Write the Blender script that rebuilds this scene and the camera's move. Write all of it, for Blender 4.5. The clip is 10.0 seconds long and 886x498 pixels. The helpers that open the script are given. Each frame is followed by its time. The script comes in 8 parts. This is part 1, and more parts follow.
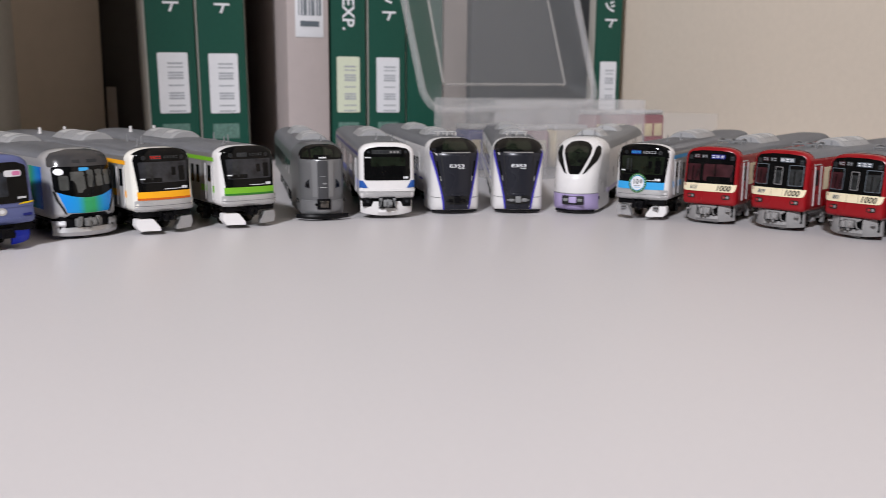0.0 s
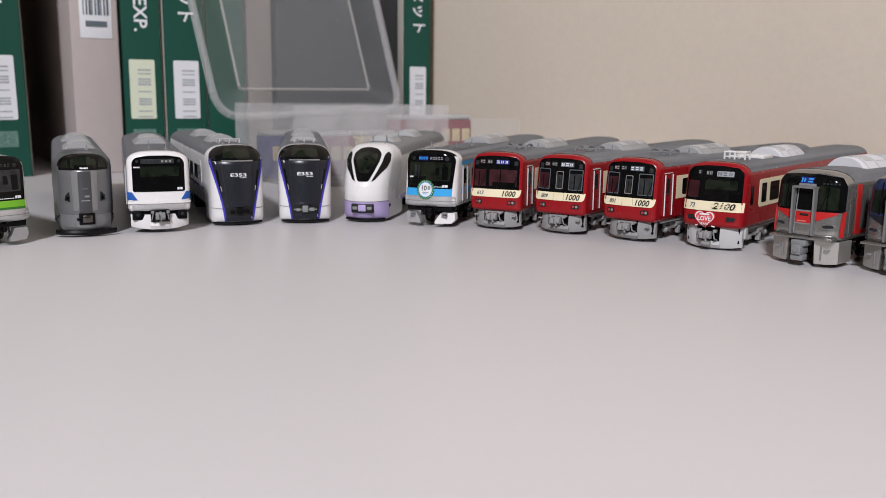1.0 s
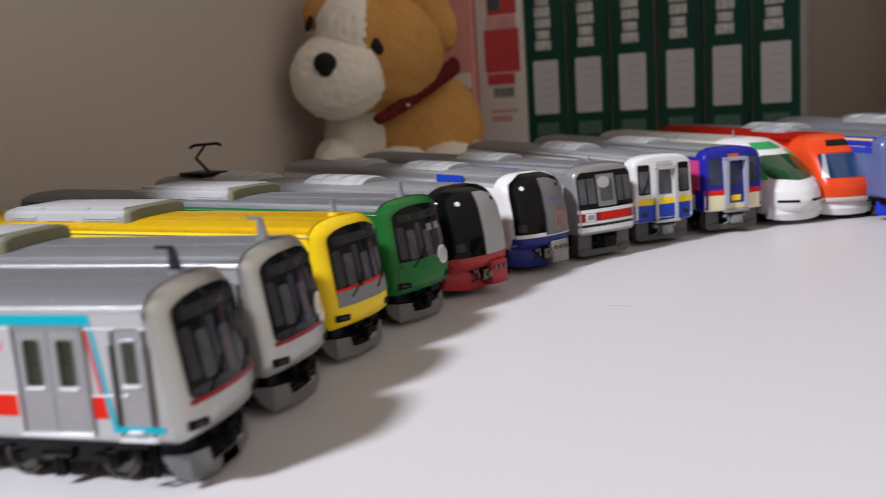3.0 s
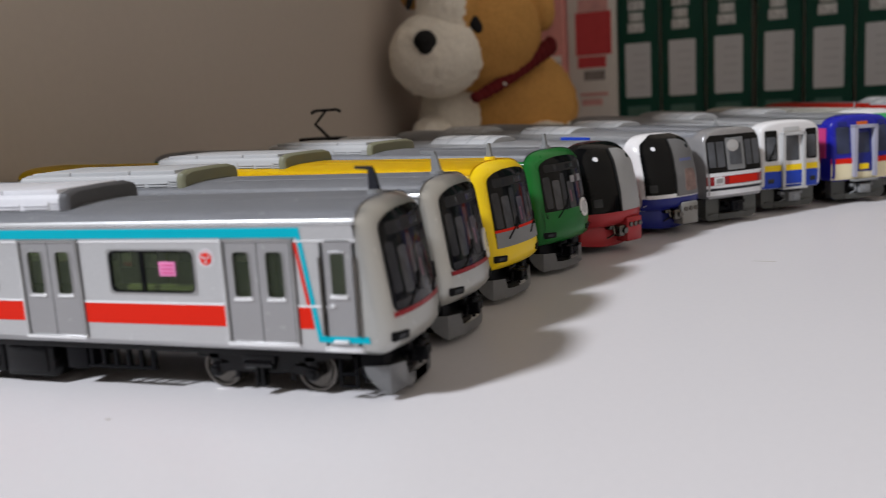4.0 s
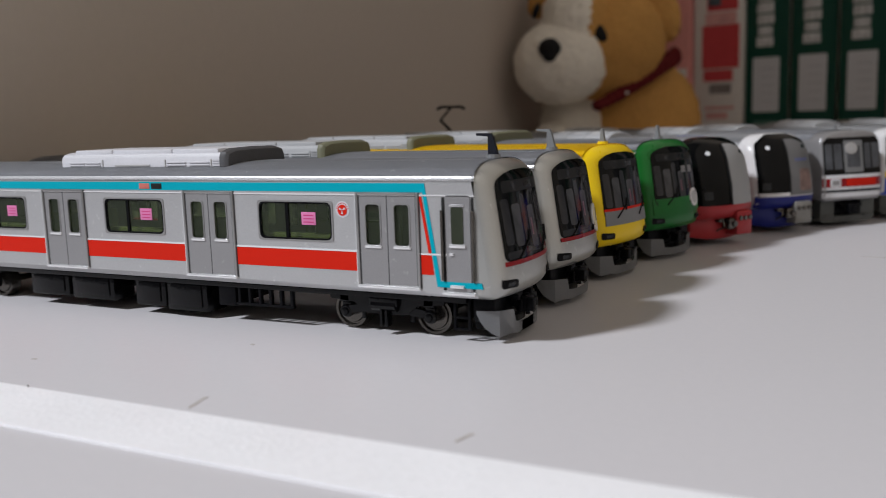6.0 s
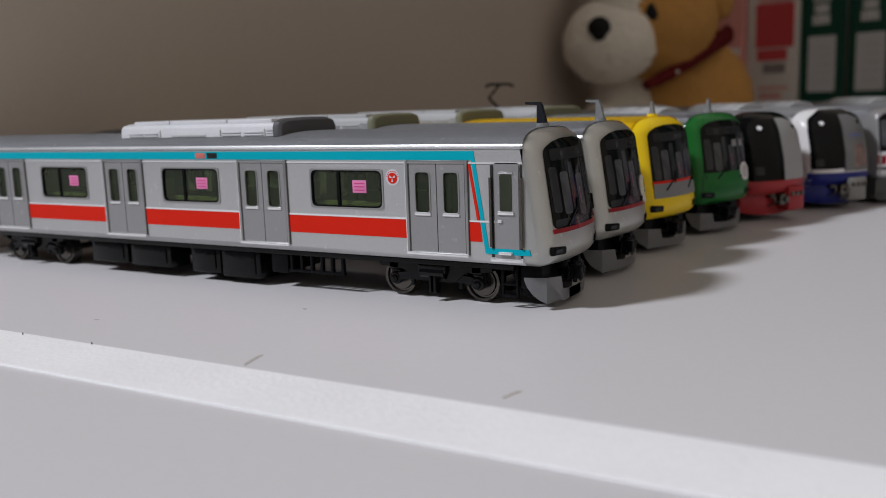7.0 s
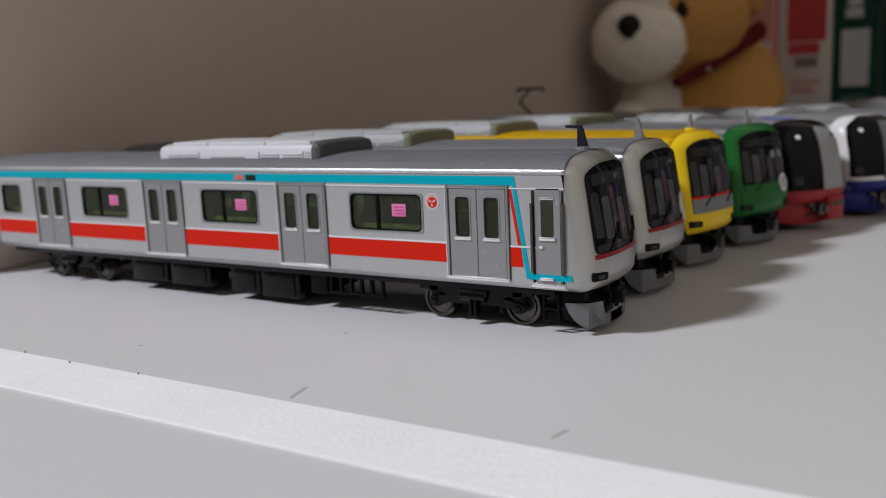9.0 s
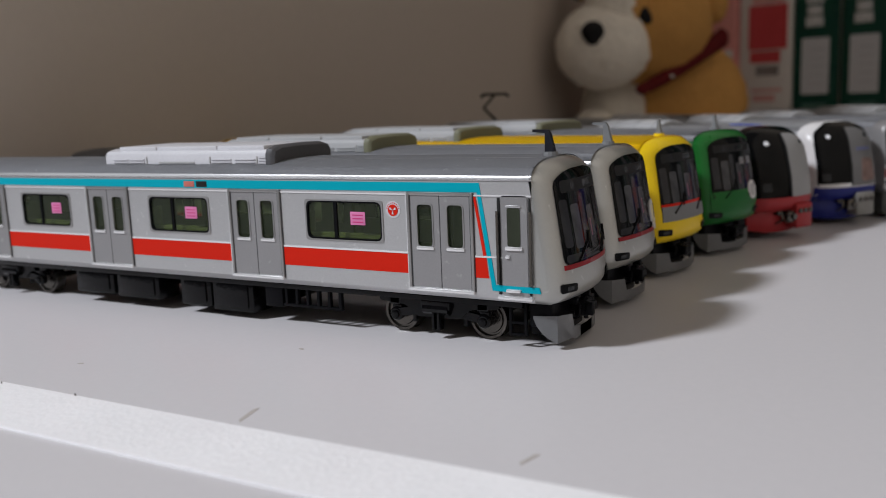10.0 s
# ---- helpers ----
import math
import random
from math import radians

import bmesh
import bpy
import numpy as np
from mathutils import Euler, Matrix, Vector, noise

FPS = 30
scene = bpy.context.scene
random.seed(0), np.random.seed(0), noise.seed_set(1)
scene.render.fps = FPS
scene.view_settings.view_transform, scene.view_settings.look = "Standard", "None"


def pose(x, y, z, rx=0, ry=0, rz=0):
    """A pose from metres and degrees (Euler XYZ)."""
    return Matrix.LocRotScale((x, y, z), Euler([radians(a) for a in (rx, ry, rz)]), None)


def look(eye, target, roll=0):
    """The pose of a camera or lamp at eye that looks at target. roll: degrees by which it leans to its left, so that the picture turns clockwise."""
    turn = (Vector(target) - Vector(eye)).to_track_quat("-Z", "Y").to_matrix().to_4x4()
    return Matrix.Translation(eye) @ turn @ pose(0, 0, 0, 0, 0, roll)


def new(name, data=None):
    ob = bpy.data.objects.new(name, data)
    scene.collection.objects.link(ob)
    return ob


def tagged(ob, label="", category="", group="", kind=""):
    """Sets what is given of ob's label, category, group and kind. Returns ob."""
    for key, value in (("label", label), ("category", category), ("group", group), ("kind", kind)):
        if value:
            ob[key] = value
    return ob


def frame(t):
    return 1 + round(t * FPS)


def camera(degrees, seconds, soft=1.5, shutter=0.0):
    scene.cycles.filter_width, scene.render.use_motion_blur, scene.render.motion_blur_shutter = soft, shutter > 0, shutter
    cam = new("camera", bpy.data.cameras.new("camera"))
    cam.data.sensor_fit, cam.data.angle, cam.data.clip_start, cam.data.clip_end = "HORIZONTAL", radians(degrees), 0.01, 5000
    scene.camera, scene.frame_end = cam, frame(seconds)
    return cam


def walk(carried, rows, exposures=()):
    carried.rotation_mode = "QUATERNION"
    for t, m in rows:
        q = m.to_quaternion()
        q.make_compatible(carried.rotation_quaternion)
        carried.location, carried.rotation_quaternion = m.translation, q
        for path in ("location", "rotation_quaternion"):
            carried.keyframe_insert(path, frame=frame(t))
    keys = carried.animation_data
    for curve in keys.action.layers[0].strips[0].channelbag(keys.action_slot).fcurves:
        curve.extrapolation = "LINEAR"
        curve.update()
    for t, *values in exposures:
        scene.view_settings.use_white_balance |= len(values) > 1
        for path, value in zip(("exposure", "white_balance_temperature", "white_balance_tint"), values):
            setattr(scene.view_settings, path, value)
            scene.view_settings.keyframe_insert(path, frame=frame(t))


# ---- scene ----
cam = camera(53.3, 10.0, soft=0.5, shutter=0.35)
PATH = [
    (0.0, (0.1190, -0.0588, 0.0430), (0.2083, 0.1166, 0.0071), 0.49),
    (0.5, (0.1231, -0.0603, 0.0445), (0.2282, 0.1057, 0.0073), 0.12),
    (1.0, (0.1404, -0.0593, 0.0430), (0.2596, 0.0976, 0.0086), 0.57),
    (1.2, (0.1406, -0.0588, 0.0403), (0.2594, 0.0986, 0.0068), 0.51),
    (1.5, (0.1383, -0.0587, 0.0410), (0.2263, 0.1181, 0.0091), 1.04),
    (1.8, (0.1365, -0.0619, 0.0413), (0.2042, 0.1234, 0.0094), 1.18),
    (2.0, (0.1242, -0.0609, 0.0413), (0.1703, 0.1309, 0.0079), 0.44),
    (2.1, (0.1125, -0.0575, 0.0414), (0.1432, 0.1367, 0.0043), 0.01),
    (2.2, (0.0986, -0.0553, 0.0472), (0.1061, 0.1399, 0.0041), -2.73),
    (3.3, (0.0453, -0.0919, 0.0400), (-0.0106, 0.0974, 0.0076), -2.81),
    (3.5, (0.0387, -0.0878, 0.0350), (-0.0152, 0.1020, 0.0020), -1.08),
    (4.0, (0.0386, -0.0936, 0.0367), (-0.0264, 0.0925, 0.0026), -3.46),
    (4.5, (0.0443, -0.0991, 0.0340), (-0.0323, 0.0830, 0.0027), -2.56),
    (5.0, (0.0430, -0.0965, 0.0331), (-0.0360, 0.0840, -0.0008), -2.15),
    (5.5, (0.0430, -0.1011, 0.0306), (-0.0402, 0.0786, 0.0025), -1.10),
    (6.8, (0.0453, -0.1086, 0.0312), (-0.0527, 0.0628, -0.0007), -2.72),
    (7.0, (0.0444, -0.1079, 0.0287), (-0.0540, 0.0632, -0.0037), -1.89),
    (7.5, (0.0484, -0.1113, 0.0352), (-0.0551, 0.0560, -0.0007), -2.99),
    (8.0, (0.0451, -0.1119, 0.0345), (-0.0592, 0.0558, 0.0028), -2.70),
    (8.5, (0.0425, -0.1089, 0.0333), (-0.0624, 0.0579, -0.0011), -2.32),
    (9.0, (0.0422, -0.1081, 0.0335), (-0.0610, 0.0598, -0.0007), -2.53),
    (9.5, (0.0410, -0.1060, 0.0336), (-0.0594, 0.0635, -0.0008), -2.60),
    (10.0, (0.0392, -0.1025, 0.0328), (-0.0570, 0.0697, -0.0001), -2.26),
]
walk(cam, [(t, look(eye, target, roll)) for t, eye, target, roll in PATH],
     [(0.0, -0.22, 6450, 10), (2.2, -0.22, 6450, 10), (3.3, -0.24, 6200, 9), (4.0, -0.44, 6250, 7), (4.5, -0.55, 6250, 7), (5.5, -0.68, 6250, 7), (7.0, -0.93, 6250, 7), (7.5, -1.02, 6250, 7), (8.5, -0.95, 6250, 7), (10.0, -0.88, 6250, 7)])
cam.data.dof.use_dof = True
cam.data.dof.aperture_fstop = 29.0
focus = new("focus_point")  # the lens stays focused on the plane through this place
focus.location, focus.empty_display_size = (0.256, 0.156, 0.01), 0.005
cam.data.dof.focus_object = focus

# ---- light: one ceiling lamp and the light that the room throws back ----
world = bpy.data.worlds.new("room_air")
scene.world = world
world.use_nodes = True
world.node_tree.nodes["Background"].inputs[0].default_value = (1.0, 0.93, 0.85, 1)
world.node_tree.nodes["Background"].inputs[1].default_value = 0.0
lamp_data = bpy.data.lights.new("ceiling_light", "AREA")
lamp_data.shape, lamp_data.size, lamp_data.energy, lamp_data.color = "DISK", 0.22, 52.0, (0.95, 0.94, 0.985)
lamp = new("ceiling_light", lamp_data)
lamp.matrix_world = look((-0.88, -0.97, 1.2), (0.1, 0.1, 0.0))

# ---- materials ----
def mat(name, rgb, rough=0.5, metal=0.0, vary=0.06, grain=400.0, bump=0.05, coat=0.0, blotch=12.0, spec=0.28, dust=0.0):
    """Painted or moulded surface with a fine grain and a slow drift of tone."""
    m = bpy.data.materials.new(name)
    m.use_nodes = True
    nt = m.node_tree
    bsdf = nt.nodes["Principled BSDF"]
    tc = nt.nodes.new("ShaderNodeTexCoord")
    fine, slow = nt.nodes.new("ShaderNodeTexNoise"), nt.nodes.new("ShaderNodeTexNoise")
    fine.inputs["Scale"].default_value, slow.inputs["Scale"].default_value = grain, blotch
    fine.inputs["Detail"].default_value, slow.inputs["Detail"].default_value = 3, 4
    for n in (fine, slow):
        nt.links.new(tc.outputs["Object"], n.inputs["Vector"])
    add = nt.nodes.new("ShaderNodeMath")
    add.operation = "ADD"
    nt.links.new(fine.outputs["Fac"], add.inputs[0])
    nt.links.new(slow.outputs["Fac"], add.inputs[1])
    ramp = nt.nodes.new("ShaderNodeMapRange")
    ramp.inputs["From Min"].default_value, ramp.inputs["From Max"].default_value = 0.6, 1.4
    ramp.inputs["To Min"].default_value, ramp.inputs["To Max"].default_value = 1 - vary, 1 + vary
    nt.links.new(add.outputs[0], ramp.inputs["Value"])
    mul = nt.nodes.new("ShaderNodeVectorMath")
    mul.operation = "SCALE"
    mul.inputs[0].default_value = rgb
    nt.links.new(ramp.outputs[0], mul.inputs["Scale"])
    last = mul.outputs[0]
    if dust:
        # scattered pale specks of dust and worn paint
        spots, pick = nt.nodes.new("ShaderNodeTexNoise"), nt.nodes.new("ShaderNodeMapRange")
        spots.inputs["Scale"].default_value, spots.inputs["Detail"].default_value = 900, 2
        nt.links.new(tc.outputs["Object"], spots.inputs["Vector"])
        pick.inputs["From Min"].default_value, pick.inputs["From Max"].default_value = 0.68, 0.78
        pick.inputs["To Max"].default_value = dust
        nt.links.new(spots.outputs["Fac"], pick.inputs["Value"])
        pale = nt.nodes.new("ShaderNodeMix")
        pale.data_type = "RGBA"
        nt.links.new(pick.outputs[0], pale.inputs[0])
        nt.links.new(last, pale.inputs[6])
        pale.inputs[7].default_value = (0.85, 0.85, 0.84, 1)
        last = pale.outputs[2]
    nt.links.new(last, bsdf.inputs["Base Color"])
    rr = nt.nodes.new("ShaderNodeMapRange")
    rr.inputs["To Min"].default_value, rr.inputs["To Max"].default_value = max(rough - 0.07, 0.02), min(rough + 0.07, 1)
    nt.links.new(slow.outputs["Fac"], rr.inputs["Value"])
    nt.links.new(rr.outputs[0], bsdf.inputs["Roughness"])
    bsdf.inputs["Metallic"].default_value = metal
    bsdf.inputs["Coat Weight"].default_value = coat
    bsdf.inputs["Specular IOR Level"].default_value = spec
    if bump:
        bp = nt.nodes.new("ShaderNodeBump")
        bp.inputs["Strength"].default_value, bp.inputs["Distance"].default_value = bump, 0.0004
        nt.links.new(fine.outputs["Fac"], bp.inputs["Height"])
        nt.links.new(bp.outputs[0], bsdf.inputs["Normal"])
    return m


def clear_mat(name, rgb, see, rough=0.15, tint=(1, 1, 1)):
    """Thin moulded plastic or pane: partly clear, partly milky, glossy."""
    m = bpy.data.materials.new(name)
    m.use_nodes = True
    nt = m.node_tree
    bsdf = nt.nodes["Principled BSDF"]
    bsdf.inputs["Base Color"].default_value = (*rgb, 1)
    bsdf.inputs["Roughness"].default_value = rough
    tr = nt.nodes.new("ShaderNodeBsdfTransparent")
    tr.inputs["Color"].default_value = (*tint, 1)
    mix = nt.nodes.new("ShaderNodeMixShader")
    noise_tex = nt.nodes.new("ShaderNodeTexNoise")
    noise_tex.inputs["Scale"].default_value = 60
    rng = nt.nodes.new("ShaderNodeMapRange")
    rng.inputs["To Min"].default_value, rng.inputs["To Max"].default_value = max(1 - see - 0.06, 0), min(1 - see + 0.06, 1)
    nt.links.new(noise_tex.outputs["Fac"], rng.inputs["Value"])
    nt.links.new(rng.outputs[0], mix.inputs[0])
    nt.links.new(tr.outputs[0], mix.inputs[1])
    nt.links.new(bsdf.outputs[0], mix.inputs[2])
    nt.links.new(mix.outputs[0], nt.nodes["Material Output"].inputs["Surface"])
    return m


M = {
    "desk": mat("white_laminate", (0.60, 0.585, 0.60), 0.38, vary=0.02, grain=900, bump=0.03, blotch=5),
    "tape": mat("white_edge_tape", (0.95, 0.95, 0.97), 0.36, vary=0.05, grain=1600, bump=0.22, blotch=60),
    "wall": mat("beige_wallpaper", (0.64, 0.565, 0.475), 0.85, vary=0.035, grain=350, bump=0.25, blotch=8),
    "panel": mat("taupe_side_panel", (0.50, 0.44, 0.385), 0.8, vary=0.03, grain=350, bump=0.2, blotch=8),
    "pane": clear_mat("green_tinted_pane", (0.045, 0.055, 0.036), 0.68, 0.05, (0.86, 0.92, 0.74)),
    "inside": mat("olive_interior_plastic", (0.36, 0.37, 0.22), 0.6, vary=0.1, grain=300, bump=0.1, blotch=40),
    # dark grey for the unseen room surfaces, set to hold down bounced fill
    "room": mat("dark_room_shell", (0.13, 0.125, 0.12), 0.9, vary=0.02, grain=60, bump=0.05, blotch=2),
    "floor": mat("brown_floorboards", (0.16, 0.11, 0.07), 0.6, vary=0.1, grain=40, bump=0.05, blotch=4),
    "silver": mat("silver_paint", (0.50, 0.50, 0.505), 0.34, 0.5, vary=0.05, grain=3500, bump=0.10, blotch=60, dust=0.3),
    "silver_dark": mat("dull_silver_paint", (0.32, 0.315, 0.32), 0.36, 0.45, vary=0.05, grain=3500, bump=0.08, blotch=60, dust=0.15),
    "champagne": mat("champagne_silver_paint", (0.46, 0.462, 0.442), 0.32, 0.68, vary=0.03, grain=3500, bump=0.06, blotch=60, dust=0.35),
    "chrome": mat("bright_metal", (0.86, 0.86, 0.87), 0.2, 0.5, vary=0.02, bump=0),
    "rim": mat("bright_rim_paint", (0.66, 0.66, 0.67), 0.24, 0.75, vary=0.03, grain=2500, bump=0.02),
    "cooler_white": mat("pale_cooler_plastic", (0.58, 0.58, 0.61), 0.4, vary=0.05, grain=2000, bump=0.1, blotch=90),
    "hood": mat("charcoal_hood_plastic", (0.075, 0.075, 0.08), 0.5, vary=0.06, grain=2000, bump=0.1, blotch=90),
    # grey painted on windscreens for dim cab parts and for reflections in the glass
    "cab_reflection": mat("cab_and_reflection_grey", (0.030, 0.030, 0.033), 0.12, vary=0.7, grain=250, bump=0.0, blotch=120),
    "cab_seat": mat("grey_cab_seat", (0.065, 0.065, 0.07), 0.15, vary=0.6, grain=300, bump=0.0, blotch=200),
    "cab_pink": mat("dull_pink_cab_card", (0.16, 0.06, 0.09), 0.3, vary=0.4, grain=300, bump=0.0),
    "plough": mat("plough_grey_plastic", (0.30, 0.305, 0.315), 0.42, vary=0.05, grain=1800, bump=0.08, blotch=90),
    "steel": mat("worn_steel", (0.13, 0.12, 0.108), 0.24, 0.9, vary=0.08, grain=1500, bump=0.1, blotch=200),
    "roof": mat("grey_roof_plastic", (0.31, 0.317, 0.34), 0.5, vary=0.05, grain=2500, bump=0.12, blotch=60, dust=0.4),
    "roof_light": mat("light_grey_roof_plastic", (0.40, 0.405, 0.415), 0.5, vary=0.03, grain=2000, bump=0.08, blotch=60),
    "ac": mat("grey_cooler_plastic", (0.34, 0.343, 0.352), 0.45, 0.1, vary=0.04, grain=2000, bump=0.1, blotch=90),
    "grey": mat("mid_grey_plastic", (0.20, 0.205, 0.21), 0.45, vary=0.04, grain=1800, bump=0.08, blotch=90),
    "grey_light": mat("light_grey_plastic", (0.45, 0.45, 0.45), 0.42, vary=0.04, grain=1800, bump=0.08, blotch=90),
    "black": mat("black_plastic", (0.004, 0.004, 0.005), 0.36, spec=0.09, vary=0.15, grain=1800, bump=0.1, blotch=120),
    "gear": mat("glossy_black_gear", (0.0035, 0.0035, 0.004), 0.16, spec=0.22, vary=0.2, grain=1800, bump=0.1, blotch=120),
    "side_steel": mat("brushed_side_steel", (0.33, 0.326, 0.322), 0.30, 0.6, vary=0.03, grain=2500, bump=0.04, blotch=60),
    "glass": mat("dark_glazing", (0.0035, 0.0037, 0.004), 0.05, vary=0.3, grain=300, bump=0.0, blotch=120, spec=0.15),
    "glass_green": mat("olive_glazing", (0.030, 0.036, 0.022), 0.08, vary=0.5, grain=120, bump=0.0, blotch=90, spec=0.25),
    "glass_grey": mat("smoky_glazing", (0.022, 0.024, 0.027), 0.08, vary=0.4, grain=200, bump=0.0, blotch=90, spec=0.25),
    "gun": mat("gunmetal_paint", (0.018, 0.019, 0.026), 0.28, 0.15, vary=0.04, grain=2500, bump=0.02, blotch=60),
    "white": mat("white_paint", (0.68, 0.67, 0.67), 0.28, vary=0.02, grain=2500, bump=0.03, blotch=60),
    "ivory": mat("ivory_paint", (0.76, 0.74, 0.68), 0.3, vary=0.02, grain=2500, bump=0.03, blotch=60),
    "cream": mat("cream_paint", (0.74, 0.66, 0.44), 0.32, vary=0.02, grain=2500, bump=0.03, blotch=60),
    "red": mat("crimson_paint", (0.255, 0.007, 0.011), 0.28, vary=0.04, grain=2500, bump=0.03, blotch=60),
    "red_line": mat("vermilion_stripe", (0.60, 0.017, 0.006), 0.4, vary=0.03, grain=2500, bump=0.0, blotch=60, spec=0.1),
    "red_dark": mat("dark_red_plastic", (0.36, 0.03, 0.035), 0.35, vary=0.04, grain=2500, bump=0.03, blotch=60),
    "orange": mat("orange_vermilion_paint", (0.66, 0.055, 0.009), 0.3, vary=0.03, grain=2500, bump=0.03, blotch=60),
    "amber": mat("amber_stripe", (0.88, 0.40, 0.012), 0.35, vary=0.03, bump=0.0),
    "amber_dark": mat("burnt_orange_stripe", (0.55, 0.11, 0.01), 0.35, vary=0.03, bump=0.0),
    "yellow": mat("yellow_paint", (0.86, 0.60, 0.006), 0.3, vary=0.02, grain=2500, bump=0.03, blotch=60),
    "green": mat("green_paint", (0.012, 0.13, 0.022), 0.3, vary=0.04, grain=2500, bump=0.03, blotch=60),
    "lime": mat("yellow_green_stripe", (0.16, 0.42, 0.025), 0.35, vary=0.03, bump=0.0),
    "green_deep": mat("deep_green_stripe", (0.03, 0.16, 0.02), 0.35, vary=0.03, bump=0.0),
    "leaf": mat("emerald_band", (0.03, 0.30, 0.08), 0.3, vary=0.03, bump=0.0),
    "blue": mat("royal_blue_paint", (0.012, 0.05, 0.42), 0.3, vary=0.04, grain=2500, bump=0.03, blotch=60),
    "navy": mat("deep_blue_paint", (0.012, 0.018, 0.17), 0.3, vary=0.04, grain=2500, bump=0.03, blotch=60),
    "periwinkle": mat("periwinkle_paint", (0.125, 0.15, 0.33), 0.3, 0.25, vary=0.03, grain=2500, bump=0.03, blotch=60),
    "sky": mat("sky_blue_stripe", (0.04, 0.33, 0.68), 0.35, vary=0.03, bump=0.0),
    "cyan": mat("turquoise_stripe", (0.008, 0.36, 0.46), 0.4, vary=0.03, bump=0.0, spec=0.12),
    "violet": mat("violet_blue_stripe", (0.05, 0.04, 0.42), 0.38, 0.1, vary=0.03, bump=0.0),
    "lilac": mat("lilac_paint", (0.40, 0.33, 0.56), 0.3, vary=0.03, grain=2500, bump=0.03, blotch=60),
    "magenta": mat("magenta_paint", (0.55, 0.05, 0.20), 0.3, vary=0.03, bump=0.0),
    "pink": mat("pink_sticker", (0.66, 0.20, 0.40), 0.5, vary=0.05, bump=0.0),
    "salmon": mat("salmon_sign", (0.55, 0.16, 0.13), 0.5, vary=0.15, bump=0.0),
    "ink": mat("black_print", (0.01, 0.01, 0.01), 0.5, vary=0.05, bump=0.0),
    "lamp_glass": mat("headlight_lens", (0.85, 0.86, 0.9), 0.1, vary=0.02, bump=0.0, coat=0.6),
    "sign": mat("white_print", (0.70, 0.71, 0.74), 0.5, vary=0.1, grain=1500, bump=0.0),
}

# ---- mesh helpers; all lengths in millimetres ----
MM = 0.001


def link(name, bm, material, parent=None, label="", sharp=28):
    """One mesh object from a bmesh that is drawn in millimetres."""
    bmesh.ops.recalc_face_normals(bm, faces=bm.faces)
    me = bpy.data.meshes.new(name)
    bm.to_mesh(me)
    bm.free()
    me.transform(Matrix.Scale(MM, 4))
    for m in material if isinstance(material, (list, tuple)) else [material]:
        me.materials.append(m)
    me.shade_smooth()
    me.set_sharp_from_angle(angle=radians(sharp))
    ob = new(name, me)
    ob.parent = parent
    if label:
        tagged(ob, label)
    return ob


part = link


def share(name, src, parent, m=None, label=""):
    """Another object on the mesh of src."""
    ob = new(name, src.data)
    ob.parent = parent
    ob.matrix_basis = m or Matrix()
    if label:
        tagged(ob, label)
    return ob


def empty(name, m, label, category, group=""):
    ob = new(name)
    ob.matrix_world = m
    ob.empty_display_size = 0.01
    return tagged(ob, label, category, group)


def mmpose(x, y, z, rx=0, ry=0, rz=0):
    return pose(x * MM, y * MM, z * MM, rx, ry, rz)


def box(bm, x0, x1, y0, y1, z0, z1, bev=0.0, seg=2):
    """A block with rounded edges."""
    vs = [bm.verts.new(p) for p in ((x0, y0, z0), (x1, y0, z0), (x1, y1, z0), (x0, y1, z0), (x0, y0, z1), (x1, y0, z1), (x1, y1, z1), (x0, y1, z1))]
    fs = [bm.faces.new([vs[i] for i in f]) for f in ((3, 2, 1, 0), (4, 5, 6, 7), (0, 1, 5, 4), (1, 2, 6, 5), (2, 3, 7, 6), (3, 0, 4, 7))]
    if bev:
        bmesh.ops.bevel(bm, geom=list({e for f in fs for e in f.edges}), offset=bev, segments=seg, affect="EDGES", profile=0.5)
    return bm


def rod(bm, p, q, r, n=8, r2=None, caps=True):
    """A round bar from p to q."""
    p, q = Vector(p), Vector(q)
    turn = (q - p).to_track_quat("Z", "Y").to_matrix()
    rings = [[bm.verts.new(c + turn @ Vector((k * math.cos(a), k * math.sin(a), 0))) for a in (2 * math.pi * i / n for i in range(n))] for c, k in ((p, r), (q, r if r2 is None else r2))]
    for i in range(n):
        bm.faces.new((rings[0][i], rings[0][(i + 1) % n], rings[1][(i + 1) % n], rings[1][i]))
    if caps:
        bm.faces.new(rings[0][::-1])
        bm.faces.new(rings[1])
    return bm


def bars(bm, pts, r, n=6):
    for p, q in zip(pts, pts[1:]):
        rod(bm, p, q, r, n)
    return bm


def prism(bm, pts, y0, y1, axis="y"):
    """A flat outline pushed from y0 to y1: points are (x, z) for axis y, (y, z) for axis x, (x, y) for axis z."""
    put = {"y": lambda a, b, d: (a, d, b), "x": lambda a, b, d: (d, a, b), "z": lambda a, b, d: (a, b, d)}[axis]
    a = [bm.verts.new(put(u, v, y0)) for u, v in pts]
    b = [bm.verts.new(put(u, v, y1)) for u, v in pts]
    bm.faces.new(a[::-1])
    bm.faces.new(b)
    for i in range(len(pts)):
        bm.faces.new((a[i], a[(i + 1) % len(pts)], b[(i + 1) % len(pts)], b[i]))
    return bm


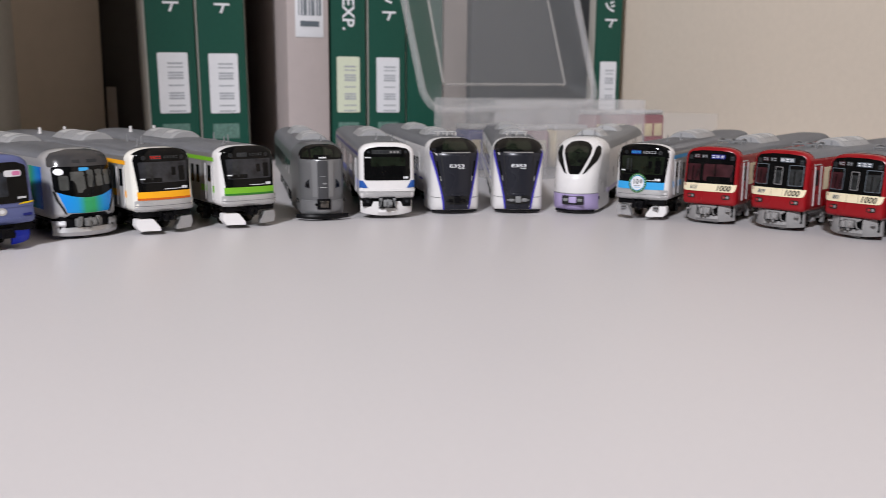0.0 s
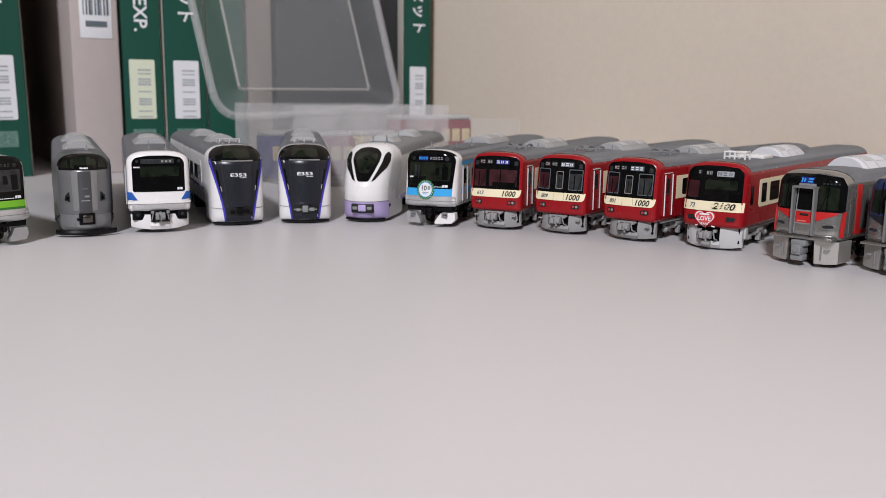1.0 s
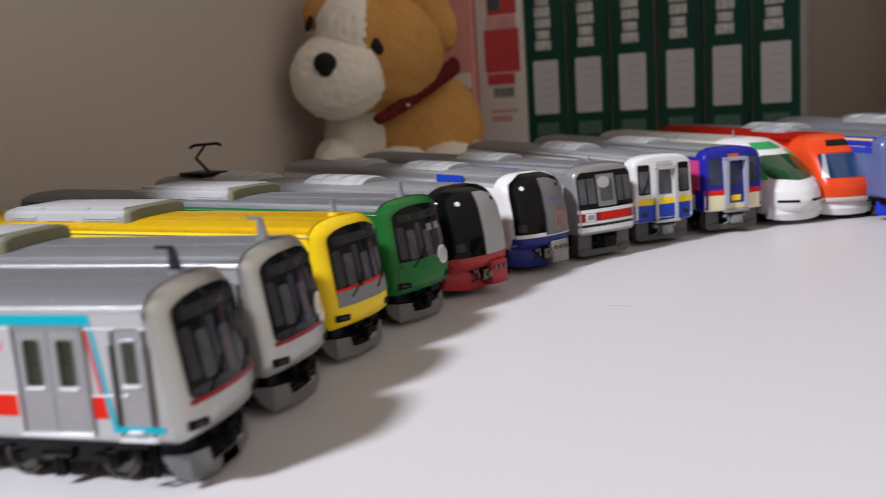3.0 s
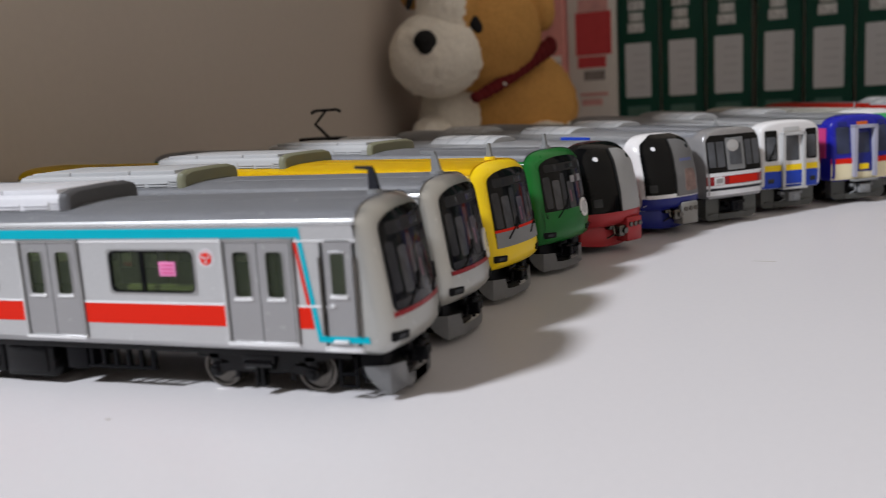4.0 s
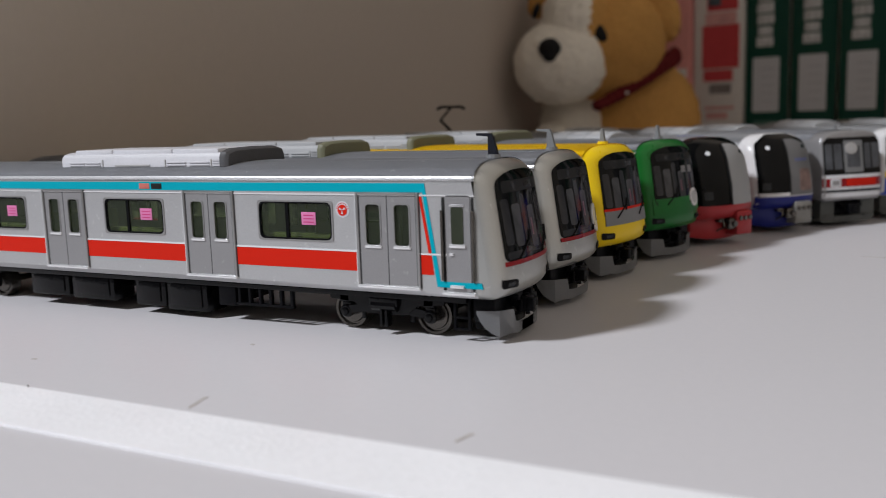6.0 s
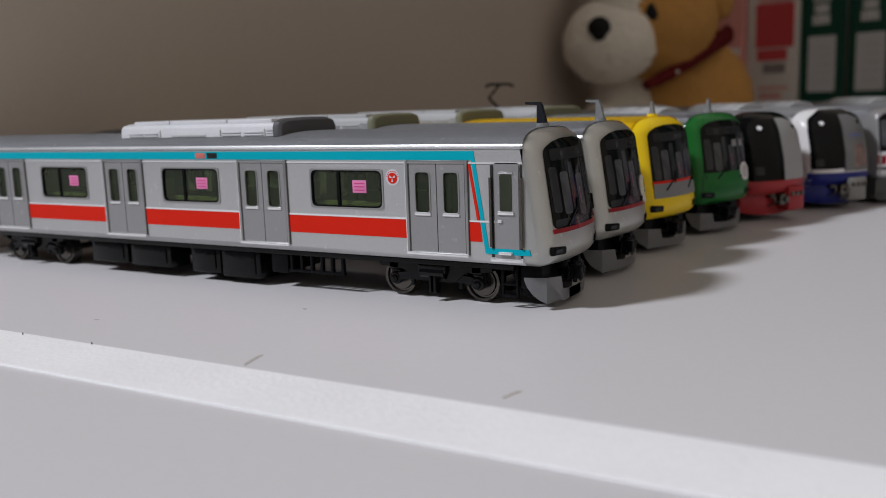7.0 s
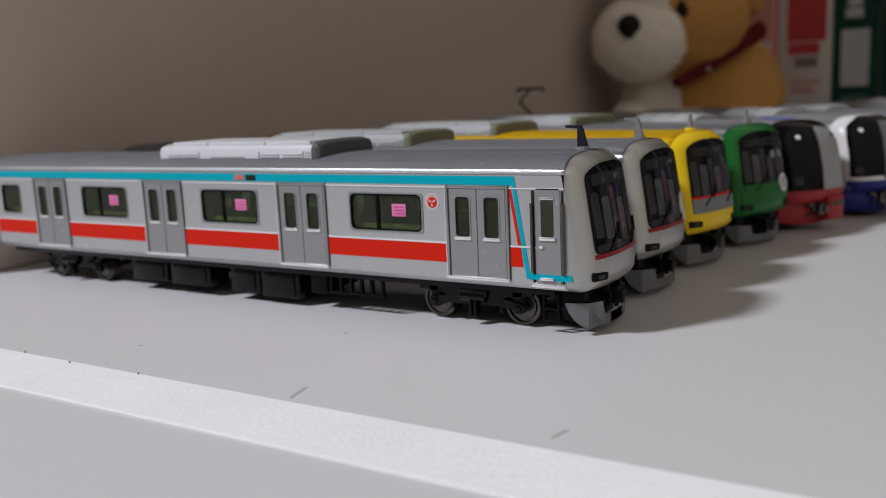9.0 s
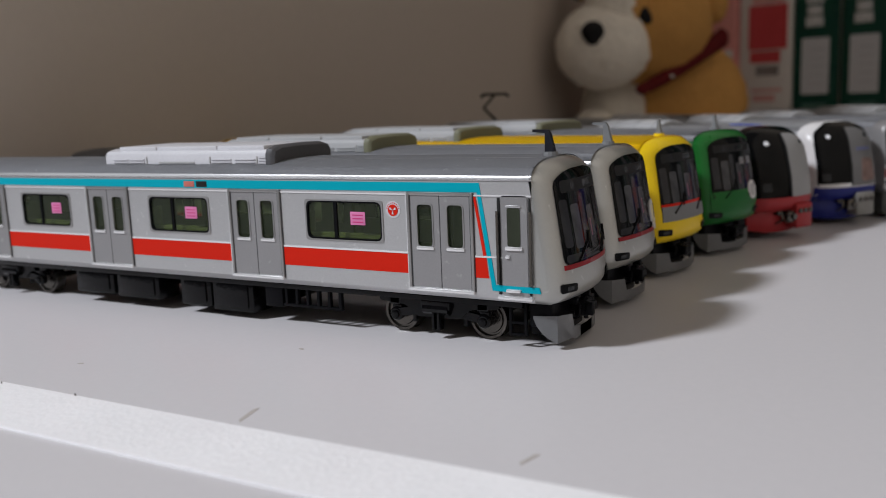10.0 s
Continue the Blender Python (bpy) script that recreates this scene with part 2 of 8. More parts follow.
def lathe(bm, prof, n=24, axis="y"):
    """A turned body: prof holds (radius, height along the axis)."""
    rings = []
    for r, h in prof:
        ring = []
        for i in range(n):
            a = 2 * math.pi * i / n
            c, s = r * math.cos(a), r * math.sin(a)
            ring.append(bm.verts.new({"y": (c, h, s), "z": (c, s, h), "x": (h, c, s)}[axis]))
        rings.append(ring)
    for a, b in zip(rings, rings[1:]):
        for i in range(n):
            bm.faces.new((a[i], a[(i + 1) % n], b[(i + 1) % n], b[i]))
    bm.faces.new(rings[0][::-1])
    bm.faces.new(rings[-1])
    return bm


def rounded(pts, r, n=4):
    """The outline with its corners rounded; r may be one number or one for each corner."""
    out, k = [], len(pts)
    rs = r if isinstance(r, (list, tuple)) else [r] * k
    for i in range(k):
        p, a, b = Vector(pts[i]), Vector(pts[i - 1]), Vector(pts[(i + 1) % k])
        d = min(rs[i], (a - p).length * 0.45, (b - p).length * 0.45)
        if d < 1e-4:
            out.append(tuple(p))
            continue
        s, e = p + (a - p).normalized() * d, p + (b - p).normalized() * d
        for j in range(n + 1):
            t = j / n
            q = s * (1 - t) ** 2 + p * 2 * t * (1 - t) + e * t * t
            out.append(tuple(q))
    return out


def ring(bm, outer, inner, y0, y1):
    """A flat frame between two outlines of equal count, pushed from y0 to y1; points are (x, z)."""
    n = len(outer)
    a, b, c, d = ([bm.verts.new((u, y, v)) for u, v in o] for o, y in ((outer, y0), (outer, y1), (inner, y1), (inner, y0)))
    for p, q in ((a, b), (b, c), (c, d), (d, a)):
        for i in range(n):
            bm.faces.new((p[i], p[(i + 1) % n], q[(i + 1) % n], q[i]))
    return bm


def rect(y0, y1, z0, z1):
    return [(y0, z0), (y1, z0), (y1, z1), (y0, z1)]


def letters(name, text, size, material, parent, m, label="", shear=0.0, thick=0.04):
    """Writing in the built-in font; it lies in the local xy plane, centred."""
    cu = bpy.data.curves.new(name, "FONT")
    cu.body, cu.size, cu.align_x, cu.align_y, cu.shear = text, size, "CENTER", "CENTER", shear
    cu.extrude, cu.resolution_u, cu.offset = thick, 2, size * 0.018
    tmp = bpy.data.objects.new(name, cu)
    me = bpy.data.meshes.new_from_object(tmp)
    bpy.data.objects.remove(tmp)
    me.transform(Matrix.Scale(MM, 4))
    me.materials.append(material)
    ob = new(name, me)
    ob.parent = parent
    ob.matrix_basis = m
    return tagged(ob, label) if label else ob


# ---- the room ----
def slab(name, x0, x1, y0, y1, z0, z1, material, label, category, bev=0.0):
    return tagged(link(name, box(bmesh.new(), x0, x1, y0, y1, z0, z1, bev), material), label, category, kind="structure")


slab("desk_top", -420, 488, -330, 720, -24, 0, M["desk"], "pale grey laminate desk top with faint scuffs", "desk", 1.5)
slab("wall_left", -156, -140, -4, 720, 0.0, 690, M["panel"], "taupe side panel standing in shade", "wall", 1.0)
slab("wall_right", 490, 530, -2300, 760, -720, 1700, M["wall"], "warm beige papered wall lit by the lamp", "wall")
slab("wall_back", -2240, 490, 722, 762, -720, 1700, M["wall"], "beige papered wall behind the desk", "wall")
# unseen walls and ceiling, dark so that shadows on the desk stay deep
slab("wall_front", -2240, 530, -2340, -2300, -720, 1700, M["room"], "unseen room wall coloured dark to limit bounced light", "wall")
slab("wall_far_left", -2280, -2240, -2340, 762, -720, 1700, M["room"], "unseen room wall coloured dark to limit bounced light", "wall")
slab("ceiling", -2280, 530, -2340, 762, 1700, 1740, M["room"], "unseen ceiling coloured dark to limit bounced light", "ceiling")
slab("floor", -2280, 530, -2340, 762, -760, -720, M["floor"], "brown wooden floor", "floor")
slab("trim_tape", -400, 470, -46.8, -36.5, 0.02, 0.35, M["tape"], "bright white grainy tape strip along the desk", "tape")
slab("trim_lamp_rim", -900, -860, -990, -950, 1230, 1700, M["room"], "dark grey ceiling lamp mount", "lamp mount", 3)
tagged(lamp, "round warm white ceiling light", "ceiling light")

# scuffs on the desk
for k, (x, y, rot, ln) in enumerate(((42, 92.5, -8, 5.0), (7.9, -31.8, 78, 3.2), (-24.8, -32.9, 104, 4.6), (-59.8, -26.3, 20, 0.9), (-35.7, -9.5, -20, 1.0))):
    bm = bmesh.new()
    prism(bm, rounded([(-ln / 2, -0.22), (ln / 2, -0.3), (ln / 2 * 0.8, 0.25), (-ln / 2 * 0.7, 0.3)], 0.2), 0.0, 0.03, "z")
    s = link("scuff", bm, mat("brown_scuff" if k == 0 else "scuff", (0.47, 0.44, 0.42), 0.7, vary=0.2, grain=2500, bump=0.0))
    s.matrix_world = mmpose(x, y, 0.004, 0, 0, rot)
    tagged(s, "small brownish scuff mark on the desk", "scuff", "desk scuffs")


# dust specks along the tape's edge
SPECK = mat("dark_dust", (0.17, 0.155, 0.15), 0.9, vary=0.2, bump=0.0)
for x, y, r in ((-72.9, -35.7, 0.11), (-61.1, -37.0, 0.10), (-48.0, -36.6, 0.11), (-24.0, -36.4, 0.08)):
    s = link("dust_speck", lathe(bmesh.new(), [(r * 0.8, 0), (r, 0.1), (r * 0.6, 0.3), (r * 0.2, 0.36)], 7, "z"), SPECK)
    s.matrix_world = mmpose(x, y, 0.3 if y < -36.5 else 0.0, 0, 0, x)
    tagged(s, "tiny dark dust speck by the white tape", "dust speck", "dust along the tape")


# ---- cases, boxes and toys behind the trains ----
GREEN_CASE = mat("dark_green_case_board", (0.010, 0.066, 0.046), 0.4, vary=0.08, grain=500, bump=0.12, blotch=14)
LABEL_PAPER = mat("white_label_paper", (0.66, 0.67, 0.70), 0.55, vary=0.04, grain=600, bump=0.05)
LABEL_CREAM = mat("cream_label_paper", (0.60, 0.64, 0.50), 0.55, vary=0.04, grain=600, bump=0.05)
PRINT_GREY = mat("grey_print", (0.10, 0.12, 0.14), 0.6, vary=0.2, grain=900, bump=0.0)
TITLE_GREY = mat("pale_title_print", (0.60, 0.61, 0.61), 0.6, vary=0.6, grain=500, bump=0.0)
LABEL_FAINT = mat("faint_label_ink", (0.54, 0.55, 0.58), 0.6, vary=0.2, grain=900, bump=0.0)
LABEL_INK = mat("faded_label_ink", (0.36, 0.38, 0.41), 0.6, vary=0.3, grain=900, bump=0.0)
PAGE_EDGE = mat("case_board_edge", (0.42, 0.40, 0.36), 0.7, vary=0.1, grain=300, bump=0.1)


def green_case(x, y, turn, width, lean, style, label, top=265, depth=200):
    """A book-shaped case; its spine faces the desk's front. x, y: the middle of the spine's foot."""
    th = empty("model_case", mmpose(x, y, 0, 0, lean, turn), label, "storage case", "green model cases")
    w = width / 2
    bm = bmesh.new()
    prism(bm, rounded([(-w, 0), (w, 0), (w, depth), (-w, depth)], [1.6, 1.6, 0.5, 0.5], 3), 0, top, "z")
    part("cover", bm, GREEN_CASE, th)
    for s in (-1, 1):
        bm = box(bmesh.new(), s * (w + 0.1) - 0.45, s * (w + 0.1) + 0.45, 2.0, depth - 3, 0.4, top - 2, 0.3)
        part("edge_board", bm, PAGE_EDGE, th)
    if style == 3:
        return th
    lw = w * 0.62
    low = 1.8 if style else 0.0  # these labels sit a little lower
    paper = LABEL_CREAM if style == 2 else LABEL_PAPER
    sticker = part("label", prism(bmesh.new(), rounded(rect(-lw, lw, 28.6 if style else 28.5, 62 - low), 1.0), -0.35, 0.1, "y"), paper, th, "white printed paper label")
    rows = ((56.5, 0.9, .5), (54.5, 0.7, .5), (51.6, 1.0, .5), (50.2, 0.8, .5), (48.8, 1.0, .5), (45.0, 0.7, .5), (41, 0.9, .5), (39.6, 0.9, .5), (38.2, 0.9, .5), (34.5, 0.7, .55), (31.5, 0.7, .55)) if style else ((55, 0.8, .5), (50, 0.8, .5), (45, 0.8, .5), (40, 0.8, .5), (35, 0.8, .5))
    for z, h, f in rows:
        part("print_bar", box(bmesh.new(), -lw * f + lw * 0.15, lw * f + lw * 0.15, -0.5, -0.3, z - low - h / 2, z - low + h / 2), LABEL_INK if style else LABEL_FAINT, sticker)
    part("foot_mark", box(bmesh.new(), -lw * 0.9, lw * 0.9, -0.25, 0.1, 15, 23), mat("pale_foot_print", (0.10, 0.19, 0.16), 0.6, vary=0.5, grain=700, bump=0.0), th)
    # the title runs down the spine above the label; its signs stand as plain bars
    if style == 1:
        letters("title", "セット", 9.5, M["sign"], th, mmpose(0, -0.3, 94, 90, 90, 0), "white printed title")
    elif style == 2:
        letters("title", "EXP.", 9.6, M["sign"], th, mmpose(0, -0.3, 84, 90, 90, 0) , "white printed title")
    else:
        for k in range(14):
            z = 68.5 + k * 6.8
            part("title_bar", box(bmesh.new(), -lw * (0.76, 0.66, 0.72)[k % 3], lw * (0.5, 0.44, 0.54)[k % 3], -0.3, 0.1, z, z + (5.9, 5.3, 5.7)[k % 3], 0.3), TITLE_GREY, th)
            if z > top - 20:
                break
    return th


CASES = [  # x, y, turn, width, lean, style
    (-25.6, 483, -12, 26.2, 0, 0), (1.7, 476, -12, 26.2, 0, 0), (28.8, 468, -12, 26.2, 0, 0), (56.2, 460, -12, 25.4, 0.3, 0), (82.2, 452, -12, 25.4, 0, 0), (108.0, 444.5, -12, 25.2, -0.4, 0),
    (207.8, 429.7, -6, 25.0, -1.0, 1), (233.4, 426.2, -6, 24.8, -0.8, 1), (304.4, 427.3, -8, 21.5, 0.0, 2), (328.0, 424.6, -8, 22.2, 0.0, 1), (351.0, 422, -8, 22, 0.0, 3), (468.8, 401, -10, 18, 0.0, 1),
]
NOTES = ["dark green model train case with white label, upright on desk", "dark green model train case with barcode label, upright on desk", "dark green model train case with cream label and title", "plain dark green model train case behind the plastic lid"]
for c in CASES:
    green_case(*c, NOTES[c[5]])

# red and white boxes beside the plush dog
RED_PRINT = mat("red_print", (0.60, 0.07, 0.08), 0.4, vary=0.08, grain=200, bump=0.02)
PINK_PRINT = mat("faded_pink_print", (0.72, 0.31, 0.28), 0.45, vary=0.15, grain=90, bump=0.02)
CARD_WHITE = mat("white_card", (0.78, 0.74, 0.70), 0.6, vary=0.05, grain=200, bump=0.05)
th = empty("package_box", mmpose(-55, 489, 0, 0, 0, -12), "white card package box with red printed bands", "box")
part("carton", box(bmesh.new(), -17, 16, 0, 180, 0, 240, 1.0), CARD_WHITE, th)
SMEAR = mat("pale_red_print", (0.68, 0.36, 0.34), 0.5, vary=0.3, grain=90, bump=0.0)
for x0, x1, z0, z1, m in ((-11, 13, 57, 84, RED_PRINT), (-9, 11, 84.5, 92, SMEAR), (-8, 12, 93, 112, RED_PRINT), (-10, 9, 49, 56, RED_PRINT), (-8, 6, 25, 29, SMEAR), (-9, 10, 31, 33, SMEAR), (-9, 12, 114, 235, PINK_PRINT)):
    part("printed_band", box(bmesh.new(), x0, x1, -0.4, 0.2, z0, z1), m, th, "red printed band")
part("printed_panel", box(bmesh.new(), -6, 8, -0.4, 0.2, 41, 47), mat("smudged_grey_print", (0.26, 0.23, 0.22), 0.6, vary=0.5, grain=90, bump=0.0), th)
for k in range(3):
    part("printed_sign", box(bmesh.new(), -7, 1, -0.8, -0.3, 96 + k * 26, 108 + k * 26, 0.5), PRINT_GREY, th)
th = empty("red_file_case", mmpose(-88, 492, 0, 0, 0, -12), "translucent red printed file case behind the plush dog", "file case")
part("cover", box(bmesh.new(), -16, 15, 0, 180, 0, 240, 1.5), PINK_PRINT, th)
part("pale_band", box(bmesh.new(), -14, 13, -0.5, 0.2, 48, 58), CARD_WHITE, th)
part("lower_panel", box(bmesh.new(), -15, 14, -0.4, 0.2, 2, 40), CARD_WHITE, th)

# brown carton and grey-pink carton
CARD_PINK_PALE = mat("pale_brown_card", (0.30, 0.25, 0.21), 0.8, vary=0.06, grain=120, bump=0.1)
CARD_BROWN = mat("brown_cardboard", (0.46, 0.385, 0.305), 0.8, vary=0.06, grain=120, bump=0.15, blotch=10)
th = empty("cardboard_box", mmpose(140, 506, 0, 0, 0, -3), "plain brown cardboard box standing behind the green cases", "cardboard box")
part("carton", box(bmesh.new(), -46, 40, 0, 140, 0, 260, 1.0), CARD_BROWN, th)
part("flap", box(bmesh.new(), 41.5, 47, 1, 9, 14, 42, 0.3), CARD_PINK_PALE, th, "pale folded tab")
# dark brown block that closes the gap to the right of the cardboard box
th = empty("dark_box", mmpose(222, 512, 0, 0, 0, -3), "dark brown block filling the gap behind the green cases", "storage box")
part("case_body", box(bmesh.new(), -40.5, 36, 0, 130, 0, 260, 1.5), mat("dark_brown_board", (0.062, 0.051, 0.043), 0.8, vary=0.08, grain=150, bump=0.1, blotch=10), th)
CARD_PINK = mat("grey_pink_card", (0.43, 0.378, 0.37), 0.6, vary=0.04, grain=150, bump=0.08, blotch=10)
th = empty("carton_box", mmpose(280.4, 426, 0, 0, 0, -5), "grey-pink carton box with a barcode sticker", "carton")
part("carton", box(bmesh.new(), -12.0, 11.8, 0, 190, 0, 260, 1.0), CARD_PINK, th)
tag = part("barcode_sticker", box(bmesh.new(), -7.2, 8.6, -0.4, 0.1, 70.2, 98, 0.1), LABEL_PAPER, th, "white barcode sticker")
for k in range(9):
    part("print_bar", box(bmesh.new(), -5.4 + k * 1.45, -5.4 + k * 1.45 + (0.45 + 0.35 * (k % 3)), -0.6, -0.3, 82, 95), PRINT_GREY, tag)
part("print_bar", box(bmesh.new(), -4.4, 6.2, -0.6, -0.3, 76, 79), PRINT_GREY, tag)

CARD_TAUPE = mat("taupe_card", (0.26, 0.225, 0.21), 0.6, vary=0.05, grain=150, bump=0.08, blotch=10)
# taupe carton and dark storage box behind the plastic lid
th = empty("carton_box", mmpose(366, 424, 0, 0, 0, -6), "narrow taupe carton box behind the plastic lid", "carton")
part("carton", box(bmesh.new(), -6.5, 13.5, 0, 60, 0, 255, 1.0), CARD_TAUPE, th)
th = empty("dark_box", mmpose(421, 416, 0, 0, 0, -8), "dark grey storage box behind the plastic lid", "storage box")
part("case_body", box(bmesh.new(), -40, 40, 0, 60, 0, 255, 2.0), mat("dark_grey_board", (0.035, 0.037, 0.04), 0.6, vary=0.1, grain=200, bump=0.1, blotch=12), th)

# clear plastic box with red and cream model cars in it, its lid propped up
CLEAR = clear_mat("milky_clear_plastic", (0.72, 0.71, 0.72), 0.80, 0.18)
CLEARER = clear_mat("clear_plastic", (0.42, 0.435, 0.45), 0.77, 0.10)
th = empty("plastic_box", mmpose(397, 335, 0, 0, 0, -4), "milky clear plastic box with its lid propped open", "plastic box")
X, Y, H = 65, 38, 38
def tray(th, x0, x1, h, skin):
    for name, b in (("side_wall", (x0, x1, -Y, -Y + 1.2, 0, h)), ("side_wall", (x0, x1, Y - 1.2, Y, 0, h)), ("end_wall", (x0, x0 + 1.2, -Y + 1.2, Y - 1.2, 0, h)), ("end_wall", (x1 - 1.2, x1, -Y + 1.2, Y - 1.2, 0, h)), ("base", (x0 + 1.2, x1 - 1.2, -Y + 1.2, Y - 1.2, 0, 1.2))):
        part(name, box(bmesh.new(), *b, 0.4), skin, th)


tray(th, -X, 19, H, CLEAR)
for x in (-37, -9):
    part("divider", box(bmesh.new(), x - 0.5, x + 0.5, -Y + 1.4, Y - 1.4, 1.3, H - 2, 0.2), CLEAR, th)
tray(empty("plastic_box", mmpose(397, 335, 0, 0, 0, -4), "low clear plastic tray with model cars beside the milky box", "plastic box"), 19.6, X, 31, clear_mat("thin_clear_plastic", (0.72, 0.71, 0.72), 0.93, 0.18))
lid = part("lid", bmesh.new(), CLEARER, th, "clear lid propped up against the cases")
bm = bmesh.new()
outer = rounded([(-57, -6.5), (37.6, -3), (30, 150), (-68.5, 150)], [12, 9, 12, 12], 6)
inner = rounded([(-34.6, 13.8), (36.6, 14.4), (28.6, 138), (-40.8, 138)], 1.2, 6)
ring_a = [bm.verts.new((u, -16, v)) for u, v in outer]
ring_b = [bm.verts.new((u * 0.97, -14, 3 + v * 0.96)) for u, v in outer]
ring_c = [bm.verts.new((u, 8, v)) for u, v in inner]
for r0, r1 in ((ring_a, ring_b), (ring_b, ring_c)):
    for i in range(len(r0)):
        bm.faces.new((r0[i], r0[(i + 1) % len(r0)], r1[(i + 1) % len(r1)], r1[i]))
bm.faces.new(ring_c)
bm.transform(Matrix.Scale(MM, 4))
bm.to_mesh(lid.data)
bm.free()
lid.matrix_basis = mmpose(-44.7, -19.6, 33.9, -18, 0, 4)
rim = part("lid_rim", bars(bmesh.new(), [(u, -15, v) for u, v in outer + outer[:1]], 1.8, 8), CLEAR, lid)
part("lid_edge", bars(bmesh.new(), [(u, 7.4, v) for u, v in inner + inner[:1]], 0.75, 8), clear_mat("pale_plastic_ridge", (0.55, 0.53, 0.51), 0.70, 0.25), lid)


MAROON = mat("dull_maroon_paint", (0.20, 0.045, 0.06), 0.5, vary=0.1, bump=0.0)
DULL_CREAM = mat("dull_cream_paint", (0.50, 0.42, 0.26), 0.5, vary=0.1, bump=0.0)


def boxed_car(x, y, m1, label, top=29):
    """A short model car lying in its slot of the box."""
    c = empty("boxed_model_car", mmpose(x, y, 1.3), label, "model car", "cars in the plastic box")
    part("body", box(bmesh.new(), -11.4, 11.4, -8, 8, 0.0, top, 1.5), m1, c)
    part("roof", box(bmesh.new(), -11.0, 11.0, -7.4, 7.4, top, top + 2.5, 1.0), M["grey_light"], c)
    for k in range(3):
        part("window_band", box(bmesh.new(), -9.9 + k * 7.0, -4.5 + k * 7.0, -8.3, -7.9, top - 12, top - 5, 0.1), DULL_CREAM, c)


for x, m1, lab, top in ((346, M["navy"], "dark blue boxed model car", 21), (372, MAROON, "maroon and cream boxed model car", 20), (398, DULL_CREAM, "cream boxed model car", 20), (424, MAROON, "maroon and cream boxed model car", 28), (450, MAROON, "maroon and cream boxed model car", 28)):
    boxed_car(x, 345, m1, lab, top)


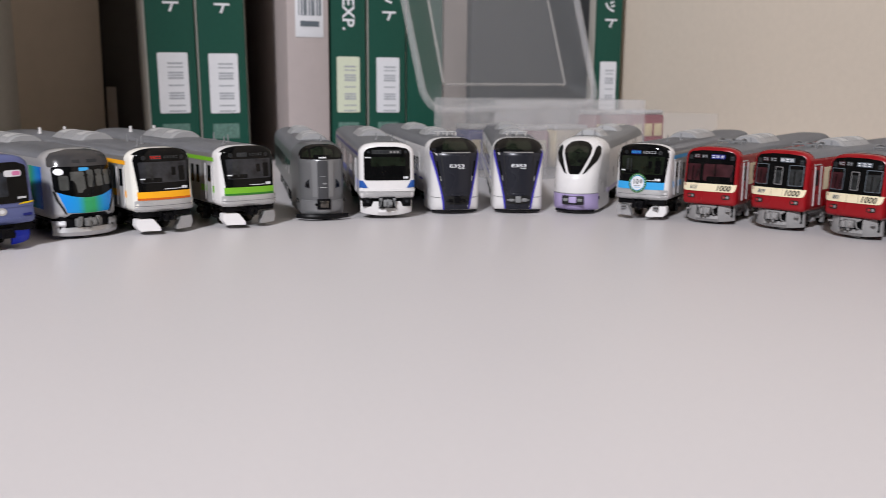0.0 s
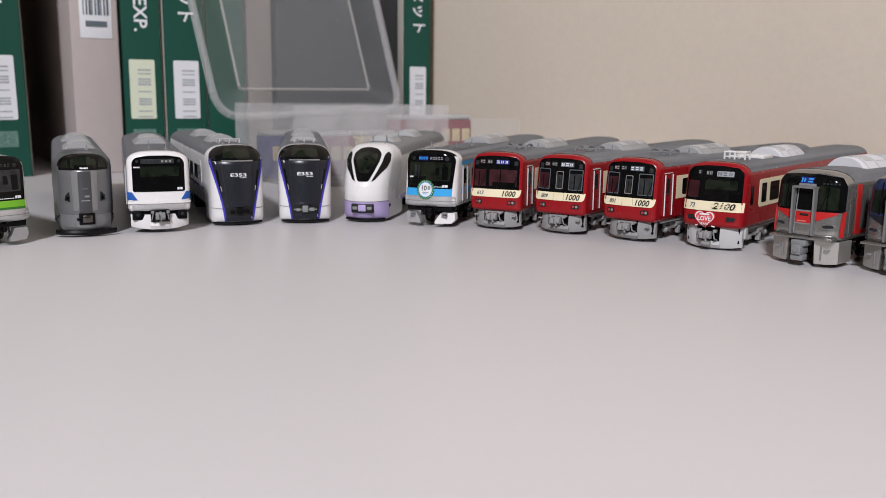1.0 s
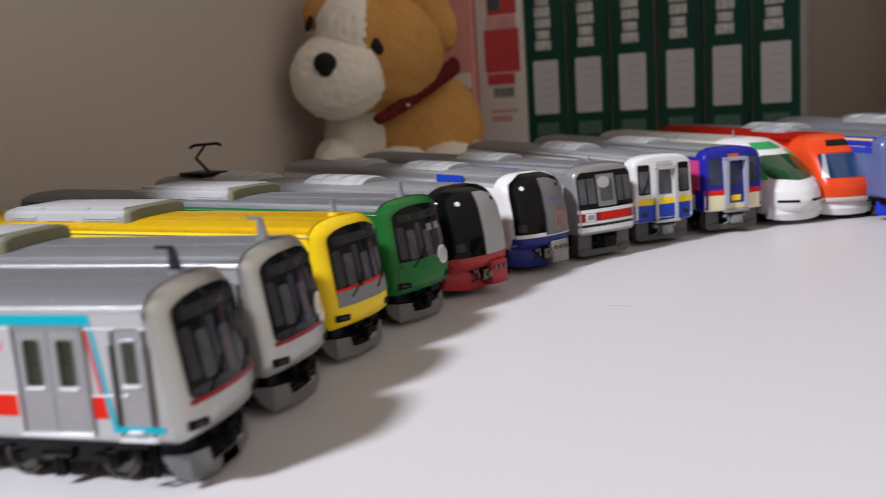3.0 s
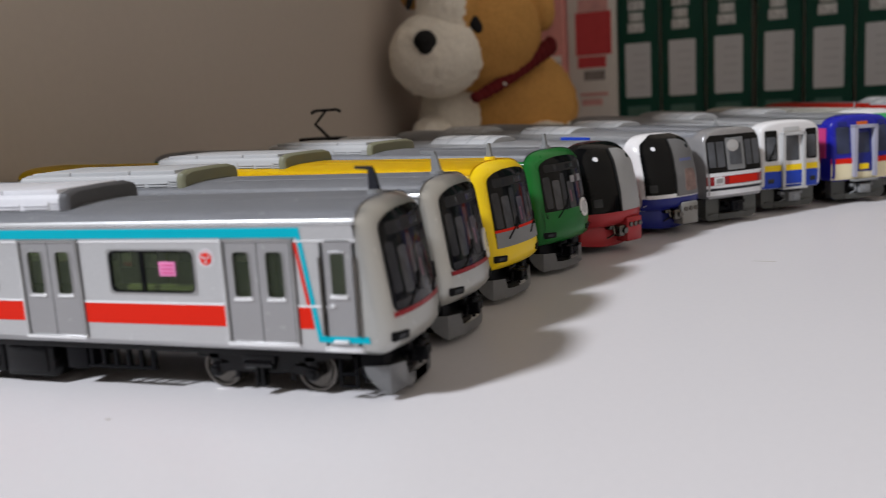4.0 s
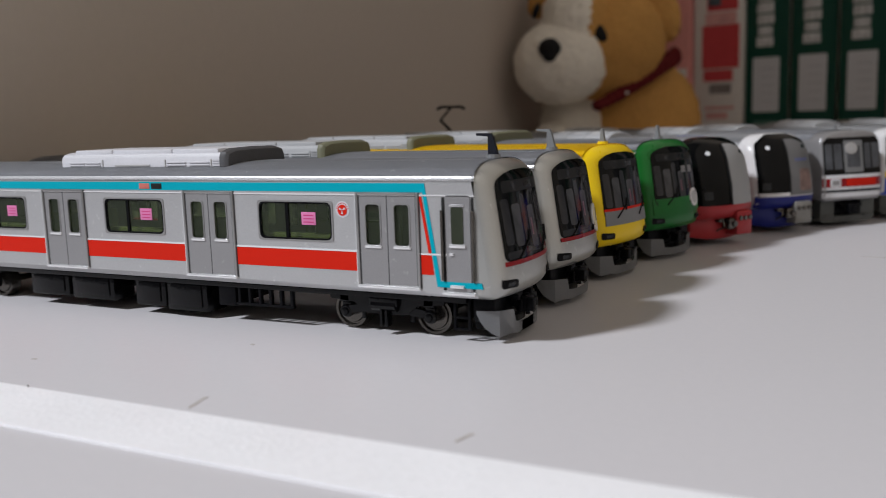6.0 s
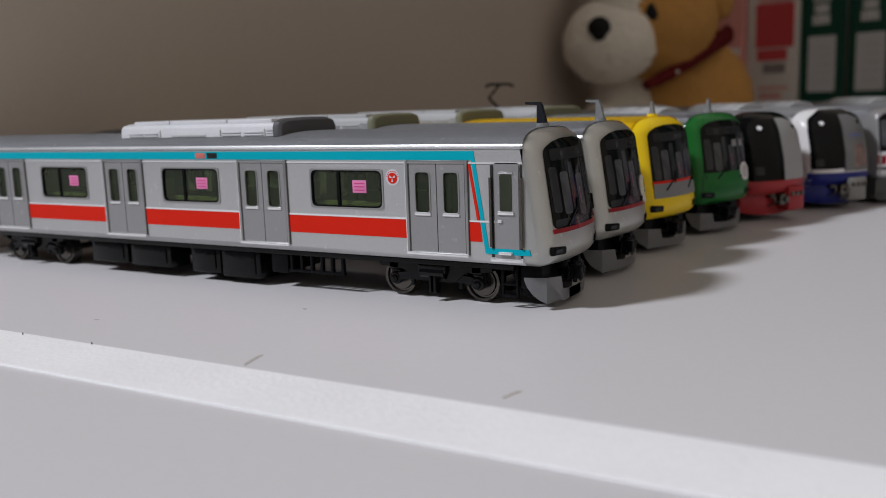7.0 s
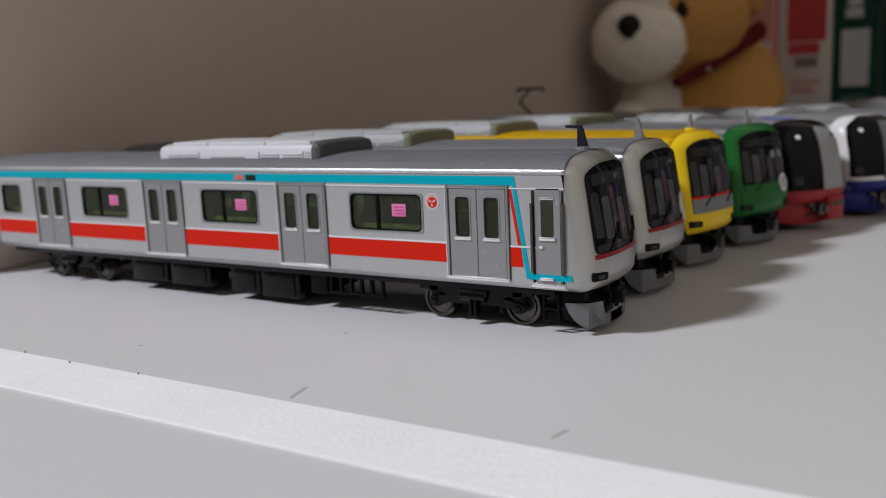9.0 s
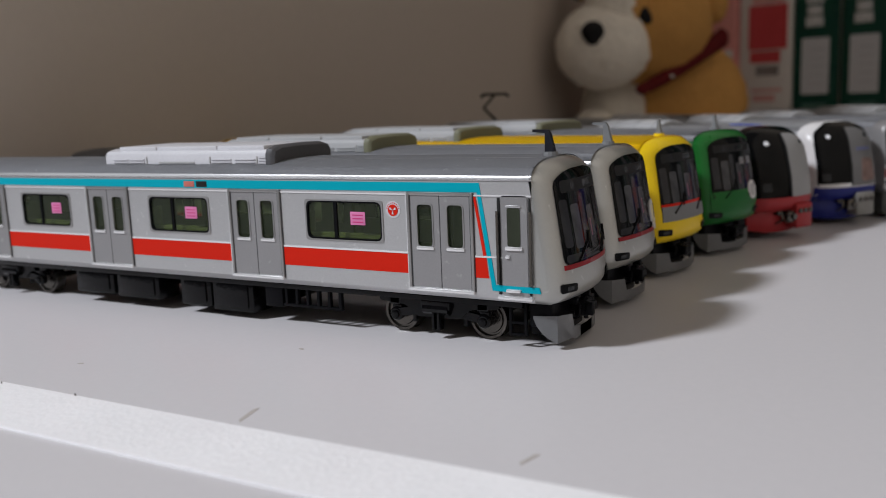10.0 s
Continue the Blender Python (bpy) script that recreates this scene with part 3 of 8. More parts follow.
# ---- model trains ----
class Car:
    """One model car: front at x = 0 facing +x, on its wheels at z = 0. The front is a face x = F(y, z) within the body's outline."""

    def __init__(self, name, m, label, L=133, W=18.7, z0=7.0, zs=21.6, zt=25.0, slant=((0, 0), (30, 1.0)), bow=0.8, bowp=2.0, r=1.6, N=8, chin=None, taper=0.0, group="model trains on the desk"):
        self.th = empty(name, m, label, "model train", group)
        self.L, self.W, self.z0, self.zs, self.zt, self.N, self.r, self.bow, self.bowp = L, W, z0, zs, zt, N, r, bow, bowp
        self.slant, self.taper = slant, taper
        self.zc = ((z0 if chin is None else chin) + zt) / 2
        h = W / 2
        half = [(h - 0.7, z0), (h, z0 + 0.9), (h, z0 + (zs - z0) * 0.35), (h, z0 + (zs - z0) * 0.7), (h, zs)]
        half += [(h * math.cos(a) ** 0.62, zs + (zt - zs) * math.sin(a) ** 0.9) for a in (math.pi / 2 * k / 7 for k in range(1, 7))]
        self.outline = half + [(0, zt)] + [(-y, z) for y, z in half[::-1]]
        self.outline += [(y, z0) for y in (-h * 0.5, 0, h * 0.5)]
        # the front may reach lower than the body
        self.nose = [(y, chin + (z - z0) if z <= z0 + 1 else z) if chin is not None else (y, z) for y, z in self.outline]

    def reach(self, y, z):
        """How far out (0 to 1) a place lies within the outline."""
        dy, dz = y, z - self.zc
        if abs(dy) + abs(dz) < 1e-6:
            return 0.0
        best = 0.0
        pts = self.nose
        for i in range(len(pts)):
            (ay, az), (by, bz) = pts[i], pts[(i + 1) % len(pts)]
            az, bz = az - self.zc, bz - self.zc
            den = dy * (bz - az) - dz * (by - ay)
            if abs(den) < 1e-9:
                continue
            t = (ay * (bz - az) - az * (by - ay)) / den
            u = (ay * dz - az * dy) / den
            if t > 1e-6 and -1e-6 <= u <= 1 + 1e-6:
                best = max(best, 1 / t)
        return min(best, 1.0)

    def F(self, y, z):
        s = self.slant
        if z <= s[0][0]:
            x = s[0][1]
        elif z >= s[-1][0]:
            (a, p), (b, q) = s[-2], s[-1]
            x = q + (z - b) * (q - p) / (b - a)
        else:
            for (a, p), (b, q) in zip(s, s[1:]):
                if a <= z <= b:
                    t = (z - a) / (b - a)
                    x = p + (q - p) * t
                    break
        e = self.reach(y, z)
        e0 = 1 - self.r / (self.W / 2)
        t = max(0.0, (e - e0) / (1 - e0))
        return -x - self.bow * abs(2 * y / self.W) ** self.bowp - self.r * (1 - math.sqrt(max(0.0, 1 - t * t * 0.97)))

    def at(self, y, z, eps=0.0):
        x = self.F(y, z)
        thin = 1 - self.taper * max(0.0, 1 + x / self.N)
        if not eps:
            return Vector((x, y * thin, z))
        d = 0.25
        n = Vector((1, -(self.F(y + d, z) - self.F(y - d, z)) / (2 * d), -(self.F(y, z + d) - self.F(y, z - d)) / (2 * d))).normalized()
        return Vector((x, y * thin, z)) + n * eps

    def shell(self, body, front, roof, holes=None):
        """Body, painted front and roof sheet."""
        o, n = self.outline, len(self.outline)
        bm = bmesh.new()
        rings = []
        for x in (-self.L, -self.L * 0.5, -self.N):
            rings.append([bm.verts.new((x, y, z)) for y, z in o])
        for a, b in zip(rings, rings[1:]):
            for i in range(n):
                (ya, za), (yb, zb) = o[i], o[(i + 1) % n]
                if holes and abs(ya) == abs(yb) == self.W / 2:
                    continue
                bm.faces.new((a[i], a[(i + 1) % n], b[(i + 1) % n], b[i]))
        bm.faces.new(rings[0])
        if holes:
            self.pierced(bm, holes)
        part("body", bm, body, self.th)
        bm = bmesh.new()
        o, fine = self.nose, []
        for (ay, az), (by, bz) in zip(o, o[1:] + o[:1]):
            k = max(1, round(math.hypot(by - ay, bz - az) / 1.1))
            fine += [(ay + (by - ay) * j / k, az + (bz - az) * j / k) for j in range(k)]
        o, n = fine, len(fine)
        prev = [bm.verts.new((-self.N, y, z)) for y, z in o]
        e0 = 1 - self.r / (self.W / 2)
        for s in [1 - (1 - e0) * f for f in (0.0, 0.05, 0.15, 0.3, 0.5, 0.75)] + [e0 * (1 - k / 11) for k in range(11)]:
            cur = []
            for y, z in o:
                yy, zz = y * s, self.zc + (z - self.zc) * s
                cur.append(bm.verts.new(self.at(yy, zz)))
            for i in range(n):
                bm.faces.new((prev[i], prev[(i + 1) % n], cur[(i + 1) % n], cur[i]))
            prev = cur
        mid = bm.verts.new(self.at(0, self.zc))
        for i in range(n):
            bm.faces.new((prev[i], prev[(i + 1) % n], mid))
        self.front = part("cab_front", bm, front, self.th, sharp=60)
        top = [(y * 1.004, z + 0.12) for y, z in self.outline if z >= self.zs + 0.1 * (self.zt - self.zs)]
        bm = bmesh.new()
        ra = [bm.verts.new((-self.L - 0.05, y, z)) for y, z in top]
        rb = [bm.verts.new((-self.N, y, z)) for y, z in top]
        for i in range(len(top) - 1):
            bm.faces.new((ra[i], ra[i + 1], rb[i + 1], rb[i]))
        bm.faces.new(ra[::-1] + [bm.verts.new((-self.L - 0.05, top[-1][0], top[-1][1] - 0.3)), bm.verts.new((-self.L - 0.05, top[0][0], top[0][1] - 0.3))][:0])
        geom = bm.faces[:]
        bmesh.ops.solidify(bm, geom=geom, thickness=0.25)
        self.roof = part("roof", bm, roof, self.th)
        return self

    def pierced(self, bm, holes):
        """The two flat sides with window openings cut through; the openings show the wall's thickness."""
        xs = sorted({-self.L, -self.N} | {v for h in holes for v in h[:2]})
        zs = sorted({self.z0 + 0.9, self.zs} | {v for h in holes for v in h[2:]})
        open_at = lambda x, z: any(a < x < b and c < z < d for a, b, c, d in holes)
        for s in (1, -1):
            y, w = s * self.W / 2, s * (self.W / 2 - 0.55)
            for x0, x1 in zip(xs, xs[1:]):
                for za, zb in zip(zs, zs[1:]):
                    if not open_at((x0 + x1) / 2, (za + zb) / 2):
                        for d in (y, w):
                            bm.faces.new([bm.verts.new(p) for p in ((x0, d, za), (x1, d, za), (x1, d, zb), (x0, d, zb))])
            for a, b, c, d in holes:
                for p, q in (((a, c), (b, c)), ((b, c), (b, d)), ((b, d), (a, d)), ((a, d), (a, c))):
                    bm.faces.new([bm.verts.new(v) for v in ((p[0], y, p[1]), (q[0], y, q[1]), (q[0], w, q[1]), (p[0], w, p[1]))])
        bmesh.ops.remove_doubles(bm, verts=bm.verts, dist=0.001)

    def patch(self, name, pts, material, parent=None, eps=0.06, label="", r=0.0, steps=5):
        """A piece that follows the front: outline in (y, z), seen from the front with y to the viewer's right."""
        pts = rounded(pts, r, 4) if r else pts
        dense = []
        for (ay, az), (by, bz) in zip(pts, pts[1:] + pts[:1]):
            k = max(1, int(math.hypot(by - ay, bz - az) / 1.2))
            dense += [(ay + (by - ay) * j / k, az + (bz - az) * j / k) for j in range(k)]
        cy, cz = sum(p[0] for p in dense) / len(dense), sum(p[1] for p in dense) / len(dense)
        steps = max(2 if steps < 3 else 3, int(max(math.hypot(y - cy, z - cz) for y, z in dense) / 1.2))
        eps = eps + 0.05
        bm = bmesh.new()
        prev = [bm.verts.new(self.at(y, z, -0.15)) for y, z in dense]
        for s in range(steps):
            f = 1 - s / steps
            cur = [bm.verts.new(self.at(cy + (y - cy) * f, cz + (z - cz) * f, eps)) for y, z in dense]
            for i in range(len(dense)):
                bm.faces.new((prev[i], prev[(i + 1) % len(dense)], cur[(i + 1) % len(dense)], cur[i]))
            prev = cur
        c = bm.verts.new(self.at(cy, cz, eps))
        for i in range(len(dense)):
            bm.faces.new((prev[i], prev[(i + 1) % len(dense)], c))
        return part(name, bm, material, parent or self.th, label)

    def face(self, y, z, eps):
        """The pose of something flat that lies on the front at (y, z)."""
        p = self.at(y, z, eps)
        n = (self.at(y, z, 1.0) - self.at(y, z)).normalized()
        right = Vector((0, 1, 0))
        right = (right - n * right.dot(n)).normalized()
        up = n.cross(right)
        m = Matrix((right, up, n)).transposed().to_4x4()
        m.translation = p * MM
        return m

    def text(self, s, y, z, size, material, label="", shear=0.0, name="lettering"):
        return letters(name, s, size, material, self.th, self.face(y, z, 0.24), label, shear, 0.03)

    def side(self, name, x0, x1, z0, z1, material, parent=None, r=0.0, eps=0.06, label="", pts=None, sides=(1, -1)):
        """A piece on the flat of both body sides; one mesh for both sides, two objects."""
        first = None
        for s in sides:
            bm = bmesh.new()
            o = rounded(pts or rect(x0, x1, z0, z1), r, 3) if r else (pts or rect(x0, x1, z0, z1))
            prism(bm, o, s * (self.W / 2 - 0.1), s * (self.W / 2 + eps), "y")
            ob = part(name, bm, material, parent or self.th, label)
            first = first or ob
        return first

    def doors(self, xs, w, z0, z1, leaf, pane, wz0, wz1, sides=(1, -1)):
        for x in xs:
            for s in sides:
                bm = bmesh.new()
                y = self.W / 2
                for k in (0, 1):
                    a = x + k * w / 2
                    prism(bm, rounded(rect(a + 0.05, a + w / 2 - 0.05, z0, z1), 0.25, 2), s * (y - 0.2), s * (y + 0.10), "y")
                d = part("door", bm, leaf, self.th)
                for k in (0, 1):
                    a = x + k * w / 2 + w / 4
                    part("door_pane", prism(bmesh.new(), rounded(rect(a - w * 0.14, a + w * 0.14, wz0, wz1), 0.5, 3), s * (y - 0.1), s * (y + 0.17), "y"), pane, d)

    def windows(self, spans, z0, z1, pane, frame=None, sides=(1, -1)):
        for a, b in spans:
            for s in sides:
                y = self.W / 2
                p = part("window", prism(bmesh.new(), rounded(rect(a, b, z0, z1), 0.9, 3), s * (y - 0.15), s * (y + 0.09), "y"), pane, self.th)
                if frame:
                    part("window_bar", box(bmesh.new(), a + (b - a) * 0.37, a + (b - a) * 0.41, min(s * y, s * (y + 0.14)), max(s * y, s * (y + 0.14)), z0 + 0.15, z1 - 0.15), frame, p)

    def cooler(self, x, length, w=13.2, h=3.0, material=None, end=None, arched=True):
        """A roof cooler with louvred sides, grilles and lid seams; arched: a rounded top with sloping ends."""
        z = self.zt - 1.3
        m1 = material or M["ac"]
        bm = bmesh.new()
        if arched:
            rings = []
            for d, f, drop in ((0.0, 0.80, 0.45), (0.5, 0.9, 0.2), (1.6, 1.0, 0.0), (length - 1.6, 1.0, 0.0), (length - 0.5, 0.95, 0.12), (length, 0.9, 0.3)):
                prof = []
                for k in range(15):
                    u = -1 + 2 * k / 14
                    prof.append((u * w / 2 * f, z + 0.2 + (h - drop) * (1 - abs(u) ** 2.6)))
                rings.append([bm.verts.new((x + d, y, zz)) for y, zz in [(-w / 2 * f, z - 0.8)] + prof + [(w / 2 * f, z - 0.8)]])
            for p, q in zip(rings, rings[1:]):
                for i in range(len(p) - 1):
                    bm.faces.new((p[i], p[i + 1], q[i + 1], q[i]))
            bm.faces.new(rings[0])
            bm.faces.new(rings[-1][::-1])
            a = part("cooler", bm, m1, self.th)
            top = lambda y: z + 0.2 + h * (1 - abs(2 * y / w) ** 2.6)
            sheets = ((0.12, 0.30, 0.62, 0.10, "grille", M["grey_light"]), (0.38, 0.60, 0.66, 0.12, "lid", m1), (0.68, 0.86, 0.62, 0.10, "grille", M["grey_light"]),
                      (0.055, 0.065, 0.92, 0.04, "lid_seam", M["grey"]), (0.335, 0.345, 0.92, 0.04, "lid_seam", M["grey"]), (0.64, 0.65, 0.92, 0.04, "lid_seam", M["grey"]), (0.91, 0.92, 0.92, 0.04, "lid_seam", M["grey"]))
            for x0, x1, wide, up, name, m2 in sheets:
                bm = bmesh.new()
                rows = []
                for xx in (x + length * x0, x + length * x1):
                    ys = [-w / 2 * wide + w * wide * k / 14 for k in range(15)]
                    rows.append([bm.verts.new((xx, y, top(y) + up)) for y in ys])
                    rows.append([bm.verts.new((xx, y, top(y) - 0.2)) for y in ys])
                for k in range(14):
                    for p, q in ((0, 2), (0, 1), (2, 3)):
                        bm.faces.new((rows[p][k], rows[p][k + 1], rows[q][k + 1], rows[q][k]))
                part(name, bm, m2, a)
            return a
        a = part("cooler", bmesh.new(), m1, self.th)
        prof = [(-w / 2, z - 0.6), (w / 2, z - 0.6), (w / 2, z + h * 0.62), (w / 2 * 0.95, z + h * 0.84), (w * 0.36, z + h * 0.97), (0, z + h), (-w * 0.36, z + h * 0.97), (-w / 2 * 0.95, z + h * 0.84), (-w / 2, z + h * 0.62)]
        prism(bm, prof, x, x + length, "x")
        bmesh.ops.bevel(bm, geom=bm.edges[:], offset=0.2, segments=2, affect="EDGES")
        bm.transform(Matrix.Scale(MM, 4))
        bm.to_mesh(a.data)
        bm.free()
        a.data.shade_smooth()
        a.data.set_sharp_from_angle(angle=radians(35))
        for f, t in ((0.06, 0.16), (0.165, 0.265), (0.685, 0.80), (0.82, 0.935)):
            bm = bmesh.new()
            for s in (1, -1):
                for k in range(3):
                    zz = z + 0.55 + k * 0.42
                    box(bm, x + length * f, x + length * t, min(s * w / 2, s * (w / 2 + 0.16)), max(s * w / 2, s * (w / 2 + 0.16)), zz, zz + 0.22, 0.05)
            part("louvre", bm, m1, a)
        bm = bmesh.new()
        for s in (1, -1):
            for k in range(5):
                zz = z + 0.05 + k * 0.42
                box(bm, x + length * 0.955, x + length * 0.998, min(s * w / 2, s * (w / 2 + 0.14)), max(s * w / 2, s * (w / 2 + 0.14)), zz, zz + 0.24)
        part("end_slats", bm, m1, a)
        for d0, d1 in ((0.07, 0.315), (0.32, 0.69), (0.695, 0.965)):
            part("lid", box(bmesh.new(), x + length * d0, x + length * d1, -w * 0.43, w * 0.43, z + h * 0.7, z + h + 0.3, 0.2), m1, a)
        for s in (1, -1):
            lo, hi = sorted((s * w / 2, s * (w / 2 + 0.12)))
            for d in (0.28, 0.675, 0.945):
                part("panel_seam", box(bmesh.new(), x + length * d - 0.1, x + length * d + 0.1, lo, hi, z + 0.1, z + h * 0.6), M["grey_light"], a)
            part("panel_rail", box(bmesh.new(), x + length * 0.36, x + length * 0.58, lo, hi, z + h * 0.28, z + h * 0.36), M["grey_light"], a)
        if end:
            bm = bmesh.new()
            rings = []
            for d, g in ((0, 1.10), (0.5, 1.12), (1.1, 1.08), (1.5, 0.98), (1.6, 0.86)):
                rings.append([bm.verts.new((x + length + d, y * (0.6 + 0.4 * g), z + (zz - z) * g)) for y, zz in prof])
            for p, q in zip(rings, rings[1:]):
                for i in range(len(p)):
                    bm.faces.new((p[i], p[(i + 1) % len(p)], q[(i + 1) % len(p)], q[i]))
            bm.faces.new(rings[-1])
            part("end_hood", bm, end, a)
        return a

    def aerial(self, x, y, h=3.0, material=None, tip=0.2):
        z = self.zt - 0.2
        bm = bmesh.new()
        rod(bm, (x, y, z - 0.2), (x, y, z + 0.5), 0.9, 10, 0.7)
        rod(bm, (x, y, z + 0.5), (x, y, z + h), tip + 0.08, 8, tip)
        part("aerial", bm, material or M["grey"], self.th)

    def running_gear(self, xs=None, frame=None, gear=None):
        """Two bogies with wheels, and boxes under the floor."""
        frame = frame or M["gear"]
        xs = xs or (-self.L + 20, -20.5)
        if "bogie" not in GEAR:
            GEAR.update(make_gear())
        for x in xs:
            b = share("bogie", GEAR["bogie"], self.th, mmpose(x, 0, 0))
            for dx in (-7.0, 7.0):
                share("axle", GEAR["axle"], b, mmpose(dx, 0, 2.95))
                for s in (1, -1):
                    share("axle_box", GEAR["axle_box"], b, mmpose(dx, s * 6.6, 2.95, 0, 0, 0 if s > 0 else 180))
            if frame is not M["gear"]:
                for o in (b, *[k for k in b.children if k.name.startswith("axle_box")]):
                    o.material_slots[0].link = "OBJECT"
                    o.material_slots[0].material = frame
        boxes = gear or ((-94, -84.4, 4.6), (-83.6, -73.5, 4.8), (-68.5, -61.8, 5.0), (-61.5, -53, 5.4))
        for a, b, d in boxes:
            bm = bmesh.new()
            for s in (1, -1):
                box(bm, a, b, min(s * 3.5, s * 8.2), max(s * 3.5, s * 8.2), self.z0 - d, self.z0 - 0.1, 0.25)
                box(bm, a + 1, b - 1, min(s * 8.1, s * 8.5), max(s * 8.1, s * 8.5), self.z0 - d + 0.8, self.z0 - 1.0, 0.15)
            part("equipment_box", bm, frame, self.th)
        part("floor_pan", box(bmesh.new(), -self.L + 3, -7, -8.4, 8.4, self.z0 - 0.9, self.z0 + 0.2, 0.2), frame, self.th)

    def coupler(self, x=-1.0, z=4.6, material=None):
        bm = bmesh.new()
        box(bm, x - 6, x + 0.4, -1.0, 1.0, z - 0.7, z + 0.7, 0.2)
        box(bm, x, x + 1.9, -1.7, 1.7, z - 1.25, z + 1.25, 0.25)
        rod(bm, (x + 1.8, 0, z), (x + 2.4, 0, z), 0.7, 10)
        c = part("coupler", bm, material or M["black"], self.th)
        bm = bmesh.new()
        for s in (1, -1):
            bars(bm, [(x + 0.2, s * 2.0, z + 1.2), (x + 1.0, s * 2.4, z - 0.6), (x - 0.6, s * 3.0, z - 1.6)], 0.22)
            box(bm, x - 1.0, x + 0.6, min(s * 2.3, s * 3.4), max(s * 2.3, s * 3.4), z + 0.4, z + 1.3, 0.15)
        part("hose", bm, material or M["black"], c)

    def skirt(self, z0, z1, material, x=-1.6, w=None, gap=None, dip=0.8, name="skirt", label="", cut=None):
        """The snow-plough plate under the front, bent back at its ends; gap: half the width of the opening for the coupler."""
        w = (w or self.W * 0.9) / 2
        pieces = [(-w, -gap), (gap, w)] if gap else [(-w, w)]
        if cut:
            pieces = cut
        for a, b in pieces:
            bm = bmesh.new()
            k = 9
            cols = []
            for i in range(k + 1):
                y = a + (b - a) * i / k
                back = 2.6 * abs(y / w) ** 3 + 0.5 * abs(y / w)
                lift = dip * abs(y / w) ** 2.5
                cols.append([bm.verts.new((x - back - t, y, zz)) for t, zz in ((0, z1), (-0.35, (z0 + z1) / 2), (0.1 + 0.35, z0 + lift), (1.1, z0 + lift), (0.9, z1))])
            for p, q in zip(cols, cols[1:]):
                for j in range(5):
                    bm.faces.new((p[j], p[(j + 1) % 5], q[(j + 1) % 5], q[j]))
            bm.faces.new(cols[0][::-1])
            bm.faces.new(cols[-1])
            part(name, bm, material, self.th, label)

    def headlamps(self, y, z, w, h, material, r=0.3, lens=None, label=""):
        for s in (-1, 1):
            p = self.patch("headlight", rect(s * y - w / 2, s * y + w / 2, z - h / 2, z + h / 2), material, r=r, eps=0.12, steps=2, label=label)
            if lens:
                self.patch("lens", rect(s * y - w * 0.3, s * y - w * 0.02, z - h * 0.28, z + h * 0.28), lens, p, r=0.2, eps=0.2, steps=2)
                self.patch("lens", rect(s * y + w * 0.08, s * y + w * 0.36, z - h * 0.28, z + h * 0.28), lens, p, r=0.2, eps=0.2, steps=2)

    def wiper(self, y, z, dy, dz):
        bm = bmesh.new()
        p, q = self.at(y, z, 0.3), self.at(y + dy, z + dz, 0.3)
        rod(bm, p, q, 0.15, 5)
        rod(bm, self.at(y + dy - 0.4, z + dz * 0.55, 0.32), self.at(y + dy + 0.4, z + dz + 1.2, 0.32), 0.17, 5)
        part("wiper", bm, M["black"], self.th)

    def signs(self, spots, z, h, material=None):
        """Destination and number panels that cannot be read, as plain bars."""
        for y, w in spots:
            self.patch("sign_bar", rect(y - w / 2, y + w / 2, z - h / 2, z + h / 2), material or M["sign"], eps=0.16, steps=2, r=0.15)


def oval(cy, cz, ry, rz, n=24):
    return [(cy + ry * math.cos(a), cz + rz * math.sin(a)) for a in (math.pi * 2 * k / n for k in range(n))]


def knuckle(c, x, z, material, y=0.0):
    """A model knuckle coupler: drawbar, head, jaw, pin and side hoses."""
    bm = bmesh.new()
    box(bm, x - 6, x, y - 0.9, y + 0.9, z - 0.6, z + 0.6, 0.15)
    box(bm, x - 0.4, x + 1.2, y - 1.5, y + 1.5, z - 1.1, z + 1.1, 0.2)
    box(bm, x + 1.0, x + 2.2, y - 1.6, y - 0.5, z - 0.9, z + 0.9, 0.15)
    box(bm, x + 1.0, x + 1.8, y + 0.4, y + 1.5, z - 0.6, z + 0.6, 0.15)
    rod(bm, (x + 0.7, y, z - 1.7), (x + 0.7, y, z + 1.4), 0.35, 8)
    k = part("coupler", bm, material, c.th)
    for s in (1, -1):
        bm = bmesh.new()
        bars(bm, [(x - 0.6, y + s * 2.0, z + 1.5), (x + 0.7, y + s * 2.3, z + 0.6), (x + 0.6, y + s * 2.6, z - 0.9), (x - 0.8, y + s * 2.9, z - 1.4)], 0.2, 6)
        box(bm, x - 0.8, x + 0.5, min(y + s * 1.9, y + s * 2.9), max(y + s * 1.9, y + s * 2.9), z + 0.8, z + 1.6, 0.12)
        part("hose", bm, material, k)


GEAR = {}


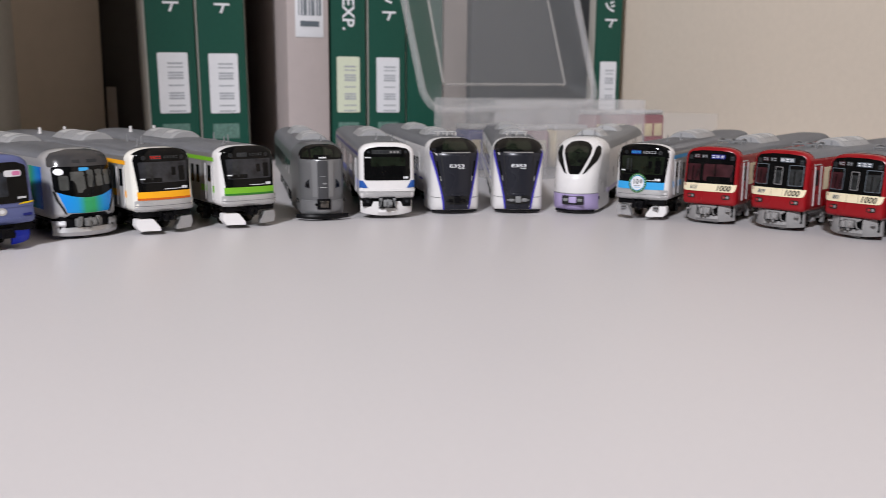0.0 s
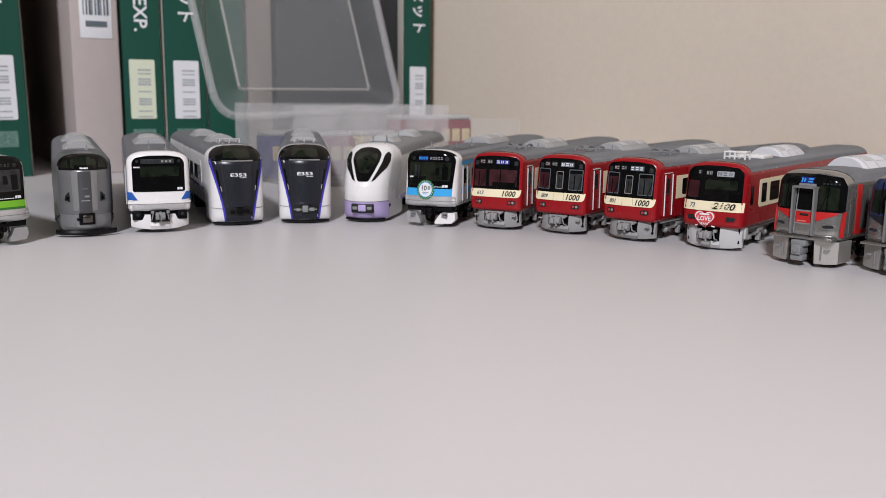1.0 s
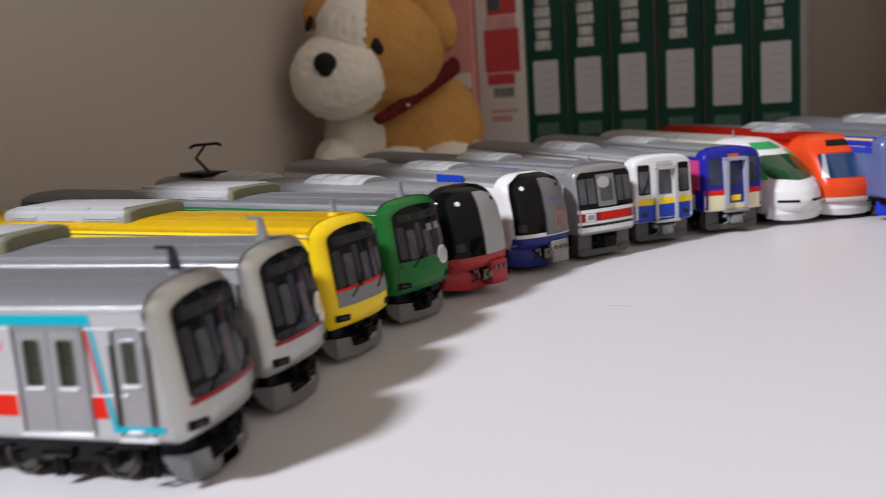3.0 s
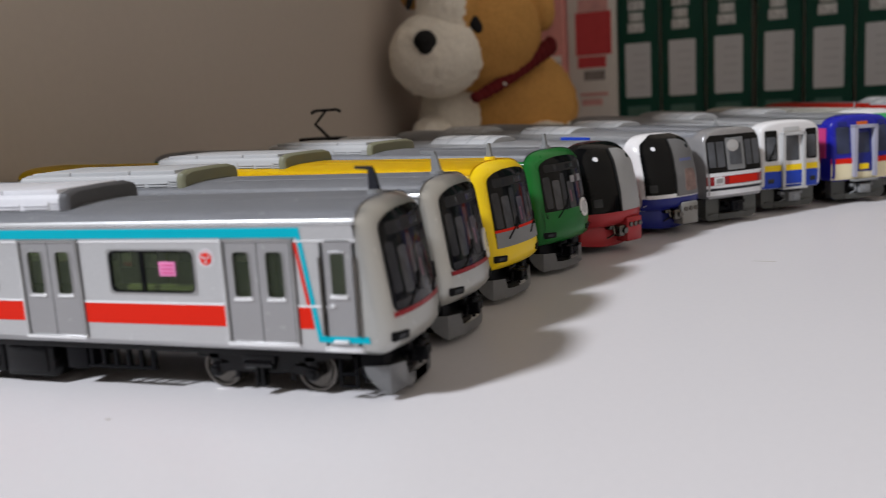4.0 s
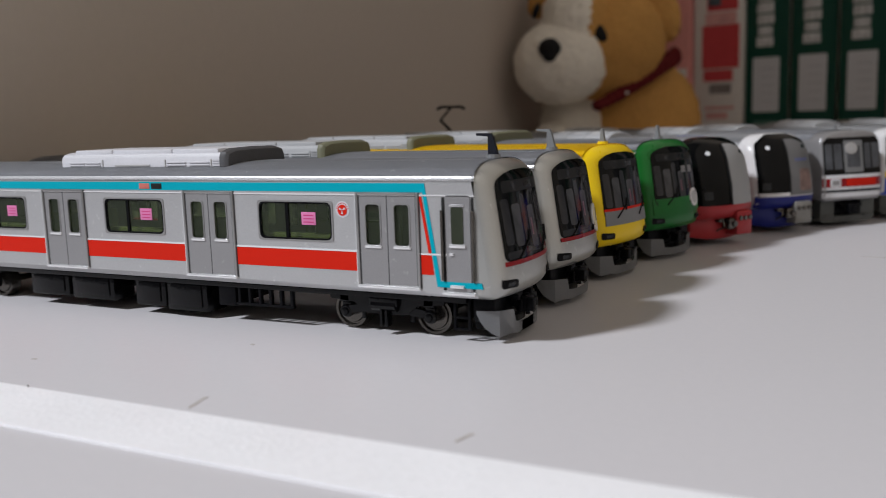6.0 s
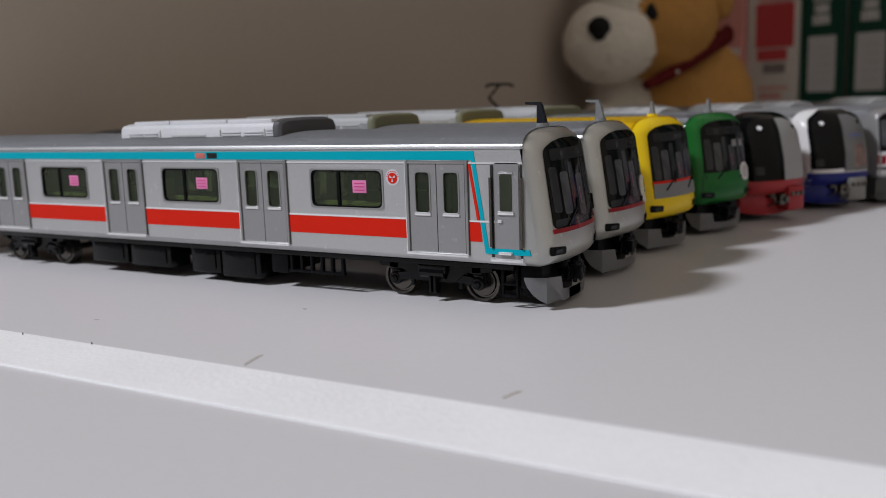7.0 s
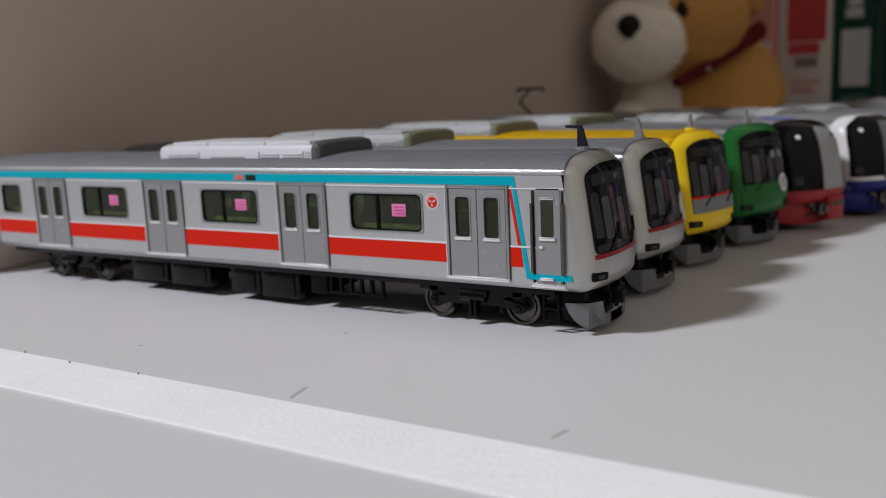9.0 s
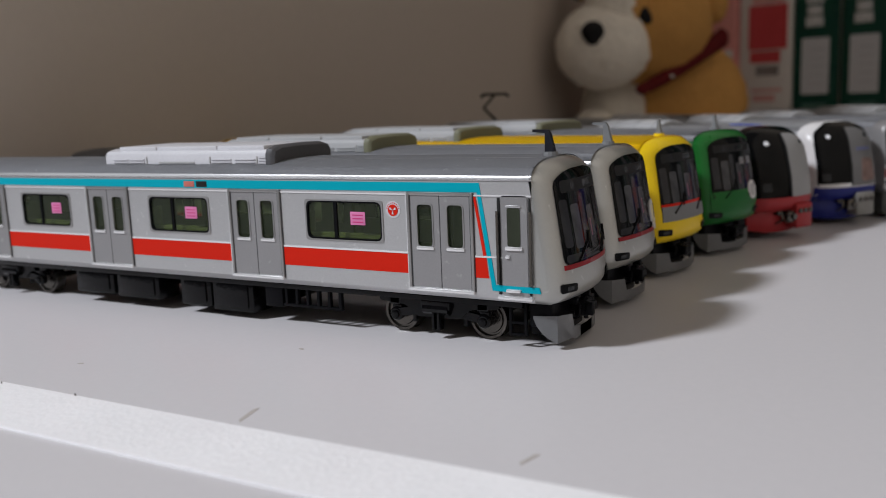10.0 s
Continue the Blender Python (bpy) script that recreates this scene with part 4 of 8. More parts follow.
def make_gear():
    """Meshes of bogie, axle and axle box; the first ones stay with the first car that uses them."""
    store = {}
    bm = bmesh.new()
    for s in (1, -1):
        y0, y1 = sorted((s * 5.9, s * 7.2))
        prism(bm, rounded([(-9.6, 4.9), (-5.2, 4.5), (-3.4, 3.0), (3.4, 3.0), (5.2, 4.5), (9.6, 4.9), (9.4, 6.0), (3, 5.4), (-3, 5.4), (-9.4, 6.0)], 0.4, 2), y0, y1, "y")
        y0, y1 = sorted((s * 6.6, s * 8.0))
        box(bm, -2.4, 2.4, y0, y1, 4.2, 5.9, 0.4)
        box(bm, -0.55, -0.15, y0, y1, 1.3, 4.4, 0.1)
        box(bm, 0.25, 0.65, y0, y1, 1.3, 4.4, 0.1)
        rod(bm, (-2.0, s * 7.2, 4.4), (2.0, s * 7.2, 4.4), 0.95, 12)
        for dx in (-7.0, 7.0):
            k = 1 if dx > 0 else -1
            # arm from the middle of the frame out to the axle's end
            prism(bm, rounded([(k * 2.8, 3.2), (k * 2.8, 4.4), (k * 6.2, 3.9), (k * 7.4, 3.4), (k * 6.4, 2.7)], 0.2, 2), *sorted((s * 6.3, s * 7.0)), "y")
            rod(bm, (dx - k * 2.9, s * 6.4, 2.0), (dx - k * 2.9, s * 6.4, 5.4), 0.4, 8)
            box(bm, dx - 0.9, dx + 0.9, min(s * 5.9, s * 7.2), max(s * 5.9, s * 7.2), 4.4, 5.8, 0.2)
    box(bm, -2.6, 2.6, -6.2, 6.2, 3.4, 5.4, 0.3)
    store["bogie"] = link("bogie", bm, M["gear"])
    bm = bmesh.new()
    for s in (1, -1):
        prof = [(0.9, 5.15), (1.5, 5.2), (2.0, 5.2), (2.1, 4.9), (2.35, 4.9), (2.42, 5.3), (2.78, 5.35), (2.86, 4.6), (2.92, 3.75), (2.95, 3.7), (2.95, 3.4), (2.2, 3.3), (0.7, 3.3)]
        lathe(bm, [(r, s * h) for r, h in prof], 28, "y")
    rod(bm, (0, -5.0, 0), (0, 5.0, 0), 0.6, 8)
    store["axle"] = link("axle", bm, M["steel"])
    bm = bmesh.new()
    lathe(bm, [(1.0, -0.7), (1.0, 0.3), (0.8, 0.55), (0.6, 0.55), (0.55, 0.8), (0.15, 0.9)], 16, "y")
    box(bm, -0.8, 0.8, -0.8, 0.1, 0.5, 1.6, 0.2)
    store["axle_box"] = link("axle_box", bm, M["gear"])
    return store

# ---- the fan of trains: front's place in millimetres and heading in degrees ----
FAN = [
    (0, 9.3, 0), (0, 33, -4), (1.2, 57, -13), (5.6, 81, -21), (13, 102.4, -30), (23.3, 126.5, -41), (36.4, 143.5, -46), (50.4, 162.6, -57), (69.6, 178.4, -60),
    (90, 188.5, -63), (105, 197, -67), (120.3, 194.8, -63.3), (142.2, 206.7, -73.4), (163.4, 206.4, -75.7), (188.9, 207.9, -79.8), (213.2, 211.8, -103.5), (233.7, 207, -106.8),
    (260.4, 208.5, -105), (280.4, 201, -117.9), (297.1, 192.2, -135.3), (310.7, 173.2, -146.5), (324.3, 155.8, -151.9), (335.1, 137.7, -161.1), (342.9, 116.5, -167.8), (351, 92.8, -165.8), (351.5, 64.9, -175.7), (357.5, 43.4, -178.7),
]


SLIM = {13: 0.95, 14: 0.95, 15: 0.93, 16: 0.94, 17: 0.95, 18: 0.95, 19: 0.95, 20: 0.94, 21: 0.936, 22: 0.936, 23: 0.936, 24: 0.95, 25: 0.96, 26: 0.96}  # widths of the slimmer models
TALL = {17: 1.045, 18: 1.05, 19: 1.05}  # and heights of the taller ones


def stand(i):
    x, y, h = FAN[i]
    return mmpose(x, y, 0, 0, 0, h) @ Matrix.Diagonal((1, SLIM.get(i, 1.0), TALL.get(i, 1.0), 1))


def ladder(c, x, s):
    bm = bmesh.new()
    y = s * 7.2
    for dx in (-1.1, 1.1):
        box(bm, x + dx - 0.2, x + dx + 0.2, min(y, y + s * 0.5), max(y, y + s * 0.5), 1.6, c.z0, 0.08)
    for z in (1.7, 3.3):
        box(bm, x - 1.1, x + 1.1, min(y, y + s * 0.5), max(y, y + s * 0.5), z, z + 0.3, 0.05)
    part("step_ladder", bm, M["black"], c.th)


def see_through_side(c, door_x, spans, panes):
    """Clear panes in the body's openings, door leaves with real apertures, and the moulded interior behind them."""
    for s in (1, -1):
        y = s * c.W / 2
        for x in door_x:
            for k in (0, 1):
                a, b = x + k * 4.65 + 0.06, x + (k + 1) * 4.65 - 0.06
                m = (a + b) / 2
                bm = bmesh.new()
                ring(bm, rounded(rect(a, b, 7.9, 20.4), 0.2, 3), rounded(rect(m - 1.22, m + 1.22, 13.45, 19.25), 0.6, 3), y - s * 0.05, y + s * 0.1)
                leaf = part("door_leaf", bm, M["silver_dark"], c.th, "grey sliding door leaf")
                bm = bmesh.new()
                ring(bm, rounded(rect(m - 1.34, m + 1.34, 13.3, 19.4), 0.75, 3), rounded(rect(m - 1.15, m + 1.15, 13.5, 19.2), 0.55, 3), y, y + s * 0.19)
                part("pane_rim", bm, M["side_steel"], leaf)
                part("door_pane", box(bmesh.new(), m - 1.22, m + 1.22, min(y - s * 0.3, y - s * 0.12), max(y - s * 0.3, y - s * 0.12), 13.42, 19.28), M["pane"], leaf)
        for a, b in spans:
            w = part("window", box(bmesh.new(), a + 0.02, b - 0.02, min(y - s * 0.35, y - s * 0.15), max(y - s * 0.35, y - s * 0.15), 13.82, 19.38), M["pane"], c.th, "green tinted window pane")
            bm = bmesh.new()
            ring(bm, rounded(rect(a - 0.1, b + 0.1, 13.7, 19.5), 0.36, 3), rounded(rect(a + 0.26, b - 0.26, 14.04, 19.16), 0.95, 3), y - s * 0.4, y + s * 0.07)
            part("window_frame", bm, M["black"], w)
            bm = bmesh.new()
            ring(bm, rounded(rect(a - 0.2, b + 0.2, 13.6, 19.6), 0.5, 3), rounded(rect(a + 0.04, b - 0.04, 13.82, 19.38), 0.95, 3), y, y + s * 0.11)
            part("window_rim", bm, M["side_steel"], w)
            if b - a > 8:
                part("window_bar", box(bmesh.new(), a + (b - a) * 0.37, a + (b - a) * 0.41, min(y - s * 0.4, y), max(y - s * 0.4, y), 13.9, 19.3), M["black"], w)
    bm = bmesh.new()
    box(bm, -c.L + 3, -12, -8.0, 8.0, 7.0, 8.2)
    for a, b in spans:
        for s in (1, -1):
            lo, hi = sorted((s * 5.0, s * 7.9))
            box(bm, a - 1.5, b + 1.5, lo, hi, 8.2, 11.0, 0.3)
            lo, hi = sorted((s * 7.2, s * 7.9))
            box(bm, a - 1.5, b + 1.5, lo, hi, 11.0, 14.6, 0.2)
            lo, hi = sorted((s * 5.2, s * 7.9))
            for e in (a - 2.0, b + 1.5):
                box(bm, e, e + 0.5, lo, hi, 8.2, 17.4, 0.1)
    part("interior", bm, M["inside"], c.th, "olive moulded interior with benches")
    bm = bmesh.new()
    for a, b in spans:
        for s in (1, -1):
            rod(bm, (a, s * 5.4, 20.2), (b, s * 5.4, 20.2), 0.2, 6)
            k = a + 1.0
            while k < b:
                rod(bm, (k, s * 5.4, 20.2), (k, s * 5.4, 18.6), 0.12, 5)
                k += 1.6
    part("strap_rail", bm, M["grey_light"], c.th)
    part("cab_bulkhead", box(bmesh.new(), -12.2, -11.6, -8.6, 8.6, 7.2, 22.0), M["grey"], c.th)


def commuter_5000(i, name, label, side_paint, front_paint, roof_paint, near=False):
    """Blunt commuter cab with one large raked windscreen."""
    c = Car(name, stand(i), label, W=18.6, z0=6.5, zs=22.4, zt=25.0, slant=((0, 0.2), (9, 0.0), (11, 0.2), (23, 2.2), (26, 3.6)), bow=1.6, bowp=2.4, r=2.0, N=5.0)
    door_x = (-23.0, -55.1, -87.2, -119.3)
    spans = ((-40.7, -27.6), (-72.8, -59.9), (-104.9, -92.2), (-130.5, -124.5))
    panes = [(x + k * 4.65 + 2.325 - 1.25, x + k * 4.65 + 2.325 + 1.25, 13.4, 19.3) for x in door_x for k in (0, 1)]
    holes = [(a, b, 13.8, 19.4) for a, b in spans] + panes if near else None
    c.shell(side_paint, front_paint, roof_paint, holes)
    # windscreen with a red line under it
    c.patch("windscreen", [(-7.6, 11.5), (7.6, 11.5), (7.3, 22.2), (5.4, 23.1), (2.4, 23.5), (-2.4, 23.5), (-5.4, 23.1), (-7.3, 22.2)], M["glass"], r=[1.0, 1.0, 1.0, 1.0, 0.8, 0.8, 1.0, 1.0], eps=0.10, label="large dark windscreen")
    if i < 2:
        c.patch("red_line", [(-7.7, 10.9), (7.7, 10.9), (7.7, 11.5), (-7.7, 11.5)], M["red"], eps=0.12, label="thin red line")
    # patches on the opaque glass: header, seats, posts, desk, bulkhead and painted reflection streaks
    for a, b, z1, z2, m1 in ((-6.2, 6.2, 20.6, 22.2, "ink"), (-7.0, -5.2, 13.6, 19.8, "cab_reflection"), (-4.6, -2.4, 13.2, 19.0, "cab_seat"), (-1.9, -0.5, 12.8, 20.2, "cab_reflection"), (0.2, 2.4, 12.6, 18.4, "cab_seat"), (0.8, 1.3, 14.2, 16.6, "cab_pink"), (3.3, 5.0, 12.8, 19.8, "cab_reflection"), (5.6, 6.9, 13.0, 18.6, "cab_seat"), (-7.2, 7.2, 11.7, 12.7, "cab_reflection"), (-3.6, -2.6, 20.9, 21.9, "cab_reflection"), (0.4, 3.6, 20.9, 21.9, "cab_reflection")):
        c.patch("cab_patch", rect(a, b, z1, z2), M[m1], eps=0.115 if m1 == "ink" else 0.125 if m1 == "cab_reflection" else 0.135, r=0.55, steps=2)
    for s in (-1, 1):
        p = c.patch("headlight", [(s * 5.6, 8.0), (s * 8.4, 8.0), (s * 8.4, 9.2), (s * 5.6, 9.0)], M["black"], eps=0.16, r=0.3, steps=3)
        c.patch("lens", rect(s * 7.1 - 0.6, s * 7.1 + 0.6, 8.3, 8.8), M["glass_grey"], p, eps=0.22, steps=2)
    c.wiper(-4.5, 11.7, 3.4, 2.2)
    c.wiper(3.5, 11.7, 3.0, 2.0)
    for s in (-1, 1):
        bm = bmesh.new()
        cols = [[bm.verts.new((x, s * y, z)) for z in (hi, lo)] for x, y, hi, lo in ((-5.6, 8.1, 4.7, 4.3), (-5.2, 8.0, 4.7, 3.3), (-4.5, 7.85, 4.7, 2.3), (-3.7, 7.6, 4.7, 1.6), (-2.6, 7.2, 4.7, 1.0), (-1.6, 4.4, 4.5, 1.2), (-1.5, 3.9, 2.7, 0.95), (-1.3, 2.2, 2.5, 1.0), (-1.3, 0.0, 2.4, 1.0))]
        for p, q in zip(cols, cols[1:]):
            bm.faces.new((p[0], q[0], q[1], p[1]))
        bmesh.ops.solidify(bm, geom=bm.faces[:], thickness=0.6)
        part("plough_plate", bm, M["plough"], c.th, "grey folded plough plate", sharp=15)
    part("under_beam", box(box(bmesh.new(), -6.5, -3.2, -7.4, 7.4, 3.0, 6.6, 0.3), -7.5, -3.4, -4.6, 4.6, 1.2, 4.4, 0.3), M["black"], c.th)
    knuckle(c, -2.0, 4.6, M["black"])
    # body side: gutter, doors, windows
    for s in (1, -1):
        y = c.W / 2
        part("gutter", box(bmesh.new(), -c.L, -4.9, min(s * y, s * (y + 0.16)), max(s * y, s * (y + 0.16)), 22.5, 22.68, 0.05), M["rim"], c.th)
    if not near:
        c.doors(door_x, 9.3, 7.9, 20.4, M["silver_dark"], M["glass_green"], 13.4, 19.2)
    for x in door_x:
        for s in (1, -1):
            y = s * c.W / 2
            bm = bmesh.new()
            lo, hi = min(y - s * 0.1, y + s * 0.3), max(y - s * 0.1, y + s * 0.3)
            box(bm, x - 0.4, x, lo, hi, 7.6, 20.9, 0.08)
            box(bm, x + 9.3, x + 9.7, lo, hi, 7.6, 20.9, 0.08)
            box(bm, x, x + 9.3, lo, hi, 20.5, 20.9, 0.08)
            f = part("door_frame", bm, M["side_steel"], c.th)
            for e in (x + 0.02, x + 4.57, x + 9.14):
                wide = 0.16 if abs(e - x - 4.57) > 0.1 else 0.08
                part("door_joint", box(bmesh.new(), e, e + wide, *sorted((y - s * 0.05, y + s * 0.115)), 7.8, 20.45), M["hood"], f)
            # bright left edge and dark right edge: highlight and shade painted on the frame
            part("edge_light_shade", box(bmesh.new(), x - 0.52, x - 0.42, *sorted((y, y + s * 0.24)), 7.6, 20.9), M["chrome"], f)
            part("edge_light_shade", box(bmesh.new(), x + 9.72, x + 9.80, *sorted((y, y + s * 0.14)), 7.6, 20.9), M["hood"], f)
            part("door_sill", box(bmesh.new(), x - 0.4, x + 9.7, min(y, y + s * 0.55), max(y, y + s * 0.55), 7.3, 7.75, 0.1), M["chrome"], f)
            for k in (0, 1):
                a = x + (k + 0.5) * 4.65
                part("pane_lip", box(bmesh.new(), a - 1.35, a + 1.35, min(y, y + s * 0.32), max(y, y + s * 0.32), 13.0, 13.45, 0.1), M["chrome"], f)
    if near:
        see_through_side(c, door_x, spans, panes)
    else:
        c.windows(spans[:3], 13.8, 19.4, M["glass_green"], M["black"])
        c.windows(spans[3:], 13.8, 19.4, M["glass_green"])
    # cab door with grab rails
    for s in (1, -1):
        y = s * c.W / 2
        d = part("cab_door", prism(bmesh.new(), rounded(rect(-9.2, -5.6, 7.4, 20.6), 0.3, 2), y - s * 0.2, y + s * 0.12, "y"), M["silver_dark"], c.th)
        part("door_pane", prism(bmesh.new(), rounded(rect(-8.4, -6.6, 14.0, 19.0), 0.3, 3), y - s * 0.1, y + s * 0.2, "y"), M["glass_green"], d)
        part("pane_hood", box(bmesh.new(), -8.6, -6.4, min(y, y + s * 0.35), max(y, y + s * 0.35), 19.1, 19.4, 0.08), M["rim"], d)
        part("pane_lip", box(bmesh.new(), -8.7, -6.3, min(y, y + s * 0.4), max(y, y + s * 0.4), 13.5, 14.0, 0.1), M["chrome"], d)
        part("door_sill", box(bmesh.new(), -9.8, -4.9, min(y, y + s * 0.6), max(y, y + s * 0.6), 7.0, 7.45, 0.1), M["chrome"], d)
        part("foot_step", box(bmesh.new(), -8.6, -6.6, min(y, y + s * 0.6), max(y, y + s * 0.6), 8.0, 8.4, 0.1), M["chrome"], d)
        part("door_knob", box(bmesh.new(), -8.7, -8.1, min(y, y + s * 0.4), max(y, y + s * 0.4), 12.4, 12.8, 0.1), M["chrome"], d)
        for x in (-9.75, -5.15):
            part("grab_rail", rod(bmesh.new(), (x, y + s * 0.35, 9.0), (x, y + s * 0.35, 18.6), 0.2, 8), M["steel"], d)
        for x0, x1 in ((-9.8, -9.4), (-5.42, -5.1)):
            part("door_recess", box(bmesh.new(), x0, x1, min(y, y + s * 0.14), max(y, y + s * 0.14), 7.6, 20.3, 0.03), M["ink"], d)
    c.running_gear()
    for s in (1, -1):
        ladder(c, -8.0, s)
        rack = part("resistor_rack", box(bmesh.new(), -47, -36, *sorted((s * 7.6, s * 8.3)), 2.9, 3.3, 0.08), M["black"], c.th)
        part("rack_box", box(bmesh.new(), -50.5, -47.1, *sorted((s * 5, s * 8.3)), 2.6, 6.4, 0.2), M["black"], rack)
        for k in range(6):
            x = -46.6 + k * 2.0
            part("rack_fin", box(bmesh.new(), x, x + 0.5, *sorted((s * 7.6, s * 8.3)), 3.3, 6.4, 0.08), M["black"], rack)
    # roof
    bm = bmesh.new()
    for y in (-3.6, 3.6, -6.4, 6.4):
        z = 25.0 - abs(y) ** 2 * 0.0155
        box(bm, -c.L + 1, -5.2, y - 0.12, y + 0.12, z - 0.1, z + 0.28)
    part("roof_rib", bm, M["grey"] if near else roof_paint, c.th)
    c.cooler(-84.6, 35.4, 14.4, 3.3, M["cooler_white"] if near else M["roof_light"], M["hood"] if near else mat("olive_grey_hood", (0.17, 0.17, 0.11), 0.5, vary=0.05), arched=False)
    bm = bmesh.new()
    rod(bm, (-6.0, 0, 24.2), (-6.0, 0, 25.6), 1.15, 12, 0.95)
    base = part("aerial", bm, (M["grey"], M["grey"], front_paint, M["grey"])[i], c.th)
    bm = bmesh.new()
    prism(bm, [(-6.75, 25.5), (-5.3, 25.5), (-5.95, 28.0), (-6.3, 28.55), (-8.5, 28.6), (-8.5, 28.25), (-6.7, 28.1)] if i < 2 else [(-6.5, 25.5), (-5.5, 25.5), (-5.9, 28.0), (-6.2, 28.0)], -0.35, 0.35, "y")
    part("whip", bm, (M["gun"], M["grey"], M["grey"], M["grey"])[i], base)
    return c


# silver car with red and turquoise stripes, the one nearest the desk's edge
c = commuter_5000(0, "silver_model_train", "silver model commuter car with red and turquoise stripes", M["silver"], M["champagne"], M["roof"], near=True)
xs = (-119.3, -87.2, -55.1, -23.0)
spans = [(-132.8, xs[0] - 0.5)] + [(a + 9.8, b - 0.5) for a, b in zip(xs, xs[1:])] + [(-13.2, -10.4)]
for a, b in spans:
    c.side("red_stripe", a, b, 9.6, 12.3, M["red_line"], pts=None if b < -11 else [(a, 9.6), (-11.25, 9.6), (-11.6, 12.6), (a, 12.6)])
    c.side("white_line", a, b + (2.0 if b > -11 else 0), 12.35, 12.6, M["chrome"], eps=0.1)
c.side("turquoise_stripe", -132.8, -11.0, 20.95, 22.2, M["cyan"], pts=[(-132.8, 20.95), (-12.6, 20.95), (-12.8, 22.2), (-132.8, 22.2)])
c.side("turquoise_slash", 0, 0, 0, 0, M["cyan"], pts=[(-10.8, 8.0), (-10.15, 8.0), (-12.35, 22.2), (-12.9, 22.2)], eps=0.07)
c.side("turquoise_foot", 0, 0, 0, 0, M["cyan"], pts=[(-10.4, 8.0), (-3.9, 8.0), (-4.1, 8.8), (-10.4, 8.8)], eps=0.16)
c.side("red_slash", 0, 0, 0, 0, M["red_line"], pts=[(-12.0, 12.6), (-11.55, 12.6), (-12.9, 20.4), (-13.25, 20.4)], eps=0.09)
c.side("white_line", -c.L, -5, 20.45, 20.65, M["chrome"], eps=0.12)
for x in (-33.0, -65.0, -97.2):
    for s in (1, -1):
        y = s * c.W / 2
        st = part("window_sticker", box(bmesh.new(), x, x + 2.5, min(y - s * 0.14, y - s * 0.08), max(y - s * 0.14, y - s * 0.08), 16.0, 17.9, 0.01), M["pink"], c.th, "pink sticker in the window")
        for k in range(3):
            part("print_bar", box(bmesh.new(), x + 0.35, x + 2.15, min(y - s * 0.08, y - s * 0.06), max(y - s * 0.08, y - s * 0.06), 16.35 + k * 0.5, 16.5 + k * 0.5), M["magenta"], st)
for s in (1, -1):
    y = s * c.W / 2
    bm = bmesh.new()
    rod(bm, (-25.7, y, 18.4), (-25.7, y + s * 0.06, 18.4), 1.2, 28)
    e = part("round_emblem", bm, M["cooler_white"], c.th, "round red and white emblem")
    bm = bmesh.new()
    rod(bm, (-25.7, y, 18.3), (-25.7, y + s * 0.13, 18.3), 0.8, 28)
    part("emblem_disc", bm, M["red_line"], e)
    for k in range(9):
        a = math.pi * (0.08 + 0.84 * k / 8)
        bm = bmesh.new()
        rod(bm, (-25.7 + 1.0 * math.cos(a), y, 18.32 + 1.0 * math.sin(a)), (-25.7 + 1.0 * math.cos(a), y + s * 0.1, 18.32 + 1.0 * math.sin(a)), 0.09, 6)
        part("print_bar", bm, M["red_line"], e)
    for turn in (90, 210, 330):
        a = radians(turn)
        bm = bmesh.new()
        prism(bm, [(-25.7 + 0.58 * math.cos(a - 0.3), 18.3 - 0.58 * math.sin(a - 0.3)), (-25.7 + 0.58 * math.cos(a + 0.3), 18.3 - 0.58 * math.sin(a + 0.3)), (-25.7, 18.3)], y, y + s * 0.18, "y")
        part("emblem_mark", bm, M["cooler_white"], e)
    for x0, m1 in ((-62, M["ink"]), (-64.6, M["salmon"])):
        part("side_sign", box(bmesh.new(), x0, x0 + 2.2, min(y, y + s * 0.12), max(y, y + s * 0.12), 21.1, 22.0, 0.04), m1, c.th)

c1 = commuter_5000(1, "silver_model_train", "plain silver model commuter car with a front badge", M["silver"], M["champagne"], M["roof"])
c1.side("red_stripe", -132, -14, 9.8, 12.2, M["red_line"])
p = c1.patch("round_badge", [(6.0 + 1.9 * math.cos(a), 13.4 + 2.4 * math.sin(a)) for a in (math.pi * 2 * k / 20 for k in range(20))], M["white"], eps=0.3, steps=3, label="oval white and cream front badge")
c1.patch("badge_disc", [(6.0 + 1.3 * math.cos(a), 13.4 + 1.7 * math.sin(a)) for a in (math.pi * 2 * k / 16 for k in range(16))], M["cream"], p, eps=0.36, steps=2)
c2 = commuter_5000(2, "yellow_model_train", "bright yellow model commuter car", M["yellow"], M["yellow"], M["yellow"])
c2.patch("lower_grey_band", [(-7.6, 10.4), (7.6, 10.4), (7.5, 13.0), (-7.5, 13.0)], M["grey"], eps=0.15)
c2.patch("red_trim", [(-7.6, 13.0), (7.6, 13.0), (7.6, 13.45), (-7.6, 13.45)], M["red_line"], eps=0.17)
c3 = commuter_5000(3, "green_model_train", "dark green model commuter car with round badge", M["green"], M["green"], M["roof"])
c3.patch("lower_green_band", [(-8.0, 9.8), (8.0, 9.8), (8.0, 13.0), (-8.0, 13.0)], M["green"], eps=0.16)
p = c3.patch("round_badge", [(5.4 + 1.9 * math.cos(a), 12.6 + 1.9 * math.sin(a)) for a in (math.pi * 2 * k / 20 for k in range(20))], M["white"], eps=0.35, steps=3, label="round white front badge")
